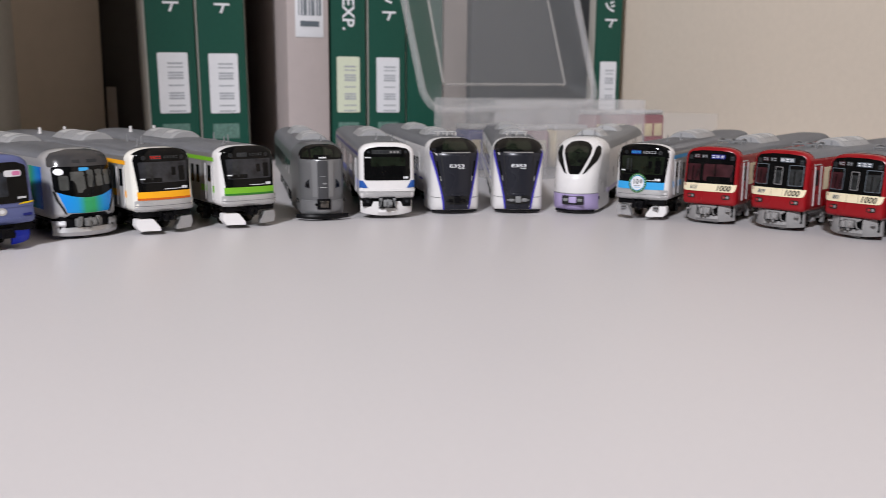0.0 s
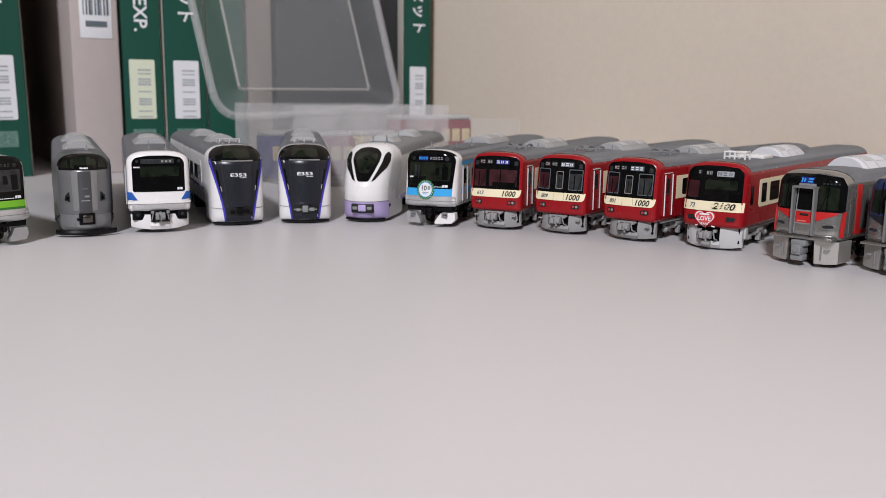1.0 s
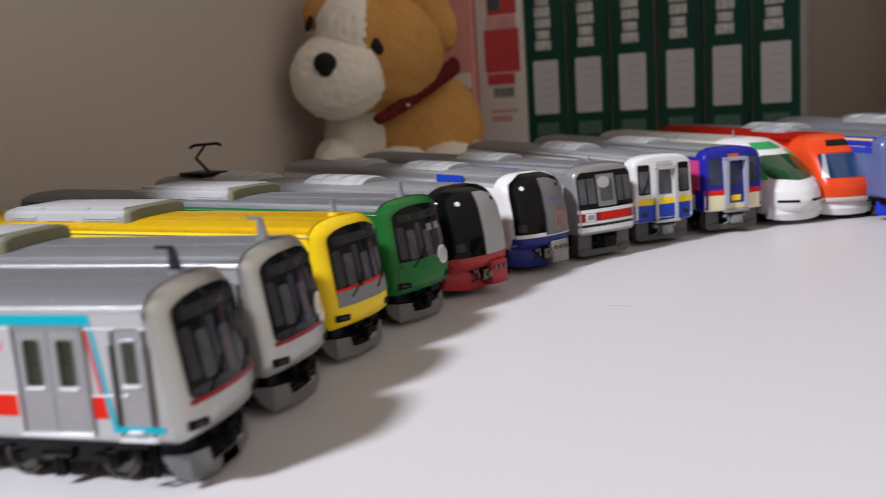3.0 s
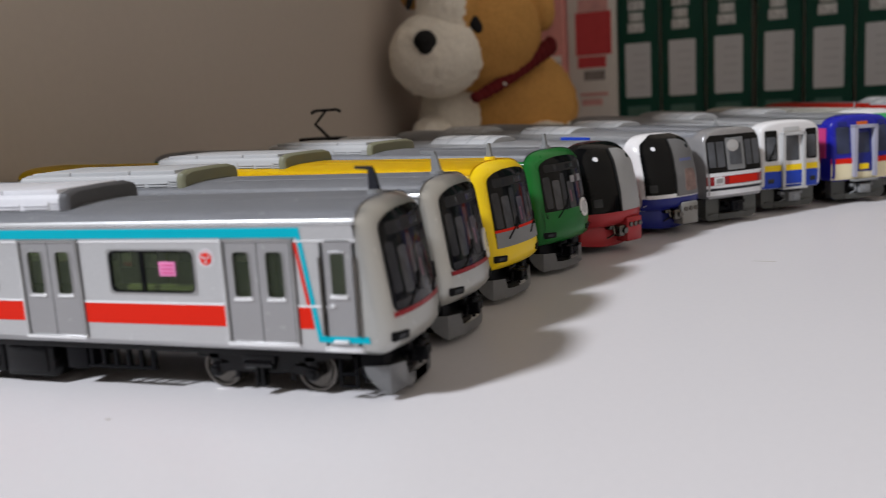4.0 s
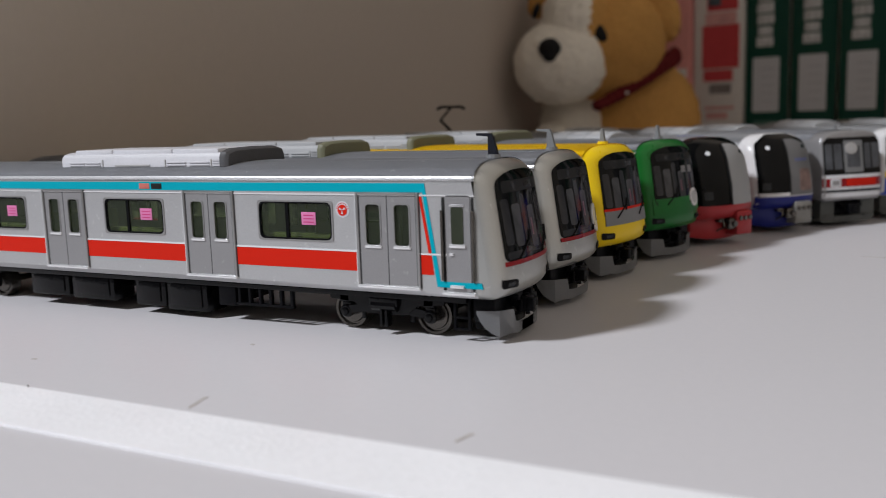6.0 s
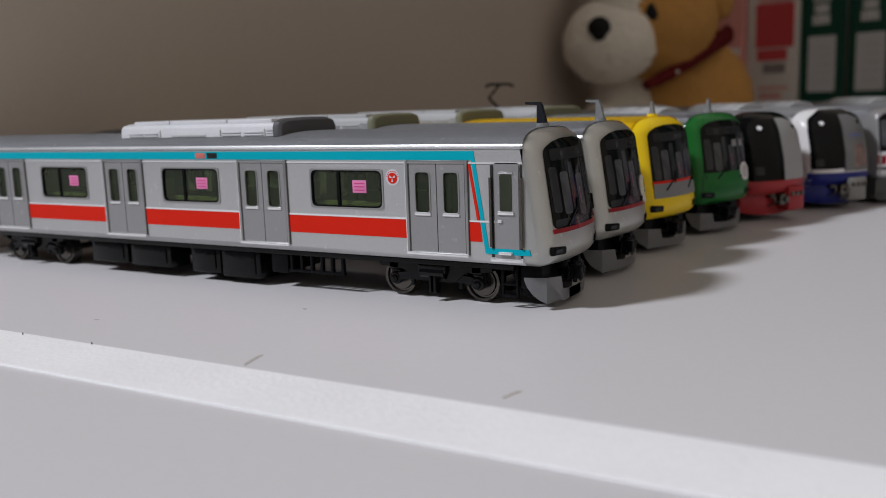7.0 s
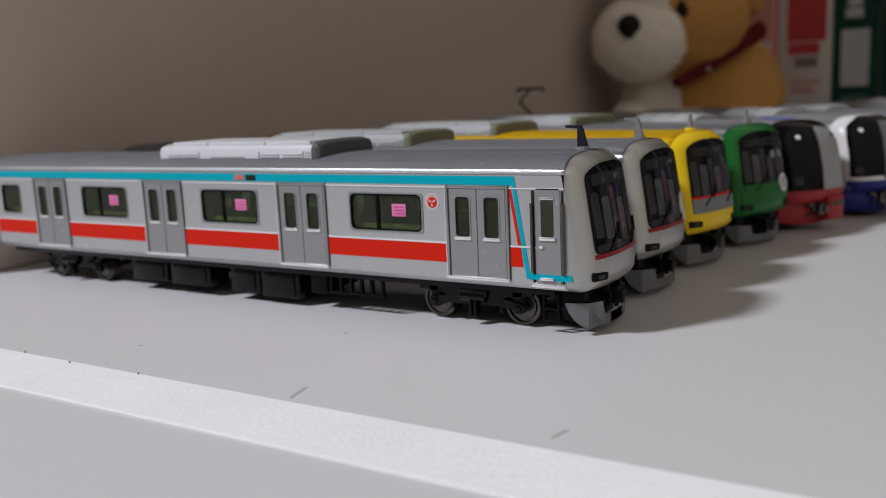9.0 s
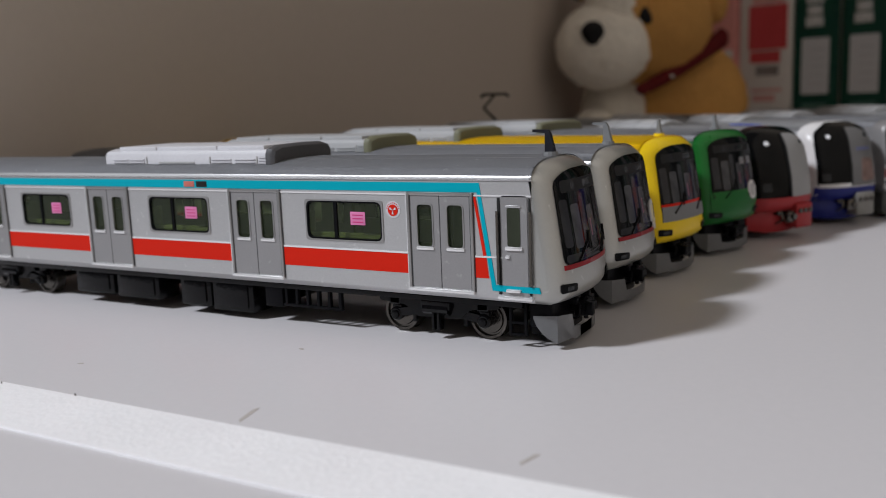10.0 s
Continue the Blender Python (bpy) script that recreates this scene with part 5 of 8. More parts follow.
c3.patch("badge_ring", [(5.4 + 1.3 * math.cos(a), 12.6 + 1.3 * math.sin(a)) for a in (math.pi * 2 * k / 20 for k in range(20))], M["grey_light"], p, eps=0.4, steps=2)
for y in (2.4, 5.2):
    c3.patch("window_card", rect(y - 0.8, y + 0.8, 18.0, 19.4), M["silver_dark"], eps=0.2, steps=2)


PLATE_GREY = mat("plate_grey_plastic", (0.24, 0.235, 0.22), 0.4, vary=0.06, grain=1800, bump=0.08, blotch=90)
DOOR_DARK = mat("dark_door_grey_paint", (0.155, 0.155, 0.158), 0.35, vary=0.05, grain=1800, bump=0.05, blotch=80)
DOOR_GREY = mat("door_grey_paint", (0.33, 0.335, 0.34), 0.4, vary=0.04, grain=1800, bump=0.05, blotch=80)


def airport_express(i, name, label, body, lower, band, picture):
    """Rounded black-faced express with a pale gangway door."""
    c = Car(name, stand(i), label, W=18.4, z0=6.2, zs=20.2, zt=24.6, slant=((0, 0.6), (9, 0.0), (14, 0.6), (20, 2.2), (23, 3.8), (26, 6.0)), bow=2.2, bowp=2.4, r=2.4, N=9.5)
    if picture:
        c.shell(body, body, M["roof_light"])
        c.patch("black_mask", [(-8.5, 9.4), (9.0, 9.4), (8.9, 19.8), (7.6, 22.4), (3.0, 24.3), (-4.0, 24.3), (-7.8, 22.2), (-8.4, 19.8)], M["glass"], eps=0.1, r=[0.3, 0.3, 1, 1, 0.6, 1, 1, 0.5], label="glossy black front mask")
    else:
        c.shell(body, M["glass"], M["roof_light"])
        tagged(c.front, "glossy black front mask")
    c.patch("gangway_door", [(-0.6, 9.4), (7.6, 9.4), (7.4, 19.4), (6.0, 21.9), (3.0, 22.9), (-0.2, 23.0)], DOOR_DARK if picture else DOOR_GREY, eps=0.22, r=[0.3, 0.3, 1.2, 1.2, 0.8, 0.5], label="pale grey gangway door")
    c.patch("door_edge", [(-1.0, 9.4), (-0.6, 9.4), (-0.2, 23.0), (-0.6, 23.0)], M["ink"], eps=0.26, steps=2)
    c.patch("lower_panel", [(-9.0, 6.4), (9.0, 6.4), (8.9, 9.4), (-8.9, 9.4)], lower, eps=0.14, r=0.3, label="coloured lower front")
    if band:
        c.patch("band", [(-9.0, 9.2), (9.0, 9.2), (8.9, 10.1), (-8.9, 10.1)], band, eps=0.2)
    if picture:
        for k in range(5):
            c.patch("print_bar", rect(1.6 + k * 0.9, 2.2 + k * 0.9, 17.6, 18.3), M["periwinkle"], eps=0.28, steps=1)
        c.patch("door_picture", [(2.2, 10.4), (6.6, 10.4), (6.2, 15.6), (2.6, 15.8)], mat("faded_picture", (0.24, 0.16, 0.14), 0.5, vary=0.5, grain=500, bump=0.0), eps=0.3, r=0.8, label="faded brown printed picture")
        c.side("blue_flash", -34, -22, 21.4, 24, M["blue"])
    for s in (-1, 1):
        c.patch("headlight", rect(s * 6.9 - 0.9, s * 6.9 + 0.9, 10.8, 12.6), M["glass_grey"], eps=0.2, r=0.3, steps=2)
        c.patch("top_light", oval(s * 5.4, 21.0, 0.55, 0.5, 12), M["lamp_glass"] if s < 0 else M["glass_grey"], eps=0.26, steps=2)
    c.skirt(1.4, 6.6, lower, x=-2.4, w=17.4, dip=0.8)
    c.coupler(-1.8, 5.0, M["steel"])
    bm = bmesh.new()
    box(bm, -3.4, 0.6, 0.4, 5.6, 2.4, 7.8, 0.3)
    j = part("jumper_box", bm, PLATE_GREY if picture else M["red_dark"], c.th)
    for k in range(3):
        part("jumper_socket", rod(bmesh.new(), (0.5, 1.4 + k * 1.6, 6.2), (1.0, 1.4 + k * 1.6, 6.2), 0.55, 10), M["steel"], j)
    c.windows([(-128 + k * 16, -116 + k * 16) for k in range(7)], 12.5, 18.0, M["glass"])
    c.cooler(-60, 24, 12.4, 2.6, M["roof_light"])
    c.cooler(-105, 24, 12.4, 2.6, M["roof_light"])
    c.running_gear()
    return c


airport_express(4, "red_model_train", "red model express car with black front mask", M["red_dark"], M["red_dark"], None, False)
airport_express(5, "white_blue_model_train", "white and blue model express car with black front mask", M["white"], M["navy"], M["white"], True)

# grey suburban car with red and white bands
def frame_skirt(c, w, z0, z1, material, x=-2.2, gap=4.2):
    """A boxy skirt under the front: two cheek plates, a lower bar and a dark well with the coupler between them."""
    h = w / 2
    for s in (-1, 1):
        cheek = part("skirt", prism(bmesh.new(), rounded([(s * gap, z1), (s * h, z1), (s * h, z0 + 1.0), (s * (h - 1.0), z0), (s * gap, z0)], 0.25, 2), x - 3.0, x, "x"), material, c.th, "dark grey skirt")
        part("skirt_step", box(bmesh.new(), x, x + 0.5, *sorted((s * (gap + 0.6), s * (h - 0.8))), z0 + 1.4, z0 + 1.9, 0.1), material, cheek)
    part("skirt_bar", box(bmesh.new(), x - 2.4, x + 0.2, -gap, gap, z0, z0 + 1.7, 0.2), material, c.th)
    part("coupler_well", box(bmesh.new(), x - 3.4, x - 1.4, -gap, gap, z0 + 1.6, z1, 0.1), M["black"], c.th)


SKIRT_DARK = mat("olive_grey_skirt_plastic", (0.085, 0.088, 0.082), 0.45, vary=0.06, grain=1800, bump=0.08, blotch=90)
PALE_PANE = mat("pale_smoky_pane", (0.075, 0.08, 0.09), 0.10, vary=0.5, grain=250, bump=0.0, blotch=120)
c = Car("grey_model_train", stand(6), "silver grey model suburban car with red band", W=18.4, z0=6.8, zs=21.4, zt=24.6, slant=((0, 0), (12, 0.0), (14, 0.2), (25, 1.8)), bow=0.6, r=0.8, N=6)
c.shell(M["silver_dark"], M["silver_dark"], M["roof"])
c.patch("dark_mask", [(-8.8, 13.4), (8.8, 13.4), (8.7, 21.6), (7.4, 22.8), (-7.4, 22.8), (-8.7, 21.6)], M["glass"], r=0.4, eps=0.07, label="black upper front")
for y0, y1 in ((-8.3, -3.5), (3.5, 8.3)):
    c.patch("windscreen", rect(y0, y1, 14.8, 21.2), PALE_PANE, r=0.4, eps=0.12, label="cab window")
    c.patch("window_post", rect(y0 + 2.0, y0 + 2.4, 14.8, 21.2), M["glass"], eps=0.15, steps=2)
c.patch("gangway_door", rect(-2.9, 2.9, 13.9, 22.0), M["grey"], r=0.3, eps=0.12)
c.patch("door_window", rect(-2.0, 2.0, 15.2, 20.6), PALE_PANE, r=0.3, eps=0.18)
for z1, z2, m1, name in ((12.5, 13.4, M["sign"], "white_line"), (10.3, 12.5, M["red"], "red_band"), (9.6, 10.3, M["sign"], "white_line"), (8.9, 9.6, M["gun"], "dark_line"), (7.7, 8.9, M["sign"], "white_line")):
    c.patch(name, rect(-9.1, 9.1, z1, z2), m1, eps=0.13)
c.patch("number_plate", rect(-7.2, -4.2, 10.4, 12.4), M["sign"], eps=0.2)
c.patch("plate_field", rect(-6.7, -4.7, 10.8, 12.0), M["silver_dark"], eps=0.24, steps=2)
c.patch("red_plate", rect(-2.6, 6.8, 10.5, 12.3), M["red_line"], eps=0.2, r=0.2, label="bright red plate")
badge = c.patch("round_badge", oval(-0.7, 20.0, 1.9, 1.5, 20), M["silver"], eps=0.3, steps=3, label="oval silver front badge")
c.patch("badge_mark", oval(-0.7, 20.0, 1.2, 0.9, 14), M["grey_light"], badge, eps=0.36, steps=2)
frame_skirt(c, 16.8, 1.0, 6.6, SKIRT_DARK)
c.coupler(-1.4, 4.6)
for s in (1, -1):
    part("grab_rail", rod(bmesh.new(), (-6.4, s * 9.5, 8.2), (-6.4, s * 9.5, 19.6), 0.2, 6), M["chrome"], c.th)
c.windows([(-128 + k * 16, -116 + k * 16) for k in range(7)], 13.5, 19.0, M["glass_grey"])
c.side("red_stripe", -132, -7, 10.2, 12.4, M["red_line"])
c.cooler(-70, 26, 12.4, 2.6, M["roof_light"])
c.aerial(-11, 3.0, 2.0)
c.running_gear()


def gangway_rails(c, y0, y1, z0, z1, material, x=1.2, r=0.55):
    bm = bmesh.new()
    for y in (y0, y1):
        prism(bm, rounded(rect(y - r, y + r, z0, z1), 0.3, 2), -1.0, x, "x")
    prism(bm, rounded(rect(y0 - r, y1 + r, z1 - max(0.5, r * 1.8), z1), 0.2, 2), -2.2, x, "x")
    part("gangway_frame", bm, material, c.th, "raised frame round the gangway door")


c = Car("white_blue_model_train", stand(7), "white model car with yellow and blue bands", W=18.4, z0=6.6, zs=21.6, zt=24.8, slant=((0, 0), (12, 0.0), (25, 0.9)), bow=0.5, r=0.9, N=6)
c.shell(M["white"], M["white"], M["roof_light"])
c.patch("blue_band", [(-9.1, 6.9), (9.1, 6.9), (9.1, 11.4), (-9.1, 11.4)], M["blue"], eps=0.1, label="blue lower band")
c.patch("yellow_band", rect(-9.15, 9.15, 11.4, 13.0), M["yellow"], eps=0.11, label="yellow band")
for y0, y1 in ((-7.9, -4.4), (4.5, 7.9)):
    p = c.patch("windscreen", rect(y0, y1, 14.2, 22.3), M["glass"], r=0.5, eps=0.12)
    c.patch("glass", rect(y0 + 0.35, y1 - 0.35, 14.6, 20.6), PALE_PANE, p, r=0.4, eps=0.15)
c.patch("gangway_door", rect(-2.9, 3.1, 7.6, 21.0), M["white"], r=0.3, eps=0.2)
c.patch("door_window", rect(-2.0, 2.1, 14.0, 21.4), PALE_PANE, r=0.4, eps=0.26)
c.patch("door_band", rect(-2.8, 3.0, 11.4, 13.0), M["yellow"], eps=0.24)
c.patch("door_band", rect(-2.8, 3.0, 7.8, 11.4), M["blue"], eps=0.24)
c.patch("number_plate", rect(-2.4, 2.4, 22.0, 23.0), M["grey_light"], r=0.2, eps=0.2, steps=2)
gangway_rails(c, -3.0, 3.2, 6.8, 21.6, M["grey_light"], 0.9, 0.4)
part("foot_plate", box(bmesh.new(), -1.0, 1.6, -3.8, 3.8, 6.4, 7.0, 0.15), M["grey_light"], c.th)
frame_skirt(c, 16.2, 1.2, 6.5, SKIRT_DARK)
c.coupler(-0.8, 4.4, M["grey"])
for s in (-1, 1):
    c.patch("tail_light", rect(s * 6.4 - 0.9, s * 6.4 + 0.9, 8.2, 9.4), M["glass_grey"], r=0.3, eps=0.16, steps=2)
c.wiper(-7.0, 14.0, 1.6, 3.4)
c.side("blue_stripe", -132, -6, 7.2, 11.0, M["blue"])
c.side("yellow_stripe", -132, -6, 11.0, 12.8, M["yellow"], eps=0.08)
c.windows([(-128 + k * 16, -118 + k * 16) for k in range(8)], 13.6, 19.6, M["glass_grey"])
c.cooler(-72, 28, 12.6, 2.8, M["roof_light"])
c.running_gear()

c = Car("blue_cream_model_train", stand(8), "deep blue model car with red and cream bands", W=18.6, z0=6.6, zs=21.4, zt=24.8, slant=((0, 0), (12, 0.0), (25, 1.2)), bow=0.6, r=0.9, N=6)
c.shell(M["navy"], mat("ultramarine_paint", (0.014, 0.016, 0.30), 0.28, vary=0.04, grain=2500, bump=0.03), M["roof_light"])
c.patch("cream_band", rect(-9.2, 9.2, 7.0, 11.4), M["cream"], eps=0.1, label="cream lower band")
c.patch("red_band", rect(-9.25, 9.25, 11.4, 12.9), M["red_line"], eps=0.11, label="red band")
BLUE_PANE = mat("blue_smoky_pane", (0.03, 0.038, 0.075), 0.1, vary=0.5, grain=250, bump=0.0, blotch=120)
for y0, y1 in ((-7.9, -4.0), (4.2, 7.9)):
    c.patch("windscreen", rect(y0, y1, 14.2, 21.6), BLUE_PANE, r=0.5, eps=0.12)
    c.patch("top_panel", rect(y0 + 0.6, y1 - 0.6, 21.9, 23.0), M["navy"], r=0.3, eps=0.12)
c.patch("gangway_door", rect(-2.6, 2.8, 9.0, 20.6), M["navy"], r=0.3, eps=0.18)
c.patch("door_window", rect(-1.8, 2.0, 14.2, 19.8), BLUE_PANE, r=0.3, eps=0.24)
c.patch("door_emblem", rect(-1.4, 1.6, 9.6, 11.2), M["yellow"], r=0.3, eps=0.24, steps=2)
c.patch("crest", rect(-1.6, 1.6, 21.9, 22.9), M["amber_dark"], r=0.2, eps=0.2)
gangway_rails(c, -3.0, 3.2, 7.6, 22.0, mat("lilac_grey_plastic", (0.34, 0.34, 0.43), 0.4, vary=0.03), 1.1, 0.5)
part("foot_plate", box(bmesh.new(), -1.0, 1.6, -3.8, 3.8, 6.4, 7.0, 0.15), M["grey"], c.th)
frame_skirt(c, 16.6, 1.2, 6.5, SKIRT_DARK)
c.coupler(-0.8, 4.4, M["grey"])
c.side("magenta_panel", -16, -3.4, 13.0, 21.4, M["magenta"], eps=0.3)
c.side("cream_stripe", -132, -6, 7.2, 11.4, M["cream"])
c.side("red_stripe", -132, -6, 11.4, 12.9, M["red_line"], eps=0.08)
c.windows([(-128 + k * 16, -118 + k * 16) for k in range(7)], 14.0, 19.6, M["glass_grey"])
c.side("roof_edge_line", -132, -6, 20.6, 21.6, M["blue"])
c.cooler(-72, 28, 12.6, 2.4, M["roof_light"])
c.running_gear()

# white express with a green canopy
c = Car("white_green_model_train", stand(9), "white streamlined model express with green windscreen band", W=19.0, z0=5.4, zs=20.6, zt=24.8, slant=((0, 3.0), (4, 1.0), (7.5, 0.0), (10.5, 0.8), (13, 3.0), (16, 7.5), (20, 15.0), (23, 22.5), (25.5, 30)), bow=6.0, bowp=2.0, r=2.6, N=38, chin=3.2)
c.shell(M["white"], M["white"], M["ivory"])
c.patch("windscreen", [(-7.2, 13.8), (0, 13.2), (7.2, 13.8), (7.4, 17.6), (5.0, 20.0), (-5.0, 20.0), (-7.4, 17.6)], mat("green_glazing", (0.012, 0.05, 0.02), 0.08, vary=0.4, grain=200, bump=0.0, coat=0.5), r=1.0, eps=0.12, label="dark green windscreen")
for s in (-1, 1):
    c.patch("green_flash", [(s * 7.4, 13.6), (s * 8.7, 13.4), (s * 8.6, 19.0), (s * 5.4, 21.4), (s * 5.0, 20.2), (s * 7.5, 17.8)], M["leaf"], eps=0.13, r=0.3)
    c.patch("slot", rect(s * 4.6 - 2.6, s * 4.6 + 2.6, 7.2, 7.8), M["black"], eps=0.14, steps=2)
c.patch("canopy_band", [(-4.6, 21.6), (4.6, 21.6), (3.6, 23.4), (-3.6, 23.4)], M["leaf"], eps=0.14, r=0.4)
c.patch("nose_mark", rect(5.6, 8.0, 10.6, 12.6), mat("grey_red_mark", (0.45, 0.28, 0.27), 0.4), eps=0.16, r=0.6)
c.skirt(1.4, 5.6, M["white"], x=-2.6, w=18.0, dip=0.8)
c.windows([(-128 + k * 14, -118 + k * 14) for k in range(6)], 13.0, 18.0, M["glass"])
c.aerial(-40, 0, 2.4)
c.running_gear()

# orange express
c = Car("orange_model_train", stand(10), "orange-red model express with raked blue windscreen", W=19.0, z0=5.4, zs=20.4, zt=25.0, slant=((0, 1.4), (6, 0.4), (10, 0.0), (12.4, 1.0), (19, 6.0), (22, 9.0), (26, 15)), bow=3.2, bowp=2.4, r=2.0, N=22)
c.shell(M["orange"], M["orange"], M["red_line"])
c.patch("windscreen", [(-8.2, 12.8), (8.2, 12.8), (7.8, 19.6), (-7.8, 19.6)], mat("blue_glazing", (0.012, 0.04, 0.11), 0.08, vary=0.4, grain=200, bump=0.0, coat=0.5), r=0.8, eps=0.12, label="dark blue raked windscreen")
for s in (-1, 1):
    c.patch("window_pillar", [(s * 7.0, 12.8), (s * 8.6, 12.8), (s * 6.6, 19.6), (s * 5.8, 19.6)], M["silver"], eps=0.2)
c.patch("white_sill", [(-9.0, 5.8), (9.0, 5.8), (9.0, 7.0), (-9.0, 7.0)], M["white"], eps=0.12)
c.patch("orange_cap", [(-6.6, 19.8), (6.6, 19.8), (5.6, 21.4), (-5.6, 21.4)], M["orange"], eps=0.14)
c.patch("roof_window", [(-4.4, 21.8), (4.4, 21.8), (3.4, 23.4), (-3.4, 23.4)], M["glass"], eps=0.14, r=0.4)
c.skirt(1.4, 5.6, M["white"], x=-2.2, w=18.0, dip=0.6)
c.windows([(-128 + k * 14, -118 + k * 14) for k in range(7)], 12.4, 18.0, M["glass"])
c.cooler(-58, 22, 11, 2.2, M["roof"])
c.running_gear()

def roof_strip(c, s, a0, a1, x0, x1, lift, material, name, parent=None):
    """A painted strip along the rounded edge of the roof, between two angles of its curve."""
    bm, cols, h = bmesh.new(), [], c.W / 2
    for k in range(6):
        a = a0 + (a1 - a0) * k / 5
        y, z = h * math.cos(a) ** 0.62 + lift, c.zs + (c.zt - c.zs) * math.sin(a) ** 0.9 + lift
        cols.append([bm.verts.new((x, s * y, z)) for x in (x0, x1)])
    for p, q in zip(cols, cols[1:]):
        bm.faces.new((p[0], p[1], q[1], q[0]))
    bmesh.ops.recalc_face_normals(bm, faces=bm.faces[:])
    bmesh.ops.solidify(bm, geom=bm.faces[:], thickness=0.2)
    return part(name, bm, material, parent or c.th)


CAB_BLUE = mat("dim_blue_cab", (0.018, 0.022, 0.03), 0.15, vary=0.8, grain=300, bump=0.0, blotch=150)
# periwinkle blue car
c = Car("blue_model_train", stand(11), "periwinkle blue model car with bright blue skirt", W=18.7, z0=6.8, zs=21.4, zt=25.0, slant=((0, 0.3), (9, 0.0), (11, 0.3), (25, 2.2)), bow=1.0, r=1.6, N=7)
c.shell(M["periwinkle"], M["periwinkle"], M["roof"])
c.patch("windscreen", [(-7.4, 12.4), (7.6, 12.4), (7.8, 22.0), (5.0, 23.0), (-5.0, 23.0), (-7.4, 22.0)], M["glass"], r=0.8, eps=0.12, label="black windscreen")
c.patch("cab_interior", rect(-6.4, 2.0, 14.2, 20.4), CAB_BLUE, r=0.6, eps=0.15)
sign = c.patch("destination_sign", rect(1.4, 6.2, 19.2, 20.9), M["sign"], r=0.8, eps=0.2, steps=2, label="white and pink sign")
c.patch("sign_field", rect(3.6, 5.9, 19.5, 20.6), M["pink"], sign, r=0.5, eps=0.24, steps=2)
for k in range(4):
    c.patch("number_bar", rect(4.4 + k * 0.6, 4.85 + k * 0.6, 13.4, 13.95), M["sign"], eps=0.2, steps=1)
c.signs(((-4.0, 2.0),), 21.4, 0.9, M["glass_grey"])
c.patch("blue_band", [(-9.2, 7.2), (9.2, 7.2), (9.2, 8.6), (-9.2, 8.6)], M["periwinkle"], eps=0.1)
c.patch("pale_band", rect(-9.0, 9.0, 11.4, 12.0), M["periwinkle"], eps=0.12)
c.patch("yellow_flash", [(4.2, 11.9), (9.0, 12.2), (9.0, 12.6), (5.6, 12.4)], M["yellow"], eps=0.15)
emblem = c.patch("emblem", oval(-0.4, 10.4, 1.3, 1.0, 20), M["silver"], eps=0.16, steps=2, label="round silver emblem")
c.patch("emblem_mark", oval(-0.4, 10.4, 0.7, 0.5, 14), M["sign"], emblem, eps=0.2, steps=2)
part("under_beam", box(bmesh.new(), -6.5, -1.8, -8.6, 8.6, 4.8, 7.0, 0.3), M["black"], c.th)
c.headlamps(6.6, 9.2, 2.6, 0.7, M["navy"])
c.skirt(1.2, 5.6, mat("bright_blue_plastic", (0.01, 0.03, 0.50), 0.35, vary=0.04), x=-1.4, w=17.6, gap=2.6, dip=0.5, label="bright blue skirt")
c.coupler(-0.6, 4.8)
c.side("blue_stripe", -132, -7, 19.6, 21.4, M["blue"])
c.side("tan_stripe", -60, -10, 21.4, 22.2, mat("tan_stripe", (0.60, 0.42, 0.20), 0.4))
ROYAL = mat("royal_blue_paint", (0.012, 0.03, 0.36), 0.32, vary=0.04, grain=2500, bump=0.03)
FLASH = mat("golden_roof_flash", (0.62, 0.42, 0.13), 0.4, vary=0.04, grain=2500, bump=0.03)
for s in (1, -1):
    flash = roof_strip(c, s, 0.02, 0.80, -95, -7.2, 0.16, ROYAL, "roof_flash")
    roof_strip(c, s, 0.40, 0.60, -95, -7.4, 0.26, FLASH, "roof_line", flash)
c.doors((-28, -58, -88, -118), 8.7, 7.6, 20.0, M["periwinkle"], M["glass"], 13, 18.6)
c.windows(((-46, -33), (-76, -63), (-106, -93)), 13.2, 19, M["glass"])
c.cooler(-86, 30, 13, 3.0)
c.running_gear()

# silver car with a blue-green lower windscreen
def fade(name, axis, near, far, stops):
    """Print that fades through the stops' colours between two places along one axis, in metres."""
    m = mat(name, (0.02, 0.2, 0.6), 0.25, vary=0.1, bump=0.0)
    nt = m.node_tree
    sep, place, ramp = nt.nodes.new("ShaderNodeSeparateXYZ"), nt.nodes.new("ShaderNodeMapRange"), nt.nodes.new("ShaderNodeValToRGB")
    tc = nt.nodes.new("ShaderNodeTexCoord")
    nt.links.new(tc.outputs["Object"], sep.inputs[0])
    nt.links.new(sep.outputs[axis], place.inputs["Value"])
    place.inputs["From Min"].default_value, place.inputs["From Max"].default_value = near, far
    nt.links.new(place.outputs[0], ramp.inputs[0])
    while len(ramp.color_ramp.elements) < len(stops):
        ramp.color_ramp.elements.new(0.5)
    for e, (at, rgb) in zip(ramp.color_ramp.elements, stops):
        e.position, e.color = at, (*rgb, 1)
    nt.links.new(ramp.outputs[0], nt.nodes["Principled BSDF"].inputs["Base Color"])
    return m


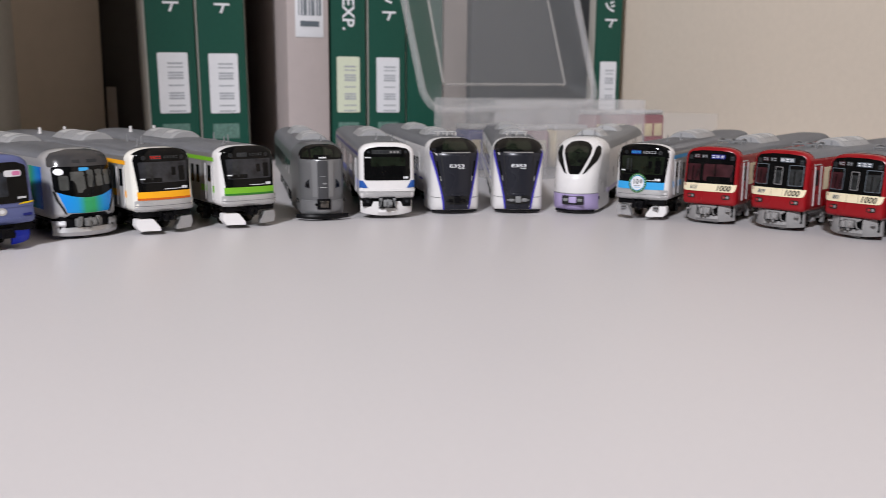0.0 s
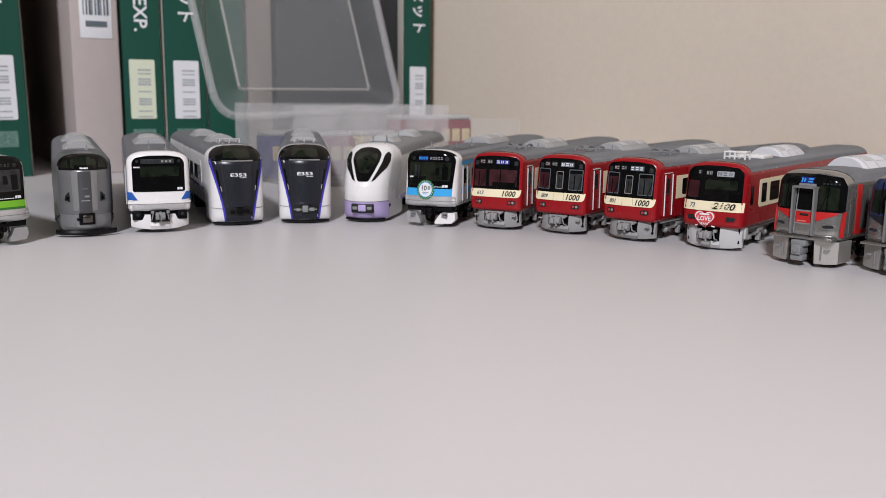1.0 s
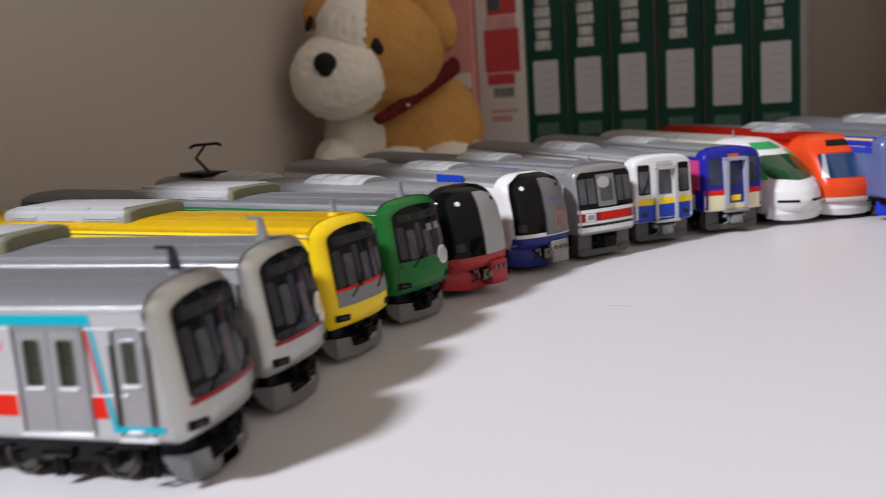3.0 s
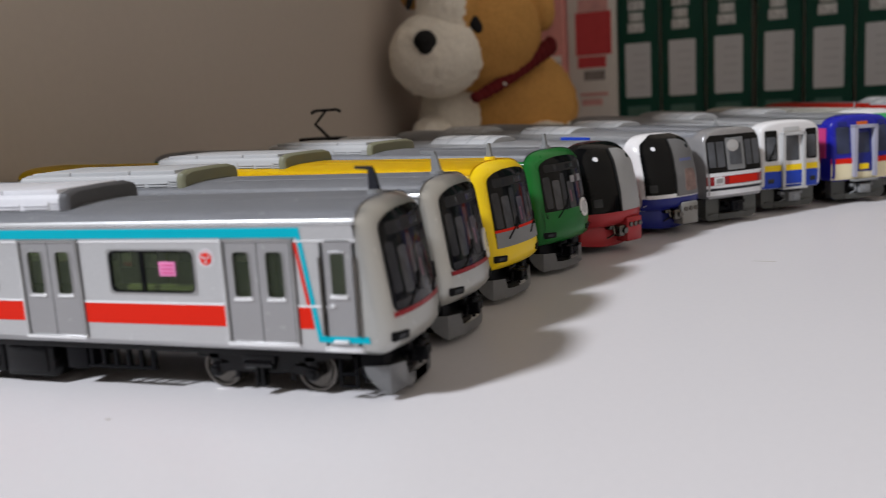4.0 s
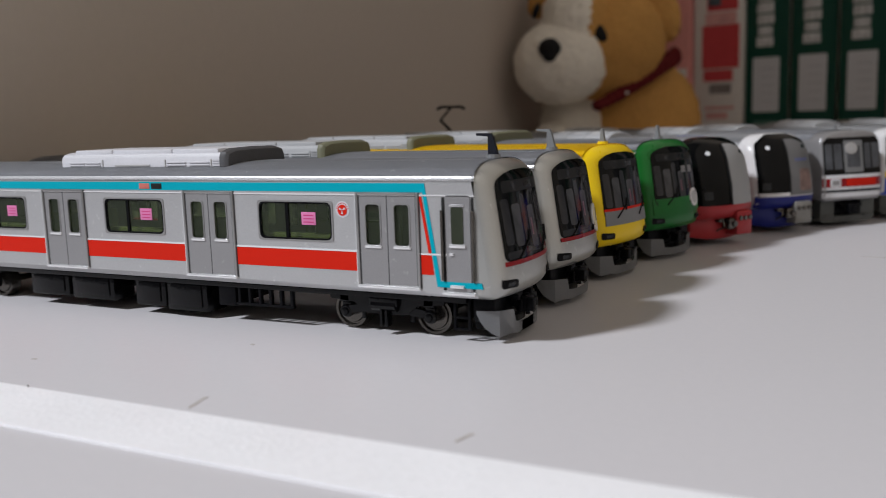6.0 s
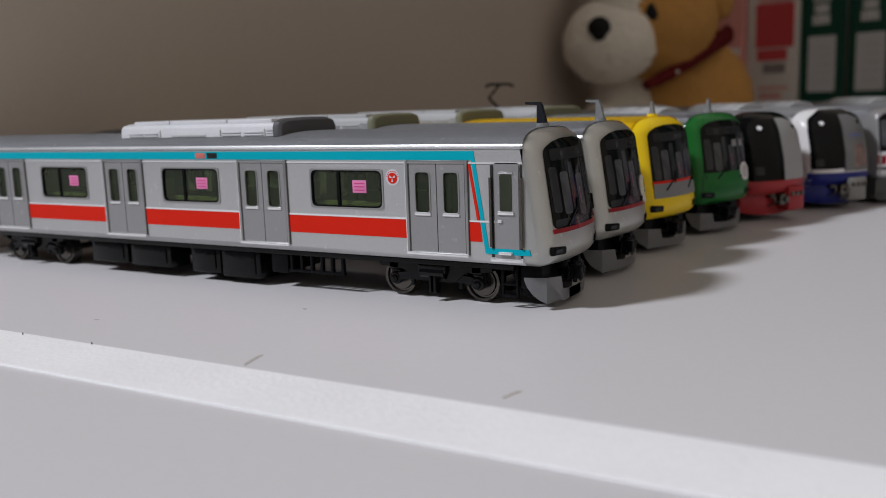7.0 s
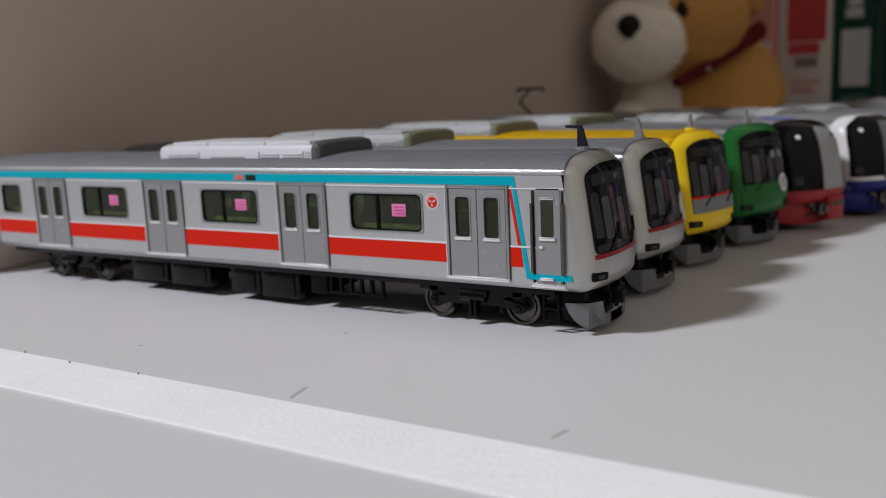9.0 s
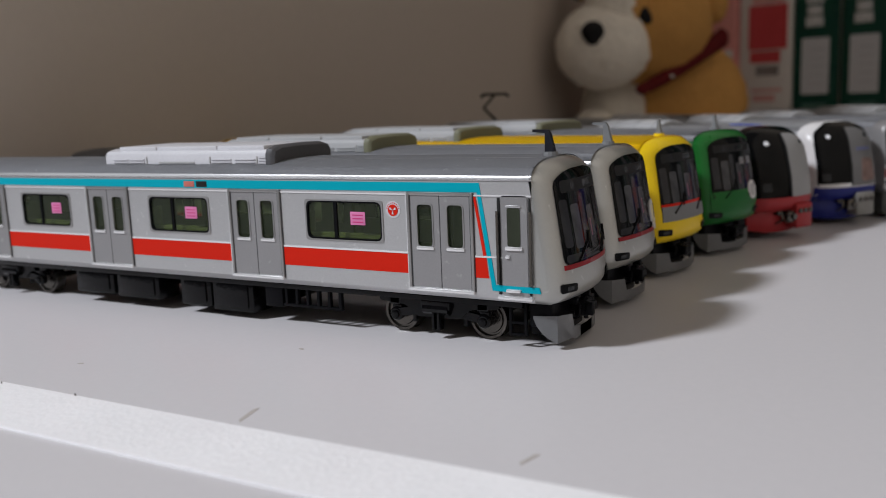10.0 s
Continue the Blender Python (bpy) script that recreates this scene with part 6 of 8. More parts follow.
SKIRT_COUPLER = mat("coupler_grey_plastic", (0.17, 0.17, 0.165), 0.45, vary=0.06, grain=1800, bump=0.08, blotch=90)
FADE = fade("blue_green_fade", "Y", -0.0076, 0.0076, ((0.0, (0.015, 0.22, 0.72)), (0.30, (0.015, 0.27, 0.60)), (0.44, (0.03, 0.32, 0.12)), (0.60, (0.03, 0.32, 0.11)), (0.78, (0.015, 0.26, 0.60)), (1.0, (0.015, 0.20, 0.70))))
FADE_SIDE = fade("blue_green_side_fade", "X", -0.022, -0.0095, ((0.0, (0.30, 0.31, 0.32)), (0.35, (0.03, 0.28, 0.12)), (0.7, (0.015, 0.22, 0.55)), (1.0, (0.012, 0.12, 0.5))))
c = Car("silver_model_train", stand(12), "silver model car with blue and green front", W=18.7, z0=5.9, zs=21.4, zt=25.2, slant=((0, 0.9), (7, 0.0), (11, 0.3), (18, 1.8), (23, 4.0), (26, 7)), bow=3.4, bowp=2.2, r=2.8, N=12)
c.shell(M["silver"], M["silver"], M["roof"])
c.patch("dark_brow", [(-8.7, 20.3), (8.7, 20.3), (8.5, 22.6), (7.2, 24.0), (3, 24.95), (-3, 24.95), (-7.2, 24.0), (-8.5, 22.6)], mat("smoky_brow", (0.045, 0.044, 0.046), 0.2, vary=0.08, grain=900, bump=0.0), r=0.6, eps=0.08, label="smoky dark brow over the windscreen")
c.patch("windscreen", [(-8.2, 13.6), (-4, 12.2), (0, 11.8), (4, 12.2), (8.2, 13.6), (8.1, 20.4), (-8.1, 20.4)], M["glass"], r=0.9, eps=0.12, label="black wrap-round windscreen")
CAB_OLIVE = mat("dim_olive_cab", (0.070, 0.072, 0.068), 0.18, vary=0.6, grain=250, bump=0.0)
for a, b, z1, z2 in ((-6.9, -4.6, 14.0, 18.0), (-4.0, -0.4, 13.2, 19.0), (0.4, 2.2, 14.6, 19.4), (2.8, 4.8, 14.8, 19.4), (5.4, 7.2, 15.0, 19.2)):
    c.patch("cab_interior", rect(a, b, z1, z2), CAB_OLIVE, r=0.5, eps=0.16)
c.patch("cab_seat", [(-4.9, 12.9), (-2.6, 12.7), (-2.9, 15.6), (-3.6, 16.8), (-4.6, 16.2)], M["glass"], r=0.5, eps=0.19)
c.patch("cab_desk", [(-1.6, 12.4), (6.2, 13.2), (5.8, 14.8), (1.0, 14.4), (-1.2, 14.0)], M["glass"], r=0.5, eps=0.19)
f = lambda y: 11.8 + 0.030 * y * y
low = [(y * 0.76, 7.6 + 0.004 * y * y) for y in (-7.6, -5.7, -3.8, -1.9, 0, 1.9, 3.8, 5.7, 7.6)]
c.patch("colour_panel", low + [(y, f(y)) for y in (7.6, 5.7, 3.8, 1.9, 0, -1.9, -3.8, -5.7, -7.6)], FADE, eps=0.14, label="front panel fading from blue to green")
c.side("side_print", -22, -9.5, 8.2, 20.2, FADE_SIDE, label="side panel fading from blue to green")
c.patch("headlight", oval(-6.6, 19.0, 1.15, 0.9, 18), M["lamp_glass"], eps=0.2, steps=2, label="bright white headlight")
c.signs(((-0.2, 2.6),), 19.6, 0.9, M["sky"])
c.signs(((2.6, 3.0), (-1.8, 2.0)), 21.8, 0.9, M["glass_grey"])
for s in (-1, 1):
    c.patch("cheek_line", [(s * 5.7, 7.4), (s * 6.2, 7.4), (s * 8.0, 11.2), (s * 8.4, 13.8), (s * 7.9, 13.6), (s * 7.5, 11.4)], M["ink"], eps=0.13)
c.wiper(1.2, 12.6, 1.0, 4.6)
c.patch("coupler_recess", [(-6.4, 6.1), (6.4, 6.1), (4.8, 7.4), (-4.8, 7.4)], M["black"], eps=0.12, r=0.3)
c.skirt(0.9, 3.4, M["silver"], x=-1.0, w=18.0, dip=0.3, label="silver skirt")
for s in (-1, 1):
    c.skirt(3.2, 5.4, M["silver"], x=-1.0, w=18.0, dip=0.0, cut=[tuple(sorted((s * 9.0, s * 6.2)))])
part("under_beam", box(bmesh.new(), -6.5, -2.8, -7.6, 7.6, 2.6, 6.6, 0.2), M["black"], c.th)
knuckle(c, -0.8, 4.9, SKIRT_COUPLER)
part("coupler_frame", box(box(bmesh.new(), -2.6, -0.6, -3.6, -2.0, 3.6, 6.0, 0.3), -2.6, -0.6, 2.0, 3.6, 3.6, 6.0, 0.3), SKIRT_COUPLER, c.th)
c.doors((-28, -58, -88, -118), 8.7, 7.6, 20.0, M["silver_dark"], M["glass"], 13, 18.6)
c.windows(((-46, -33), (-76, -63), (-106, -93)), 13.2, 19, M["glass"])
c.cooler(-80, 32, 13, 3.2)
c.running_gear()



STAINLESS = mat("dark_stainless_paint", (0.30, 0.293, 0.282), 0.24, 0.75, vary=0.03, grain=2500, bump=0.05, blotch=60)
EXPRESS_GREY = mat("satin_express_grey", (0.165, 0.168, 0.175), 0.32, 0.4, vary=0.03, grain=2500, bump=0.04, blotch=60)
EXPRESS_PALE = mat("pale_satin_grey", (0.21, 0.213, 0.22), 0.32, 0.35, vary=0.03, grain=2500, bump=0.04, blotch=60)
SKIRT_GREY = mat("skirt_grey_plastic", (0.26, 0.255, 0.255), 0.42, vary=0.04, grain=1800, bump=0.06, blotch=90)
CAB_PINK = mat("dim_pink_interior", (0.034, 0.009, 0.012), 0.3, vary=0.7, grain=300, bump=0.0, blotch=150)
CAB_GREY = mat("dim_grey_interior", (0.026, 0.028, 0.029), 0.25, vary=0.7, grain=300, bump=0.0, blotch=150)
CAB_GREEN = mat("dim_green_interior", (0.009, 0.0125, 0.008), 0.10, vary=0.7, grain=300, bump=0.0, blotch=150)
PALE_CREAM = mat("pale_cream_paint", (0.76, 0.68, 0.48), 0.32, vary=0.03, grain=2500, bump=0.03, blotch=60)
HEART_RED = mat("heart_red_print", (0.56, 0.07, 0.07), 0.4, vary=0.04, bump=0.0)
PLATE = mat("plate_metal_paint", (0.40, 0.385, 0.36), 0.34, 0.6, vary=0.04, grain=2000, bump=0.05, blotch=80)
LED = mat("dim_sign_face", (0.30, 0.31, 0.33), 0.4, vary=0.3, grain=1800, bump=0.0)


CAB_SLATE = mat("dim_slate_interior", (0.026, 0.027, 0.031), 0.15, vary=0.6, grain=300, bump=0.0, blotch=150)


def blind(c, y, w, z, h, strokes, seed, back=None, ink=None):
    """A roller blind: a dark panel with pale strokes that cannot be read."""
    rnd = random.Random(seed)
    p = c.patch("sign_panel", rect(y - w / 2, y + w / 2, z - h / 2, z + h / 2), back or M["ink"], eps=0.15, steps=2, r=0.12)
    step = w / strokes
    for k in range(strokes):
        a = y - w / 2 + step * (k + 0.16)
        b = a + step * rnd.uniform(0.5, 0.68)
        if rnd.random() < 0.5:
            spans = ((a, b, z - h * 0.32, z - h * 0.12), (a, b, z + h * 0.1, z + h * 0.32))
        else:
            spans = ((a, a + (b - a) * 0.36, z - h * 0.32, z + h * 0.32), (b - (b - a) * 0.34, b, z - h * 0.3, z + h * 0.3))
        for e, f, g, i in spans:
            c.patch("sign_bar", rect(e, f, g, i), ink or LED, p, eps=0.19, steps=1)


def framed_pane(c, a, b, z0, z1, fill, rim, shape=None):
    """A pane with a thin moulded rim, a dim cab behind it."""
    p = c.patch("windscreen", shape or rect(a, b, z0, z1), rim, r=0.35, eps=0.14)
    c.patch("glass", rect(a + 0.22, b - 0.22, z0 + 0.22, z1 - 0.22), M["glass"], p, r=0.3, eps=0.18)
    if fill:
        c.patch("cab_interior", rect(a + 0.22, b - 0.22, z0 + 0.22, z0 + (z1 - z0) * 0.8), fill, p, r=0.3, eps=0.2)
        c.patch("cab_post", rect(a + (b - a) * 0.38, a + (b - a) * 0.46, z0 + 0.3, z0 + (z1 - z0) * 0.7), M["glass"], p, eps=0.23, steps=2)
    return p


WHITE_POSTS = ((-100, -4.0, 2.4), (-85.5, 0.4, 3.2))  # x, y, height


def e233(i, name, label, cheek, band, band2, badge=False, stripe=None, logo_x=6.6):
    """Commuter car with a black mask between pale cheeks."""
    c = Car(name, stand(i), label, W=19.3, z0=7.0, zs=21.6, zt=25.2, slant=((0, 0.4), (9, 0.0), (10.6, 0.2), (25, 2.0)), bow=1.8, bowp=2.6, r=1.5, N=8)
    c.shell(M["side_steel"], cheek, M["roof"])
    top = [(y * 0.99, c.zc + (z - c.zc) * 0.99) for y, z in c.nose if z > 23.2]
    c.patch("black_brow", top, M["glass"], eps=0.085, label="black brow over the mask")
    c.patch("black_mask", [(-8.2, 12.6), (8.2, 12.6), (8.95, 22.0), (8.1, 23.5), (4.5, 24.65), (0, 24.95), (-4.5, 24.65), (-8.1, 23.5), (-8.95, 22.0)], M["glass"], r=[0.1, 0.1, 0.5, 0.5, 0.5, 0.5, 0.5, 0.5, 0.5], eps=0.1, label="black front mask")
    p = c.patch("windscreen", [(-7.3, 15.2), (7.3, 15.2), (7.7, 21.2), (-7.7, 21.2)], CAB_GREEN if badge else CAB_SLATE, eps=0.14, r=0.4)
    for a, b, z1, z2 in ((-6.6, -1.0, 15.4, 16.6), (2.2, 3.6, 17.2, 19.6), (4.6, 6.6, 15.6, 19.8)):
        c.patch("cab_patch", rect(a, b, z1, z2), M["glass"], p, eps=0.17, r=0.3)
    c.patch("cab_post", rect(-5.6, -4.8, 16.6, 20.4), CAB_GREY, p, eps=0.18, r=0.2)
    c.patch("cab_post", rect(-4.2, -3.7, 16.0, 20.4), CAB_GREY, p, eps=0.18, r=0.1)
    c.patch("colour_band", rect(-8.6, 8.2, 10.9 if band2 is not band else 10.3, 12.7), band, eps=0.12, label="coloured front band")
    if band2 is not band:
        c.patch("colour_line", rect(-8.6, 8.2, 10.3, 10.9), band2, eps=0.12)
    c.patch("grey_sill", rect(-9.3, 9.3, 7.4, 10.2), M["silver"], eps=0.14, r=0.4)
    c.patch("sill_step", rect(-9.2, 9.2, 7.2, 8.0), M["silver"], eps=0.34, r=0.3)
    c.patch("sill_seam", rect(-9.2, 9.2, 8.6, 8.75), M["grey"], eps=0.2)
    blind(c, -2.4, 3.4, 22.5, 1.3, 4, i, M["navy"] if badge else M["glass_grey"], M["sky"] if badge else M["red_line"] if band is M["amber"] else CAB_GREY)
    blind(c, 2.4, 4.8, 22.5, 1.3, 5, i + 7, M["glass"], LED if badge else CAB_GREY)
    for s in (-1, 1):
        q = c.patch("tail_light", oval(s * 6.1, 22.4, 0.7, 0.7, 14), M["ink"], eps=0.16, steps=2)
        c.patch("lens", oval(s * 6.1, 22.4, 0.4, 0.4, 12), M["glass_grey"], q, eps=0.22, steps=2)
    e = c.patch("emblem", rect(logo_x - 1.3, logo_x - 0.75, 13.2, 13.95), M["sign"], eps=0.18, steps=1)
    c.patch("emblem_bar", rect(logo_x - 0.6, logo_x + 0.5, 13.2, 13.95), M["sign"], e, eps=0.18, steps=1)
    for k in range(9):
        c.patch("print_bar", rect(-0.6 + k * 0.62, -0.6 + k * 0.62 + (0.5 if k % 3 else 0.4), 13.2, 13.42), M["sign"], e, eps=0.18, steps=1)
    c.patch("number_bar", rect(-7.4, -6.0, 16.2, 16.55), M["sign"], eps=0.2, steps=1)
    if badge:
        y0, z0 = -1.0, 12.3
        p = c.patch("round_badge", [(y0 + (3.1 + 0.14 * (k % 2)) * math.cos(a), z0 + (3.1 + 0.14 * (k % 2)) * math.sin(a)) for k, a in ((k, math.pi * 2 * k / 32) for k in range(32))], M["green"], eps=0.4, steps=3, label="round green-rimmed badge")
        c.patch("badge_rim", oval(y0, z0, 2.5, 2.5, 28), M["sky"], p, eps=0.44, steps=2)
        c.patch("badge_disc", oval(y0, z0, 2.3, 2.3, 28), M["sign"], p, eps=0.48, steps=2)
        for k in range(22):
            a = math.pi * 2 * k / 22
            c.patch("rim_bar", oval(y0 + 2.8 * math.cos(a), z0 + 2.8 * math.sin(a), 0.14, 0.17, 6), M["sign"], p, eps=0.46, steps=1)
        letters("badge_number", "10", 2.3, M["ink"], c.th, c.face(y0 - 0.6, z0 + 0.4, 0.62), "", 0, 0.03)
        c.patch("badge_mark", oval(y0 + 1.3, z0 + 0.6, 0.55, 0.75, 12), M["silver_dark"], p, eps=0.52, steps=2)
        c.patch("badge_bar", rect(y0 - 1.2, y0 + 1.2, z0 - 1.0, z0 - 0.8), PRINT_GREY, p, eps=0.52, steps=1)
        c.patch("badge_bar", rect(y0 - 0.9, y0 + 0.9, z0 - 1.5, z0 - 1.3), M["sky"], p, eps=0.52, steps=1)
    # plough plates: white on one side, grey on the other
    left, right = (M["white"], M["silver"]) if not badge else (M["silver"], M["white"])
    for s, m1 in ((-1, left), (1, right)):
        bm = bmesh.new()
        prism(bm, rounded([(s * 4.6, 4.8), (s * 8.9, 4.8), (s * 9.2, 2.8), (s * 8.2, 1.3), (s * 2.6, 1.3), (s * 2.8, 2.4)], 0.3, 3), -2.4, 0.2, "x")
        for v in bm.verts:
            v.co.x -= 0.035 * v.co.y ** 2 + (5.6 - v.co.z) * -0.12
        q = part("plough_plate", bm, m1, c.th, "angular plough plate")
        bm = bmesh.new()
        for k in range(2 if badge else 0):
            box(bm, -1.4, 0.12, *sorted((s * 4.9, s * 6.8)), 3.7 + k * 0.8, 3.95 + k * 0.8)
        if badge:
            part("slot", bm, M["grey"], q)
        else:
            bm.free()
    part("under_beam", box(bmesh.new(), -6.5, -1.6, -8.4, 8.4, 5.2, 7.2, 0.3), M["black"], c.th)
    knuckle(c, -0.6, 5.2, M["black"])
    st = stripe or band
    c.side("waist_stripe", -132, -7, 10.8, 12.8, st)
    c.side("eaves_stripe", -132, -7, 20.3, 21.5, st)
    c.doors((-26, -58, -90, -122), 8.7, 7.6, 20.0, M["silver_dark"], M["glass"], 13, 18.6)
    c.windows(((-45, -31), (-77, -63), (-109, -95)), 13.2, 19, M["glass"])
    for s in (1, -1):
        y = s * c.W / 2
        d = part("cab_door", prism(bmesh.new(), rounded(rect(-12.4, -8.4, 7.6, 20.2), 0.3, 2), y - s * 0.1, y + s * 0.12, "y"), M["silver"], c.th)
        part("door_pane", prism(bmesh.new(), rounded(rect(-11.6, -9.2, 14.0, 19.0), 0.3, 2), y, y + s * 0.2, "y"), M["glass"], d)
        for x in (-12.9, -7.8):
            part("grab_rail", rod(bmesh.new(), (x, y + s * 0.35, 8.4), (x, y + s * 0.35, 19.6), 0.2, 6), M["chrome"], d)
    c.cooler(-82, 30, 13.6, 3.4)
    for x, y in ((-12, -3.5), (-22, 2.5), (-36, 3.6)):
        c.aerial(x, y, 2.6)
    if not badge:
        for x, y, h in WHITE_POSTS:
            c.aerial(x, y, h, M["white"], 0.55)
    c.running_gear()
    return c


e233(13, "silver_orange_model_train", "silver model car with ivory cheeks and orange band", M["ivory"], M["amber"], M["amber_dark"])
e233(14, "silver_green_model_train", "silver model car with white cheeks and yellow-green band", M["white"], M["lime"], M["green_deep"])

# grey express with a dark centre door under a low canopy
c = Car("grey_model_train", stand(15), "plain grey model express with dark centre door", W=18.8, z0=6.4, zs=19.6, zt=24.6, slant=((0, 0.7), (5, 0.1), (8, 0.0), (19.6, 1.6), (20.4, 2.2), (24, 5.2), (26, 8.4)), bow=4.2, bowp=2.0, r=1.6, N=22, chin=2.0, taper=0.24)
c.shell(EXPRESS_GREY, EXPRESS_GREY, M["roof"])
top = [(y * 0.99, c.zc + (z - c.zc) * 0.99) for y, z in c.nose if z > 20.4]
c.patch("canopy", top, M["glass"], eps=0.085, label="black wrap-round canopy")
c.patch("windscreen", [(-8.9, 19.9), (8.9, 19.9), (8.4, 21.6), (6.0, 23.4), (2.5, 24.0), (-2.5, 24.0), (-6.0, 23.4), (-8.4, 21.6)], M["glass"], r=0.4, eps=0.12, label="low black wrap-round windscreen")
for s in (-1, 1):
    c.patch("side_glass", [(s * 5.4, 20.4), (s * 8.2, 20.5), (s * 7.4, 21.8), (s * 5.6, 22.9)], CAB_GREEN, eps=0.17, r=0.3)
    # lighter body grey paints the light that the facets beside the door catch
    c.patch("lit_facet", [(s * 2.5, 8.0), (s * 4.6, 8.0), (s * 4.9, 19.6), (s * 2.5, 19.6)], EXPRESS_PALE, eps=0.12, r=0.1)
    c.patch("headlight", [(s * 5.7, 10.6), (s * 7.6, 11.0), (s * 7.3, 12.4), (s * 5.9, 13.6)], M["glass_grey"], eps=0.16, r=0.2, steps=2)
    c.patch("headlight_lens", [(s * 6.0, 11.0), (s * 7.1, 11.2), (s * 6.9, 12.0), (s * 6.1, 12.4)], M["glass"], eps=0.2, r=0.2, steps=2)
c.patch("glass", [(-4.8, 20.4), (4.8, 20.4), (4.6, 22.8), (1.8, 23.6), (-1.8, 23.6), (-4.6, 22.8)], CAB_GREEN, eps=0.17, r=0.3)
c.patch("cab_desk", rect(-3.6, 3.6, 20.4, 21.2), M["glass"], eps=0.2, r=0.2)
c.patch("centre_door", rect(-2.3, 2.3, 7.2, 19.5), mat("charcoal_door_paint", (0.048, 0.049, 0.053), 0.4, vary=0.06, grain=1800, bump=0.05, blotch=80), r=0.1, eps=0.15, label="charcoal centre door")
c.patch("door_seam", rect(-1.6, 1.6, 10.9, 11.05), M["grey_light"], eps=0.2, steps=1)
c.patch("door_seam", rect(-1.2, 1.2, 14.4, 14.55), M["grey"], eps=0.2, steps=1)
c.patch("door_catch", rect(-0.2, 1.6, 12.0, 12.5), M["grey"], r=0.2, eps=0.2, steps=2)
for k in range(6):
    c.patch("number_bar", rect(-1.4 + k * 0.52, -1.4 + k * 0.52 + 0.4, 20.15, 20.55), M["sign"], eps=0.24, steps=1)
c.patch("lower_panel", [(-9.0, 2.4), (9.0, 2.4), (9.1, 6.6), (-9.1, 6.6)], EXPRESS_PALE, r=0.2, eps=0.14, label="pale grey chin panel")
c.patch("panel_seam", rect(-4.4, -4.25, 2.6, 6.4), M["grey"], eps=0.2, steps=1)
c.patch("panel_seam", rect(4.6, 4.75, 2.6, 6.4), M["grey"], eps=0.2, steps=1)
c.patch("panel_seam", rect(-9.0, 9.0, 6.6, 6.75), M["grey"], eps=0.18, steps=1)
part("coupler_well", box(bmesh.new(), -3.5, 0.25, -2.2, 2.6, 3.9, 7.4, 0.2), M["black"], c.th)
part("coupler_cover", box(bmesh.new(), -1.0, 0.7, -1.1, 1.9, 4.5, 6.8, 0.4), M["steel"], c.th)
part("hook", box(bmesh.new(), -1.0, 0.9, -2.9, -1.7, 5.2, 5.9, 0.2), M["black"], c.th)
c.skirt(0.7, 2.2, M["black"], x=-0.2, w=18.4, dip=0.1, name="plough")
c.windows([(-128 + k * 15, -117 + k * 15) for k in range(7)], 12.6, 17.6, M["glass"])
c.cooler(-52, 20, 12.4, 3.4)
c.cooler(-100, 20, 12.4, 3.4)
c.aerial(-24, 2, 1.8)
c.running_gear()

# white suburban car with blue corners
c = Car("white_blue_model_train", stand(16), "white-faced model car with blue corner flashes", W=19.4, z0=7.0, zs=21.6, zt=25.2, slant=((0, 0.3), (9, 0.0), (12, 0.2), (25, 1.6)), bow=1.0, r=1.5, N=7)
c.shell(M["side_steel"], M["white"], M["roof"])
c.patch("windscreen", [(-8.1, 13.0), (8.1, 13.0), (8.1, 22.0), (7.0, 23.3), (3, 23.9), (-3, 23.9), (-7.0, 23.3), (-8.1, 22.0)], M["glass"], r=0.7, eps=0.1, label="black windscreen")
p = c.patch("destination_panel", rect(-5.4, 5.0, 21.5, 22.9), CAB_GREY, r=0.2, eps=0.16)
for k in range(7):
    c.patch("sign_bar", rect(-3.8 + k * 1.2, -3.1 + k * 1.2, 21.85, 22.5), M["glass_grey"] if k < 4 else M["silver_dark"], p, eps=0.2, steps=1)
for s in (-1, 1):
    c.patch("tail_light", oval(s * 6.5, 22.2, 0.5, 0.5, 12), M["glass_grey"], eps=0.18, steps=2)
c.patch("cab_interior", rect(-5.6, 6.4, 17.4, 20.6), CAB_GREEN, r=0.5, eps=0.14)
c.patch("cab_desk", rect(-3.0, 6.4, 16.0, 17.6), M["glass"], r=0.3, eps=0.18)
e = c.patch("emblem", rect(5.7, 6.2, 13.5, 14.2), M["sign"], eps=0.18, steps=1)
c.patch("emblem_bar", rect(6.35, 7.3, 13.5, 14.2), M["sign"], e, eps=0.18, steps=1)
for k in range(4):
    c.patch("number_bar", rect(-7.6 + k * 0.5, -7.22 + k * 0.5, 20.2, 20.6), M["sign"], eps=0.18, steps=1)
for s in (-1, 1):
    c.patch("blue_corner", [(s * 9.6, 10.5), (s * 9.6, 12.9), (s * 8.4, 12.9), (s * 6.8, 10.5)], mat("corner_blue_paint", (0.02, 0.09, 0.34), 0.3, vary=0.04), eps=0.14, label="blue corner flash")
c.patch("sill_step", rect(-9.5, 9.5, 9.4, 10.2), M["white"], r=0.3, eps=0.35)
c.patch("grey_sill", rect(-9.4, 9.4, 7.3, 9.3), M["silver"], r=0.3, eps=0.12)
for a, b, z1 in ((-9.1, -3.0, 5.9), (3.0, 9.1, 5.9)):
    c.skirt(1.2, z1, M["white"], x=-1.2, w=18.6, dip=0.9, cut=[(a, b)])
c.skirt(1.2, 3.6, M["white"], x=-1.2, w=18.6, dip=0.2, cut=[(-3.1, 3.1)])
part("under_beam", box(bmesh.new(), -6.5, -1.8, -8.6, 8.6, 4.2, 7.2, 0.2), M["black"], c.th)
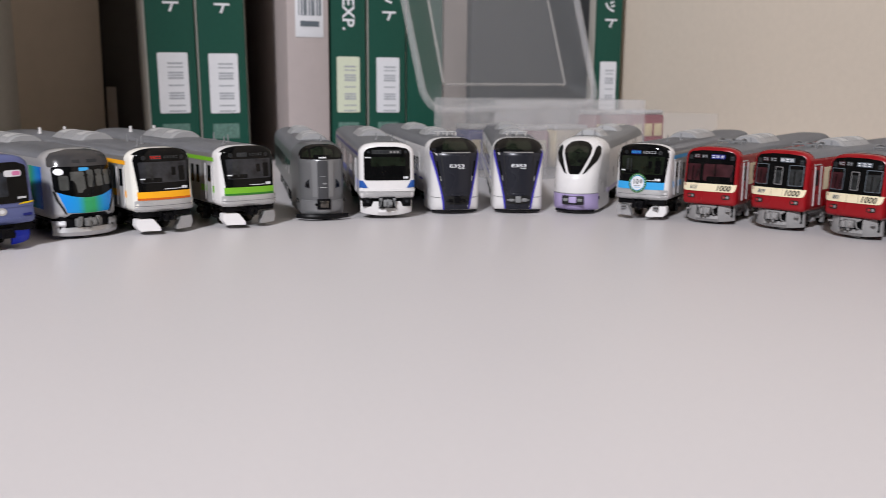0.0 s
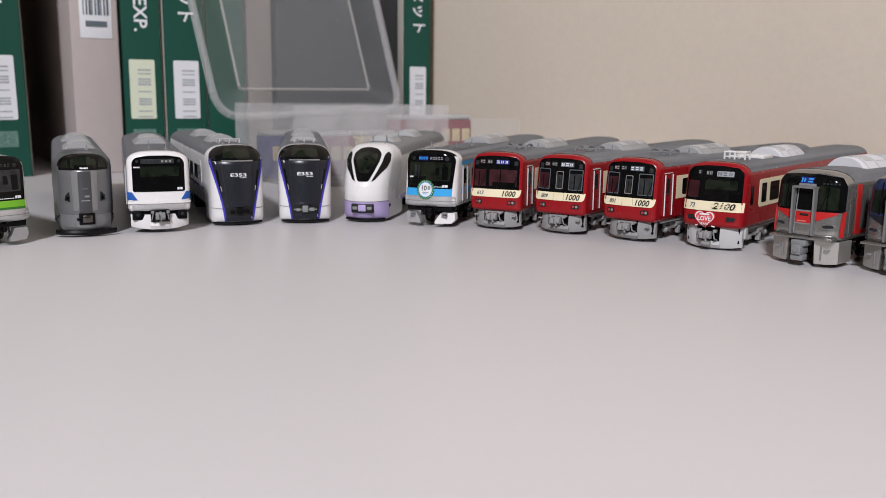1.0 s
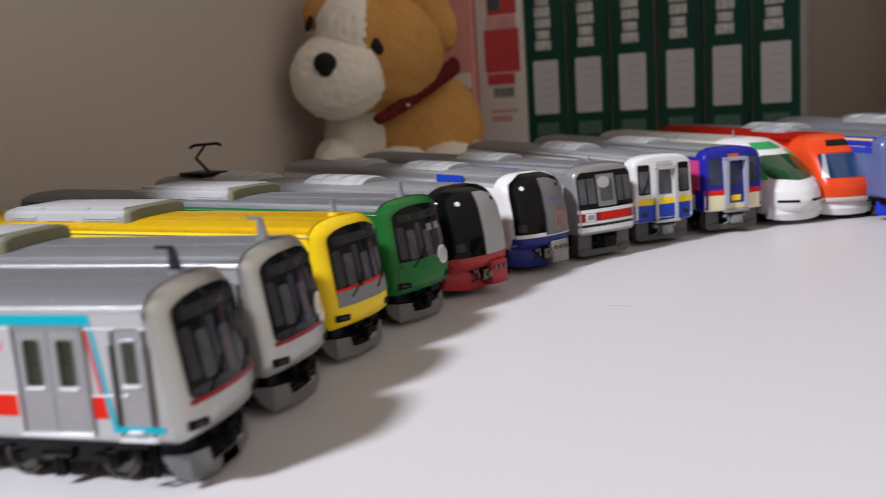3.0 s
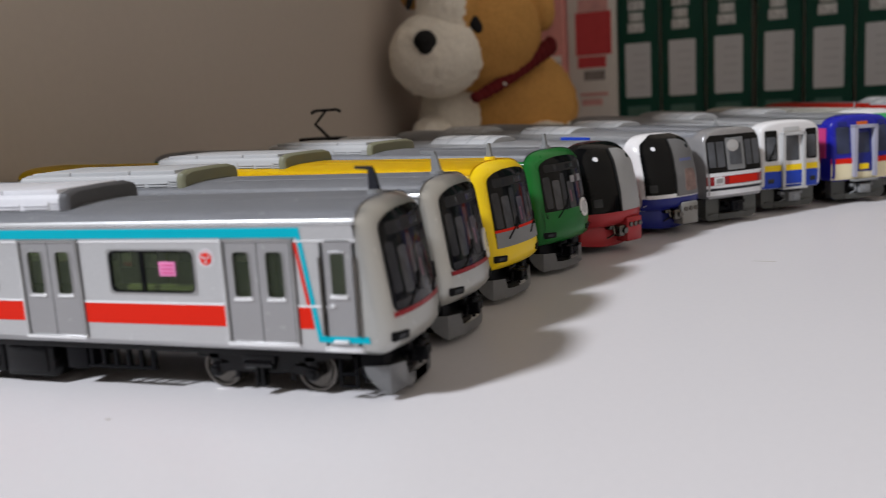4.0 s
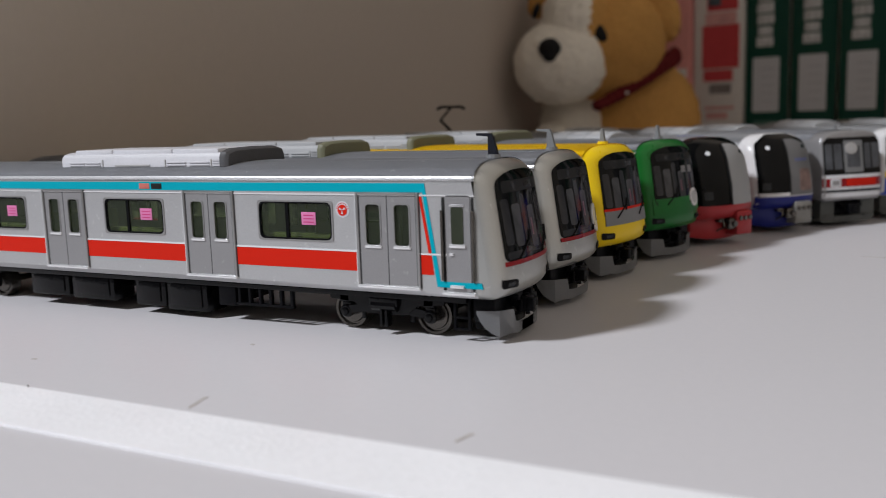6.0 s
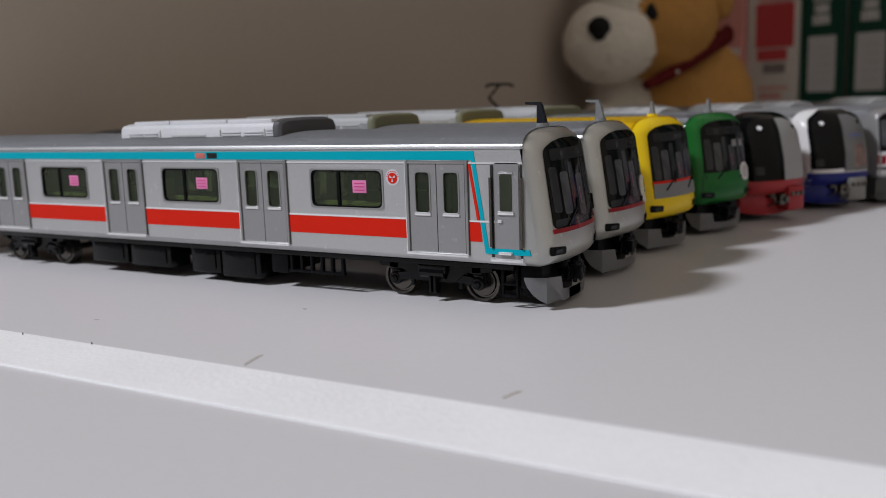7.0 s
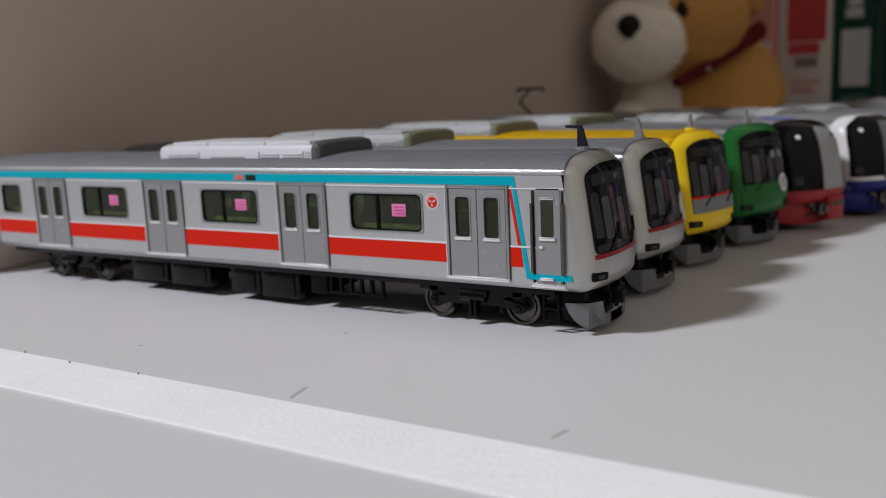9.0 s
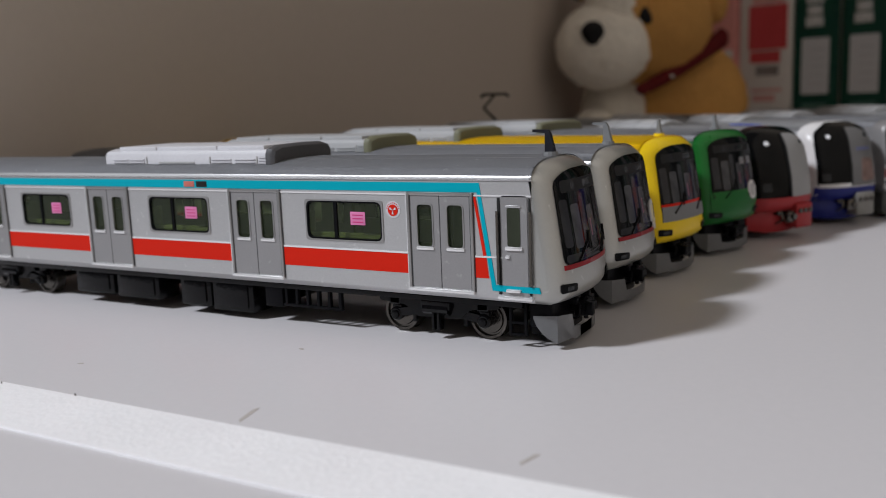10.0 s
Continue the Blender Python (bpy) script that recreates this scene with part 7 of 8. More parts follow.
for s in (-1, 1):
    q = part("buffer_light", box(bmesh.new(), -2.6, -0.9, s * 6.9 - 1.3, s * 6.9 + 1.3, 5.2, 6.9, 0.2), M["black"], c.th)
    part("lens", rod(bmesh.new(), (-1.0, s * 6.9, 6.0), (-0.7, s * 6.9, 6.0), 0.5, 12), M["glass_grey"], q)
part("coupler_well", box(bmesh.new(), -4.0, 0.1, -3.0, 3.0, 4.0, 7.6, 0.5), M["black"], c.th)
knuckle(c, 0.1, 5.6, M["grey"])
c.side("waist_stripe", -132, -7, 10.4, 12.8, M["blue"])
c.side("eaves_stripe", -132, -7, 20.4, 21.5, M["navy"])
c.doors((-26, -58, -90, -122), 8.7, 7.6, 20.0, M["silver_dark"], M["glass"], 13, 18.6)
c.windows(((-45, -31), (-77, -63), (-109, -95)), 13.2, 19, M["glass"])
for s in (1, -1):
    y = s * c.W / 2
    for x in (-9.0, -13.6):
        part("grab_rail", rod(bmesh.new(), (x, y + s * 0.35, 8.4), (x, y + s * 0.35, 19.6), 0.2, 6), M["chrome"], c.th)
c.cooler(-74, 30, 13.6, 3.4)
c.aerial(-14, 3.4, 2.4)
c.aerial(-18, -2, 2.6)
c.running_gear()


def raked_express(i):
    """Dark-faced express with violet edges."""
    c = Car("dark_faced_model_train", stand(i), "white model express with dark grey face and violet edges", W=19.0, z0=5.6, zs=20.2, zt=24.8, slant=((0, 0.7), (4, 0.1), (7, 0.0), (9, 0.1), (20.0, 1.6), (21.2, 2.8), (25, 8.2), (26, 10)), bow=2.8, bowp=2.0, r=1.8, N=14, chin=0.9, taper=0.08)
    c.shell(M["white"], M["white"], M["roof"])
    top = [(y * 0.992, c.zc + (z - c.zc) * 0.992) for y, z in c.nose if z > 20.0]
    c.patch("canopy", top, M["glass"], eps=0.085, label="black wrap-round canopy")
    c.patch("dark_face", [(-4.7, 1.6), (4.7, 1.6), (5.3, 5.6), (9.0, 20.0), (8.6, 21.4), (-8.6, 21.4), (-9.0, 20.0), (-5.3, 5.6)], M["gun"], eps=0.1, label="dark grey metallic face")
    for s in (-1, 1):
        c.patch("violet_edge", [(s * 4.7, 1.6), (s * 5.25, 1.6), (s * 5.9, 5.6), (s * 9.4, 19.2), (s * 9.42, 20.6), (s * 8.95, 20.6), (s * 9.0, 20.0), (s * 5.3, 5.6)], M["violet"], eps=0.13, label="violet-blue edge")
        c.patch("face_pleat", [(s * 4.4, 6.6), (s * 4.6, 6.6), (s * 5.9, 19.8), (s * 5.6, 19.8)], M["ink"], eps=0.16, steps=1)
        c.patch("lamp_slot", [(s * 6.0, 11.0), (s * 6.5, 11.0), (s * 7.7, 17.4), (s * 7.1, 17.4)], M["glass"], eps=0.15, steps=2)
        c.patch("marker_light", [(s * 5.9, 11.0), (s * 6.1, 11.0), (s * 6.4, 12.6), (s * 6.2, 12.6)], M["silver"], eps=0.2, steps=1)
        c.patch("panel_seam", [(s * 5.95, 5.45), (s * 9.3, 5.65), (s * 9.3, 5.8), (s * 5.95, 5.6)], M["grey"], eps=0.14, steps=1)
    p = c.patch("windscreen", [(-7.6, 20.5), (7.6, 20.5), (7.3, 22.0), (4.9, 24.0), (-4.9, 24.0), (-7.3, 22.0)], M["glass"], r=0.3, eps=0.16, label="black sloping windscreen")
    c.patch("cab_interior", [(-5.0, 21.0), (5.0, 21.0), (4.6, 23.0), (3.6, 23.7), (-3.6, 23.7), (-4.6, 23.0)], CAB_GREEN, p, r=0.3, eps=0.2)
    # thin silver strip painted as the highlight along the brow
    c.patch("brow_highlight", rect(-5.6, 5.6, 20.05, 20.3), M["silver_dark"], eps=0.16, steps=1)
    if i == 18:
        c.patch("centre_seam", rect(-0.07, 0.07, 6.6, 20.0), M["ink"], eps=0.15, steps=1)
    letters("lettering", "E353", 1.5, M["sign"], c.th, c.face(0.1, 15.9, 0.2) @ Matrix.Diagonal((1.9, 0.95, 1, 1)), "white series lettering", 0.0, 0.03)
    c.patch("letter_line", rect(0.6, 3.0, 15.0, 15.15), M["sign"], eps=0.2, steps=1)
    c.patch("coupler_recess", [(-4.4, 3.4), (4.4, 3.4), (4.8, 6.2), (-4.8, 6.2)], M["ink"], eps=0.15, r=0.2)
    part("recess_lip", box(bmesh.new(), -1.6, 0.5, -2.2, 2.2, 6.1, 6.9, 0.2), M["gun"], c.th)
    part("coupler_bar", box(bmesh.new(), -1.2, 0.25, -4.0, 4.0, 4.5, 4.9, 0.1), M["grey" if i == 18 else "ink"], c.th)
    bm = bmesh.new()
    box(bm, -1.2, 1.0, -1.0, 1.0, 3.9, 6.0, 0.25)
    box(bm, -0.6, 0.6, 1.4, 3.2, 4.2, 5.3, 0.2)
    box(bm, -0.6, 0.6, -3.2, -1.6, 4.2, 5.1, 0.2)
    part("coupler", bm, M["grey" if i == 18 else "black"], c.th)
    c.skirt(0.4, 1.3, M["black"], x=-0.9, w=16.8, dip=0.1, name="plough")
    c.windows([(-126 + k * 14, -116 + k * 14) for k in range(7)], 12.4, 17.2, M["glass"])
    c.side("violet_line", -132, -16, 10.2, 10.8, M["violet"])
    c.doors((-30,), 7.0, 6.6, 19.0, M["white"], M["glass"], 12.4, 17.4)
    c.cooler(-48, 16, 12.2, 3.2)
    c.cooler(-92, 18, 12.2, 3.2)
    bm = bmesh.new()
    for y in (-3.5, 0, 3.5):
        bars(bm, [(-24, y, 24.8), (-24, y, 26.0), (-20, y + 0.5, 26.2), (-18, y, 24.8)], 0.25)
    bars(bm, [(-22, -4, 26.1), (-22, 4, 26.1)], 0.25)
    part("roof_fitting", bm, M["grey_light"], c.th)
    c.aerial(-17, -2.4, 1.8)
    c.running_gear()
    return c


raked_express(17)
raked_express(18)

# white and lilac express
c = Car("white_lilac_model_train", stand(19), "white and lilac streamlined model express", W=19.2, z0=5.6, zs=19.0, zt=24.8, slant=((0, 1.6), (4, 0.6), (7, 0.2), (9, 0.0), (12, 0.5), (14, 1.5), (20, 6.0), (24, 12), (26, 17)), bow=4.6, bowp=2.2, r=2.6, N=24, chin=0.9, taper=0.2)
c.shell(M["white"], M["white"], M["roof_light"])
c.patch("windscreen", [(-2.4, 13.3), (2.4, 13.3), (4.2, 16.6), (5.7, 19.8), (5.6, 21.8), (3.4, 23.3), (0, 23.7), (-3.4, 23.3), (-5.6, 21.8), (-5.7, 19.8), (-4.2, 16.6)], M["glass"], r=0.9, eps=0.14, label="black teardrop windscreen")
c.patch("cab_interior", [(-2.0, 15.8), (2.4, 15.8), (4.6, 19.4), (4.4, 21.6), (0, 22.6), (-4.0, 21.4), (-4.2, 19.4)], CAB_GREEN, r=0.8, eps=0.18)
c.patch("wheel_mark", oval(1.6, 17.4, 0.9, 0.5, 14), M["glass"], eps=0.21, steps=2)
for s in (-1, 1):
    c.patch("side_glazing", [(s * 3.5, 13.2), (s * 5.0, 13.9), (s * 8.3, 17.4), (s * 9.0, 19.6), (s * 8.6, 21.4), (s * 7.5, 22.3), (s * 6.8, 21.6), (s * 6.7, 19.6), (s * 5.2, 16.2)], M["glass"], r=0.4, eps=0.14, label="black side glazing")
c.patch("lilac_chin", [(-9.4, 1.5), (9.4, 1.5), (9.55, 6.9), (-9.55, 6.9)], M["lilac"], eps=0.12, label="lilac lower front")
c.patch("panel_seam", rect(-9.5, 9.5, 6.85, 7.05), M["grey"], eps=0.16, steps=1)
part("coupler_recess", box(bmesh.new(), -3.4, 0.12, -4.0, 4.0, 3.3, 6.3, 0.4), M["ink"], c.th)
part("coupler_cover", box(bmesh.new(), -1.0, 0.6, -1.4, 1.4, 3.9, 6.0, 0.3), M["lilac"], c.th)
for s in (-1, 1):
    part("coupler_arm", box(bmesh.new(), -1.0, 0.3, s * 2.6 - 0.9, s * 2.6 + 0.9, 4.4, 5.4, 0.2), M["grey"], c.th)
c.skirt(0.4, 1.3, M["black"], x=-1.8, w=14.4, dip=0.1, name="plough")
c.side("lilac_stripe", -132, -20, 6.0, 7.4, M["lilac"])
c.windows([(-126 + k * 14, -116 + k * 14) for k in range(6)], 12.4, 17.2, M["glass"])
c.cooler(-46, 16, 12.2, 3.2, M["roof_light"])
c.cooler(-92, 18, 12.2, 3.2, M["roof_light"])
for x, y in ((-26, -2), (-29, 2.5), (-64, 0)):
    c.aerial(x, y, 2.4)
c.running_gear()

e233(20, "silver_blue_model_train", "silver model car with white cheeks, sky blue band and badge", M["white"], M["sky"], M["sky"], badge=True, logo_x=6.2)


def red_1000(i, wide, number):
    """Crimson car with a cream front band."""
    c = Car("red_model_train", stand(i), "crimson model car with cream front band numbered 1000", W=18.7, z0=6.4, zs=21.6, zt=25.0, slant=((0, 0.3), (9, 0.0), (12.4, 0.2), (25, 1.7)), bow=1.0, bowp=2.4, r=1.1, N=6)
    c.shell(M["red"], M["red"], M["roof"])
    c.patch("black_mask", [(-8.4, 13.2), (8.4, 13.2), (8.3, 22.4), (7.2, 23.4), (3, 23.9), (-3, 23.9), (-7.2, 23.4), (-8.3, 22.4)], M["glass"], r=[0.1, 0.1, 0.5, 0.5, 0.5, 0.5, 0.5, 0.5], eps=0.08, label="black window surround")
    if wide:
        p = c.patch("windscreen", rect(-2.6, 8.0, 13.9, 20.9), M["glass"], r=0.4, eps=0.13)
        c.patch("cab_interior", rect(-2.2, 7.6, 14.2, 19.6), CAB_PINK, p, r=0.4, eps=0.16)
        c.patch("cab_desk", rect(-1.0, 7.2, 14.2, 15.6), M["glass"], p, r=0.3, eps=0.19)
        c.patch("cab_post", rect(1.6, 2.0, 14.4, 20.4), M["glass"], p, eps=0.19, steps=2)
        framed_pane(c, -8.0, -3.2, 13.9, 20.9, CAB_PINK, M["glass"])
    else:
        framed_pane(c, -8.0, -3.6, 14.2, 20.6, CAB_PINK, PRINT_GREY)
        framed_pane(c, -1.3, 1.3, 14.4, 19.9, CAB_GREY, M["silver_dark"])
        framed_pane(c, 3.3, 8.0, 14.2, 20.6, CAB_GREY, PRINT_GREY)
    blind(c, -4.9, 1.9, 22.0, 1.3, 2, i, CAB_PINK)
    blind(c, -2.2, 2.0, 22.0, 1.3, 2, i + 3)
    blind(c, 2.4, 4.6, 22.0, 1.4, 3, i + 5, M["navy"] if wide else PRINT_GREY, M["sign"])
    for s in (-1, 1):
        blind(c, s * 7.1, 1.3, 21.6, 1.4, 1, i + 9, M["glass_grey"], CAB_GREY)
    c.patch("cream_band", [(-8.9, 10.8), (8.7, 10.8), (9.1, 13.3), (-9.1, 13.3)], PALE_CREAM, r=[1.0, 1.2, 0.1, 0.1], eps=0.12, label="cream front band")
    c.text("1000", 4.8, 11.95, 2.5, M["ink"], "black italic number", 0.3)
    c.text(number, -5.4, 12.0, 1.7, PRINT_GREY, "small grey number", 0.3)
    if not wide:
        for y in (-1.9, 1.9):
            c.patch("door_seam", rect(y - 0.05, y + 0.05, 10.9, 13.2), mat_seam, eps=0.18, steps=1)
        c.patch("door_catch", rect(-0.6, 0.5, 12.9, 13.3), M["cream"], eps=0.3, steps=1)
    for s in (-1, 1):
        q = c.patch("headlight", rect(s * 6.0 - 1.35, s * 6.0 + 1.35, 8.5, 9.9), M["ink"], r=0.6, eps=0.13, steps=3, label="black oval lamp housing")
        for d, m1 in ((-0.55, M["red_dark"]), (0.55, M["silver_dark"])):
            c.patch("lens", oval(s * 6.0 + d, 9.2, 0.42, 0.42, 10), m1, q, eps=0.2, steps=2)
    c.skirt(0.9, 6.2, SKIRT_GREY, x=-1.0, w=17.6, dip=0.6, cut=[(-8.4, -4.2), (3.4, 8.4)], label="grey skirt")
    c.skirt(0.9, 2.9, SKIRT_GREY, x=-1.0, w=17.6, dip=0.2, cut=[(-4.3, 3.5)])
    part("under_beam", box(bmesh.new(), -6.5, -2.8, -8.0, 8.0, 2.6, 6.6, 0.2), M["black"], c.th)
    part("skirt_lip", box(bmesh.new(), -2.0, -0.6, -3.6, 2.9, 5.6, 6.2, 0.2), SKIRT_GREY, c.th)
    for y in (-7.0, 6.8):
        part("step", box(bmesh.new(), -1.7, -0.7, y - 0.7, y + 0.7, 4.6, 5.0, 0.1), SKIRT_GREY, c.th)
    knuckle(c, -0.6, 4.5, SKIRT_GREY, -0.4)
    c.wiper(-5.6, 13.6, 1.4, 3.2)
    c.wiper(6.4, 13.6, 1.0, 3.2)
    # side: cab door with pale rails, cream window panel
    for s in (1, -1):
        y = s * c.W / 2
        d = part("cab_door", prism(bmesh.new(), rounded(rect(-10.6, -6.4, 7.6, 20.4), 0.3, 2), y - s * 0.1, y + s * 0.12, "y"), M["red"], c.th)
        part("door_pane", prism(bmesh.new(), rounded(rect(-9.6, -7.4, 14.2, 19.0), 0.3, 2), y, y + s * 0.2, "y"), M["glass_grey"], d)
        for x in (-10.9, -6.1):
            part("grab_rail", rod(bmesh.new(), (x, y + s * 0.35, 8.0), (x, y + s * 0.35, 20.2), 0.22, 6), M["chrome"], d)
        part("door_lintel", box(bmesh.new(), -11.0, -6.0, min(y, y + s * 0.3), max(y, y + s * 0.3), 20.5, 20.8, 0.08), M["chrome"], d)
    c.side("cream_panel", -128, -14, 12.6, 19.6, PALE_CREAM)
    c.windows([(-126 + k * 16, -114 + k * 16) for k in range(7)], 13.6, 18.6, M["glass"])
    c.doors((-34, -66, -98), 8.4, 8.0, 19.9, M["red"], M["glass"], 13.4, 18.4)
    c.cooler(-64, 26, 13.0, 3.4, M["ac"])
    bm = bmesh.new()
    for y in (-4, 0, 4):
        bars(bm, [(-25, y, 25.0), (-25, y, 26.4), (-22, y, 26.9), (-19, y, 26.2), (-19, y, 25.0)], 0.28)
    bars(bm, [(-25, -4, 26.3), (-25, 4, 26.3)], 0.25)
    bars(bm, [(-19, -4, 26.1), (-19, 4, 26.1)], 0.25)
    box(bm, -23.4, -20.6, -1.2, 1.2, 24.8, 26.0, 0.2)
    part("roof_fitting", bm, M["grey"], c.th)
    c.aerial(-34, 3, 2.0)
    c.running_gear(frame=SKIRT_GREY)
    return c


mat_seam = mat("brown_seam", (0.35, 0.30, 0.2), 0.5, vary=0.03, bump=0.0)
red_1000(21, True, "613")
red_1000(22, False, "809")
red_1000(23, False, "801")

c = Car("red_model_train", stand(24), "crimson model express with heart sticker and cream band", W=18.8, z0=6.6, zs=21.4, zt=25.0, slant=((0, 0.4), (8, 0.0), (12.4, 0.4), (25, 2.4)), bow=1.4, bowp=2.4, r=1.4, N=6)
c.shell(M["red"], M["red"], M["roof"])
c.patch("windscreen", [(-8.6, 14.0), (8.6, 14.0), (8.4, 22.2), (6.9, 23.5), (2.5, 24.0), (-2.5, 24.0), (-6.9, 23.5), (-8.4, 22.2)], M["glass"], r=[0.1, 0.1, 0.6, 0.6, 0.6, 0.6, 0.6, 0.6], eps=0.1, label="wide black windscreen")
c.patch("cab_interior", rect(-8.0, -4.4, 14.8, 19.6), CAB_PINK, r=0.6, eps=0.14)
c.patch("cab_interior", rect(-2.6, 7.0, 17.2, 20.0), CAB_GREEN, r=0.6, eps=0.14)
c.patch("cab_desk", rect(-3.0, 7.4, 14.6, 17.4), M["glass"], r=0.4, eps=0.17)
blind(c, -4.6, 1.2, 22.0, 1.2, 1, 4)
blind(c, -1.6, 2.0, 21.9, 1.4, 2, 5, CAB_GREEN, LED)
blind(c, 3.2, 5.0, 21.8, 1.5, 3, 6, LED, PRINT_GREY)
c.patch("cream_band", [(-9.1, 11.3), (9.1, 11.3), (9.2, 14.0), (-9.2, 14.0)], PALE_CREAM, eps=0.12, label="cream front band")
letters("lettering", "2100", 2.6, M["ink"], c.th, c.face(3.6, 12.7, 0.22) @ Matrix.Diagonal((1.25, 1, 1, 1)), "striped italic number", 0.3, 0.06)
for k in range(4):
    c.patch("number_stripe", rect(-0.2, 7.4, 11.9 + k * 0.46, 12.06 + k * 0.46), PALE_CREAM, eps=0.3, steps=2)
c.text("73", -6.0, 12.6, 1.8, PRINT_GREY, "small grey number", 0.2)
hy, hz = -1.7, 8.7
heart = [(hy + 0.19 * 16 * math.sin(a) ** 3, hz + 0.4 + 0.165 * (13 * math.cos(a) - 5 * math.cos(2 * a) - 2 * math.cos(3 * a) - math.cos(4 * a))) for a in (math.pi * 2 * k / 40 for k in range(40))]
shrink = lambda f: [(hy + (y - hy) * f, hz + 0.1 + (z - hz - 0.1) * f) for y, z in heart]
p = c.patch("heart_sticker", shrink(1.06), HEART_RED, eps=0.24, steps=3, label="red heart sticker with white lettering")
c.patch("heart_line", shrink(0.97), M["sign"], p, eps=0.28, steps=3)
c.patch("heart_field", shrink(0.86), HEART_RED, p, eps=0.32, steps=3)
letters("heart_lettering", "LOVE", 1.75, M["sign"], c.th, c.face(hy, hz + 0.3, 0.46), "white lettering", 0, 0.03)
letters("heart_lettering", "TRAIN", 0.95, M["sign"], c.th, c.face(hy, hz - 1.0, 0.46), "white lettering", 0, 0.03)
c.patch("heart_bar", rect(hy - 1.5, hy + 1.5, hz + 1.35, hz + 1.8), M["sign"], p, eps=0.38, steps=1)
for s in (-1, 1):
    c.patch("string", [(hy + s * 2.2, 7.2), (hy + s * 3.0, 7.0), (hy + s * 3.1, 6.9), (hy + s * 2.2, 7.05)], M["sign"], p, eps=0.3, steps=1)
    q = c.patch("headlight", [(s * 4.6, 8.6), (s * 7.0, 8.6), (s * 7.4, 9.8), (s * 4.8, 10.0)], M["ink"], r=0.3, eps=0.13, steps=3)
    for d in (-0.6, 0.6):
        c.patch("lens", oval(s * 6.0 + d, 9.25, 0.4, 0.4, 10), M["glass_grey"], q, eps=0.2, steps=2)
c.skirt(0.6, 6.7, M["grey_light"], x=-1.2, w=17.8, dip=0.6, cut=[(-8.6, -4.6), (2.8, 8.6)])
c.skirt(0.6, 2.6, M["grey_light"], x=-1.2, w=17.8, dip=0.2, cut=[(-4.7, 2.9)])
part("under_beam", box(bmesh.new(), -6.5, -3.2, -8.0, 8.0, 2.2, 6.8, 0.2), M["black"], c.th)
knuckle(c, -0.4, 4.4, SKIRT_GREY, -0.8)
part("coupler_pin", box(bmesh.new(), -0.6, 1.0, -2.0, 0.6, 1.6, 2.6, 0.2), SKIRT_GREY, c.th)
for s in (1, -1):
    y = s * c.W / 2
    part("cab_window", prism(bmesh.new(), rounded(rect(-8.4, -6.4, 13.2, 18.4), 0.5, 3), y, y + s * 0.12, "y"), M["glass"], c.th)
    w = part("window_panel", prism(bmesh.new(), rounded(rect(-40, -13, 12.0, 20.0), 1.2, 3), y, y + s * 0.1, "y"), PALE_CREAM, c.th, "cream window surround")
    for a, b in ((-19, -15), (-30, -22), (-39, -32)):
        part("window", prism(bmesh.new(), rounded(rect(a, b, 13.2, 18.8), 0.5, 3), y, y + s * 0.18, "y"), M["glass"], w)
    part("step_box", box(bmesh.new(), -7.4, -5.4, *sorted((s * 7.4, s * 9.0)), 3.4, 6.6, 0.2), M["grey_light"], c.th)
railing = part("roof_railing", bars(bmesh.new(), [(-20, -3.2, 27.2), (-20, 3.2, 27.2)], 0.25), M["white"], c.th, "white roof railing")
for y in (-3.2, 0, 3.2):
    part("hoop", bars(bmesh.new(), [(-20, y, 24.8), (-20, y, 27.2), (-16, y, 27.2), (-16, y, 24.8)], 0.3), M["white"], railing)
for x, z in ((-20, 25.9), (-16, 25.9), (-16, 27.2)):
    part("rail", bars(bmesh.new(), [(x, -3.2, z), (x, 3.2, z)], 0.23), M["white"], railing)
part("roof_hatch", box(bmesh.new(), -36, -27, -5, 5, 24.6, 26.0, 0.5), M["white"], c.th)
c.cooler(-66, 24, 13.0, 3.8, M["cooler_white"])
c.running_gear(frame=SKIRT_GREY)


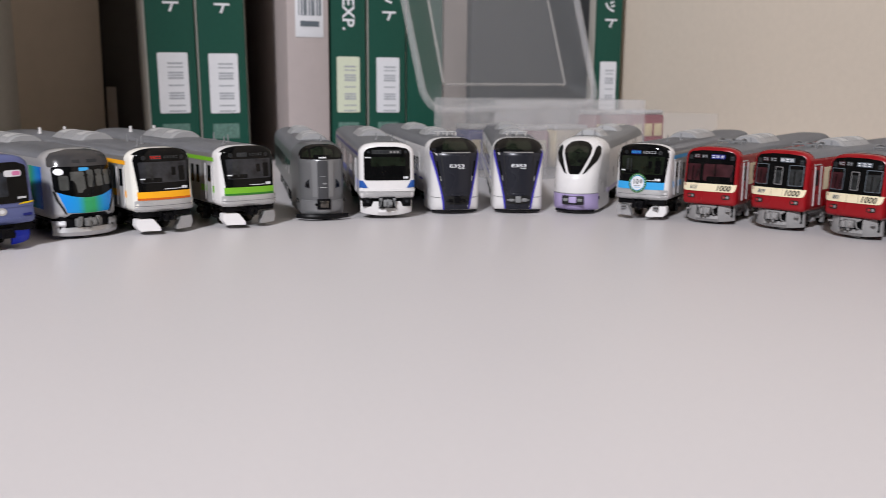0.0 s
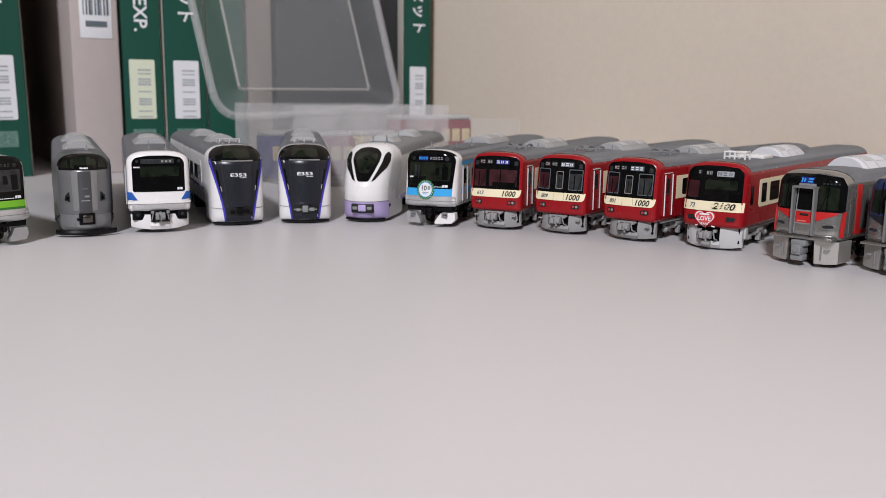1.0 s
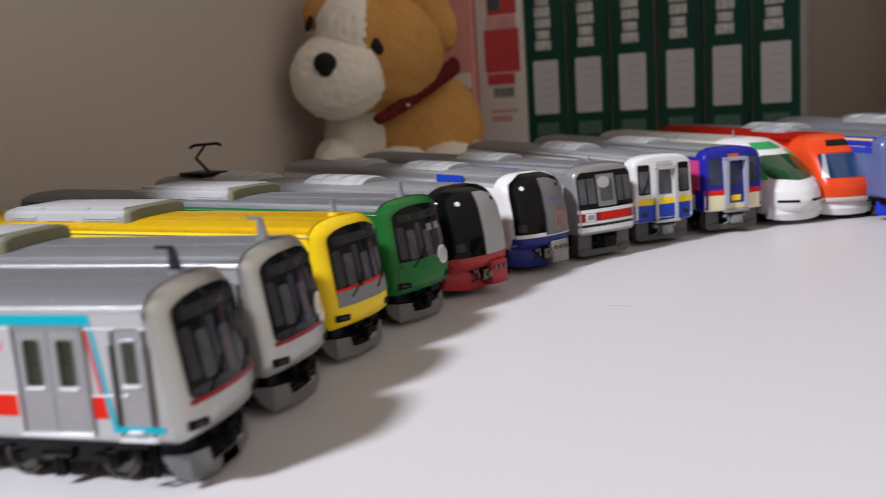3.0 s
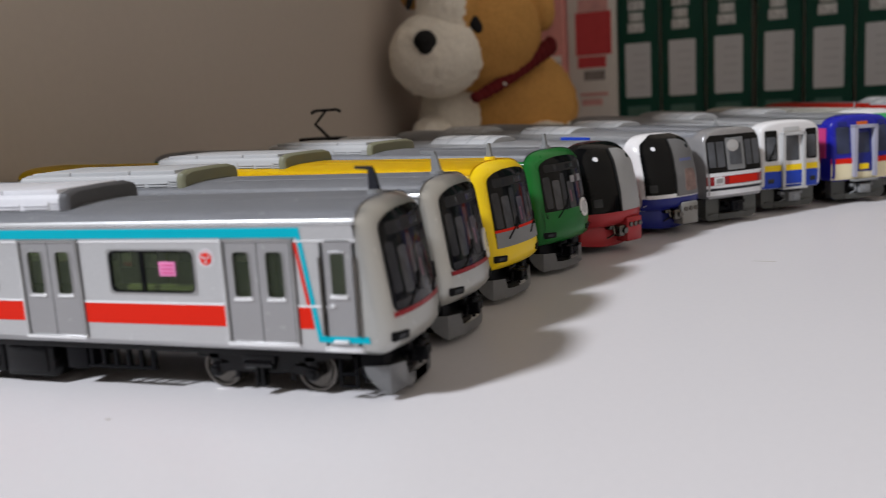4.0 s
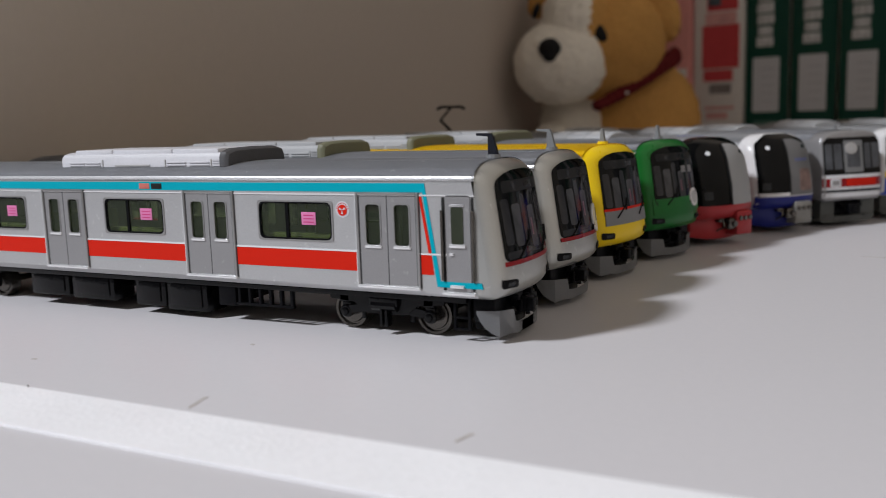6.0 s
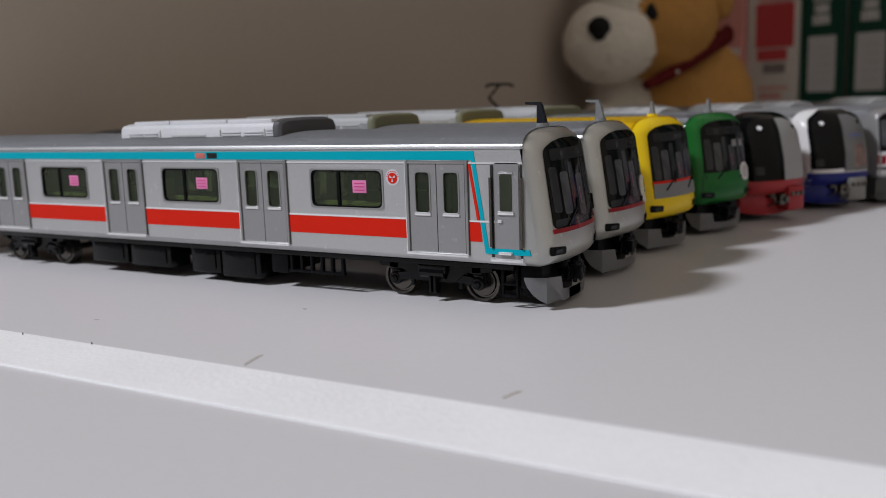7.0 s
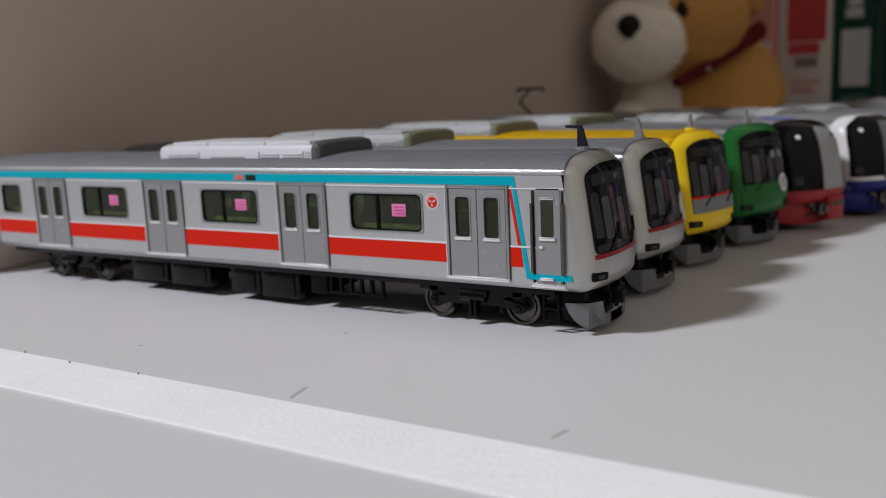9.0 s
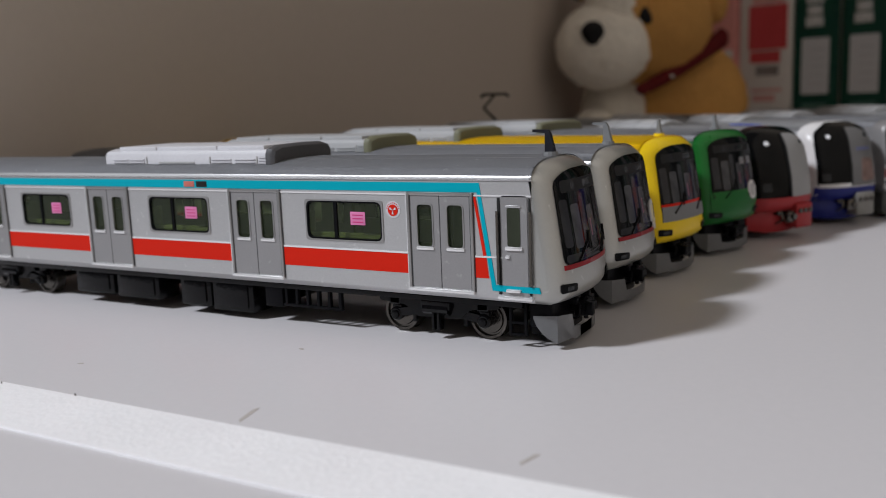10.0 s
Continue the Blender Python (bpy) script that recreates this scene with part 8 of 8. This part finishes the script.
def grey_red_227(i, name, label, accent, glazing):
    """Grey stainless car with a railed gangway door."""
    c = Car(name, stand(i), label, W=19.2, z0=7.2, zs=20.8, zt=24.8, slant=((0, 0.5), (9, 0.0), (11, 0.2), (22, 1.6), (25, 3.0)), bow=2.6, bowp=2.2, r=1.8, N=8)
    c.shell(STAINLESS, STAINLESS, M["roof"])
    p = c.patch("windscreen", [(-9.4, 14.4), (9.4, 14.4), (9.3, 21.2), (8.0, 23.2), (3, 23.8), (-3, 23.8), (-8.0, 23.2), (-9.3, 21.2)], glazing, r=[0.4, 0.4, 0.6, 0.6, 0.6, 0.6, 0.6, 0.6], eps=0.1, label="dark wrap-round windscreen")
    for s in (-1, 1):
        c.patch("cab_interior", [(s * 3.4, 15.0), (s * 8.2, 15.0), (s * 8.0, 20.6), (s * 3.4, 21.2)], CAB_GREEN, p, eps=0.14, r=0.5)
        c.patch("pillar", [(s * 5.4, 14.6), (s * 5.8, 14.6), (s * 5.6, 22.6), (s * 5.3, 22.6)], M["glass"], p, eps=0.17, steps=2)
        c.patch("accent_panel", [(s * 2.9, 12.6), (s * 3.6, 12.0), (s * 8.2, 13.9), (s * 8.4, 14.4), (s * 2.9, 14.4)], accent, eps=0.14, label="coloured flash under the windscreen")
        q = c.patch("headlight", [(s * 4.6, 10.6), (s * 5.4, 9.9), (s * 7.8, 10.1), (s * 8.4, 10.8), (s * 7.6, 11.6), (s * 5.4, 11.5)], STAINLESS, r=0.3, eps=0.2, steps=3)
        c.patch("lens", [(s * 5.1, 10.7), (s * 5.6, 10.3), (s * 7.6, 10.4), (s * 7.9, 10.8), (s * 7.4, 11.2), (s * 5.6, 11.1)], M["glass_grey"], q, r=0.2, eps=0.26, steps=2)
        c.patch("corner_bar", [(s * 8.9, 8.2), (s * 9.5, 8.2), (s * 9.5, 14.6), (s * 9.1, 14.6)], accent, eps=0.3)
        c.wiper(s * 4.0, 14.6, s * 1.0, 3.4)
    c.patch("gangway_door", rect(-2.4, 2.4, 8.4, 21.4), M["grey"], r=0.3, eps=0.14)
    c.patch("door_window", rect(-2.0, 2.0, 14.6, 20.8), M["glass"], r=0.4, eps=0.22)
    c.patch("door_accent", rect(-2.2, 2.2, 11.3, 14.2), accent, r=0.2, eps=0.2)
    c.patch("print_bar", rect(-1.6, 0.9, 11.6, 11.9), M["salmon"], eps=0.26, steps=1)
    c.patch("print_bar", rect(-1.0, 1.4, 13.1, 13.7), M["ink"], eps=0.26, steps=1)
    c.patch("door_panel", rect(-2.0, 2.0, 8.6, 11.0), STAINLESS, r=0.2, eps=0.2)
    blind(c, -0.2, 3.8, 22.2, 1.5, 2, i, M["navy"], M["sky"])
    for k in range(5):
        c.patch("sign_bar", rect(4.0 + k * 0.85, 4.55 + k * 0.85, 21.35, 21.8), M["glass_grey"], p, eps=0.2, steps=1)
    gangway_rails(c, -2.9, 3.0, 8.2, 20.8, EXPRESS_PALE, 0.75, 0.27)
    part("bumper_bar", box(bmesh.new(), -2.6, 0.9, -8.8, 8.8, 7.1, 7.8, 0.3), STAINLESS, c.th)
    for s in (-1, 1):
        bm = bmesh.new()
        prism(bm, rounded([(s * 3.6, 6.9), (s * 6.4, 6.9), (s * 9.2, 6.9), (s * 9.2, 1.2), (s * 6.6, 1.0), (s * 3.9, 1.0)], [0.2, 0, 0.2, 0.3, 0, 0.2], 3), -7.0, 0.2, "x")
        for v in bm.verts:
            v.co.x -= 0.034 * v.co.y ** 2
        q = part("plough_plate", bm, PLATE, c.th, "pale metallic plough plate")
        part("plate_slot", box(bmesh.new(), -1.8, -0.6, *sorted((s * 5.2, s * 5.5)), 2.0, 5.6), M["grey"], q)
        part("plate_catch", box(bmesh.new(), -1.8, -0.55, *sorted((s * 6.2, s * 7.4)), 4.4, 4.8), M["grey"], q)
    part("under_beam", box(bmesh.new(), -6.5, -2.4, -8.0, 8.0, 3.6, 7.2, 0.2), M["black"], c.th)
    bm = bmesh.new()
    box(bm, -3.0, 1.6, -2.0, 2.0, 5.4, 6.9, 0.25)
    box(bm, -2.0, 2.6, -1.3, 1.3, 3.2, 5.8, 0.3)
    box(bm, -1.0, 2.0, -1.7, 1.7, 1.6, 3.2, 0.3)
    rod(bm, (2.4, 0, 4.6), (2.9, 0, 4.6), 0.7, 12)
    part("coupler", bm, M["grey"], c.th)
    for s in (1, -1):
        y = s * c.W / 2
        part("red_pillar", box(bmesh.new(), -12.6, -9.8, min(y, y + s * 0.12), max(y, y + s * 0.12), 8.4, 21.4, 0.03), accent, c.th)
        part("cab_door", box(bmesh.new(), -8.9, -6.2, min(y, y + s * 0.12), max(y, y + s * 0.12), 8.0, 20.2, 0.05), STAINLESS, c.th)
    c.side("lower_stripe", -132, -9, 8.4, 9.6, accent)
    c.doors((-26, -70, -114), 8.7, 7.8, 19.6, STAINLESS, M["glass"], 13, 18.4)
    c.windows(((-60, -38), (-104, -82)), 13.2, 18.6, M["glass"])
    c.cooler(-46, 24, 13.0, 3.8, M["cooler_white"])
    c.cooler(-104, 22, 13.0, 3.4, M["roof_light"])
    c.running_gear()
    return c


grey_red_227(25, "grey_model_train", "grey stainless model car with red flashes", mat("signal_red_print", (0.42, 0.016, 0.016), 0.35, vary=0.04, bump=0.0), M["glass"])
grey_red_227(26, "dark_model_train", "grey model car with dark blue windscreen", M["gun"], mat("blue_grey_glazing", (0.02, 0.03, 0.08), 0.1, vary=0.4, grain=200, bump=0.0))

# raised current collector on the fifth car
th = empty("pantograph", stand(4) @ mmpose(-117, 0, 25.2), "black raised pantograph on the red car's roof", "pantograph")
part("base_frame", box(bmesh.new(), -7, 7, -4.5, 4.5, -0.4, 0.9, 0.2), M["black"], th)
part("lower_arm", rod(bmesh.new(), (3.5, 0, 0.8), (-3.6, 0, 5.0), 0.45), M["black"], th)
part("upper_arm", rod(bmesh.new(), (-3.6, 0, 5.0), (3.0, 0, 9.2), 0.38), M["black"], th)
part("contact_strip", bars(bmesh.new(), [(3.0, -5.4, 8.6), (3.0, -4, 9.3), (3.0, 4, 9.3), (3.0, 5.4, 8.6)], 0.5), M["black"], th)

for ob in GEAR.values():
    bpy.data.objects.remove(ob)

# ---- plush dog leaning in the corner: one soft mesh ----
FUR_W = mat("cream_plush", (0.84, 0.79, 0.70), 0.95, vary=0.14, grain=700, bump=0.9, blotch=30)
FUR_B = mat("golden_brown_plush", (0.56, 0.295, 0.085), 0.95, vary=0.18, grain=700, bump=0.9, blotch=30)
FUR_N = mat("black_felt", (0.006, 0.006, 0.007), 0.7, vary=0.1, grain=900, bump=0.2)
FUR_R = mat("dark_red_felt", (0.12, 0.008, 0.010), 0.85, vary=0.1, grain=900, bump=0.3)


def plush_dog():
    me = bpy.data.meshes.new("plush_dog")
    bm = bmesh.new()

    def blob(c, r, mi, patch=None, turn=0.0, fuzz=0.9, fine=4):
        g = bmesh.ops.create_icosphere(bm, subdivisions=fine, radius=1.0)
        rot = Matrix.Rotation(radians(turn), 3, "Y")
        for v in g["verts"]:
            u = v.co.copy()
            v.co = Vector(c) + rot @ Vector((u.x * r[0], u.y * r[1], u.z * r[2]))
            v.co += u * (noise.noise(v.co * 0.22) * fuzz * 1.3 + noise.noise(v.co * 1.3) * fuzz * 0.6)
        for f in {f for v in g["verts"] for f in v.link_faces}:
            f.material_index = mi if patch is None else patch(f.calc_center_median())
            f.smooth = True

    # x to the viewer's right, y away from the viewer, z up
    def coat(p):
        return 1 if p.x + 2.5 * noise.noise(p * 0.25) > 22 + 0.12 * (p.z - 80) else 0

    def flank(p):
        return 1 if p.z + 3 * noise.noise(p * 0.2) > 22 and p.x > 18 else 0

    blob((56, 40, 32), (45, 32, 44), 0, flank, fine=5)                                         # body
    blob((18, 34, 30), (26, 26, 32), 0)                                                        # chest
    blob((36, 16, 84), (39, 32, 38), 0, coat, fine=5)                                          # head
    blob((6, -4, 71), (30, 24, 27), 0, fine=5)                                                 # muzzle
    blob((16, -2, 98), (22, 20, 24), 0, coat, fine=5)                                          # blaze
    blob((-1, -27, 78.5), (7.0, 5, 6.4), 2, fuzz=0.2)                                          # nose
    blob((-1, -27.5, 75.0), (4.6, 4, 4.6), 2, fuzz=0.2)
    blob((30, -14.5, 88), (4.0, 3, 8), 2, turn=-35, fuzz=0.1)                                  # eye
    blob((-9, -14, 103), (2.2, 3, 5), 2, turn=20, fuzz=0.1)
    blob((68, 16, 108), (13, 11, 27), 1, turn=-24)                                             # ears
    blob((2, 26, 118), (12, 10, 20), 1, turn=50)
    blob((0, 8, 16), (15, 20, 17), 0)                                                          # paws
    blob((40, -2, 12), (21, 22, 13), 0)
    blob((74, 10, 12), (20, 20, 13), 0)
    for k in range(15):                                                                        # collar
        a = k / 14
        blob((30 + 50 * a, -7 + 19 * a, 43 + 30 * a + 5 * a * (a - 1)), (4.4, 4, 3.6 + 2.8 * a), 3, fuzz=0.4, fine=3)
    blob((48, -4.5, 50.5), (1.4, 0.8, 1.1), 0, fuzz=0.2, fine=3)                                   # tag
    bm.transform(Matrix.Scale(MM * 0.8, 4))
    bm.to_mesh(me)
    bm.free()
    for m in (FUR_W, FUR_B, FUR_N, FUR_R):
        me.materials.append(m)
    ob = new("plush_dog", me)
    ob.matrix_world = mmpose(-114, 337, 0.5, 0, 0, 20)
    return tagged(ob, "cream and brown plush dog with red collar", "plush toy")


plush_dog()
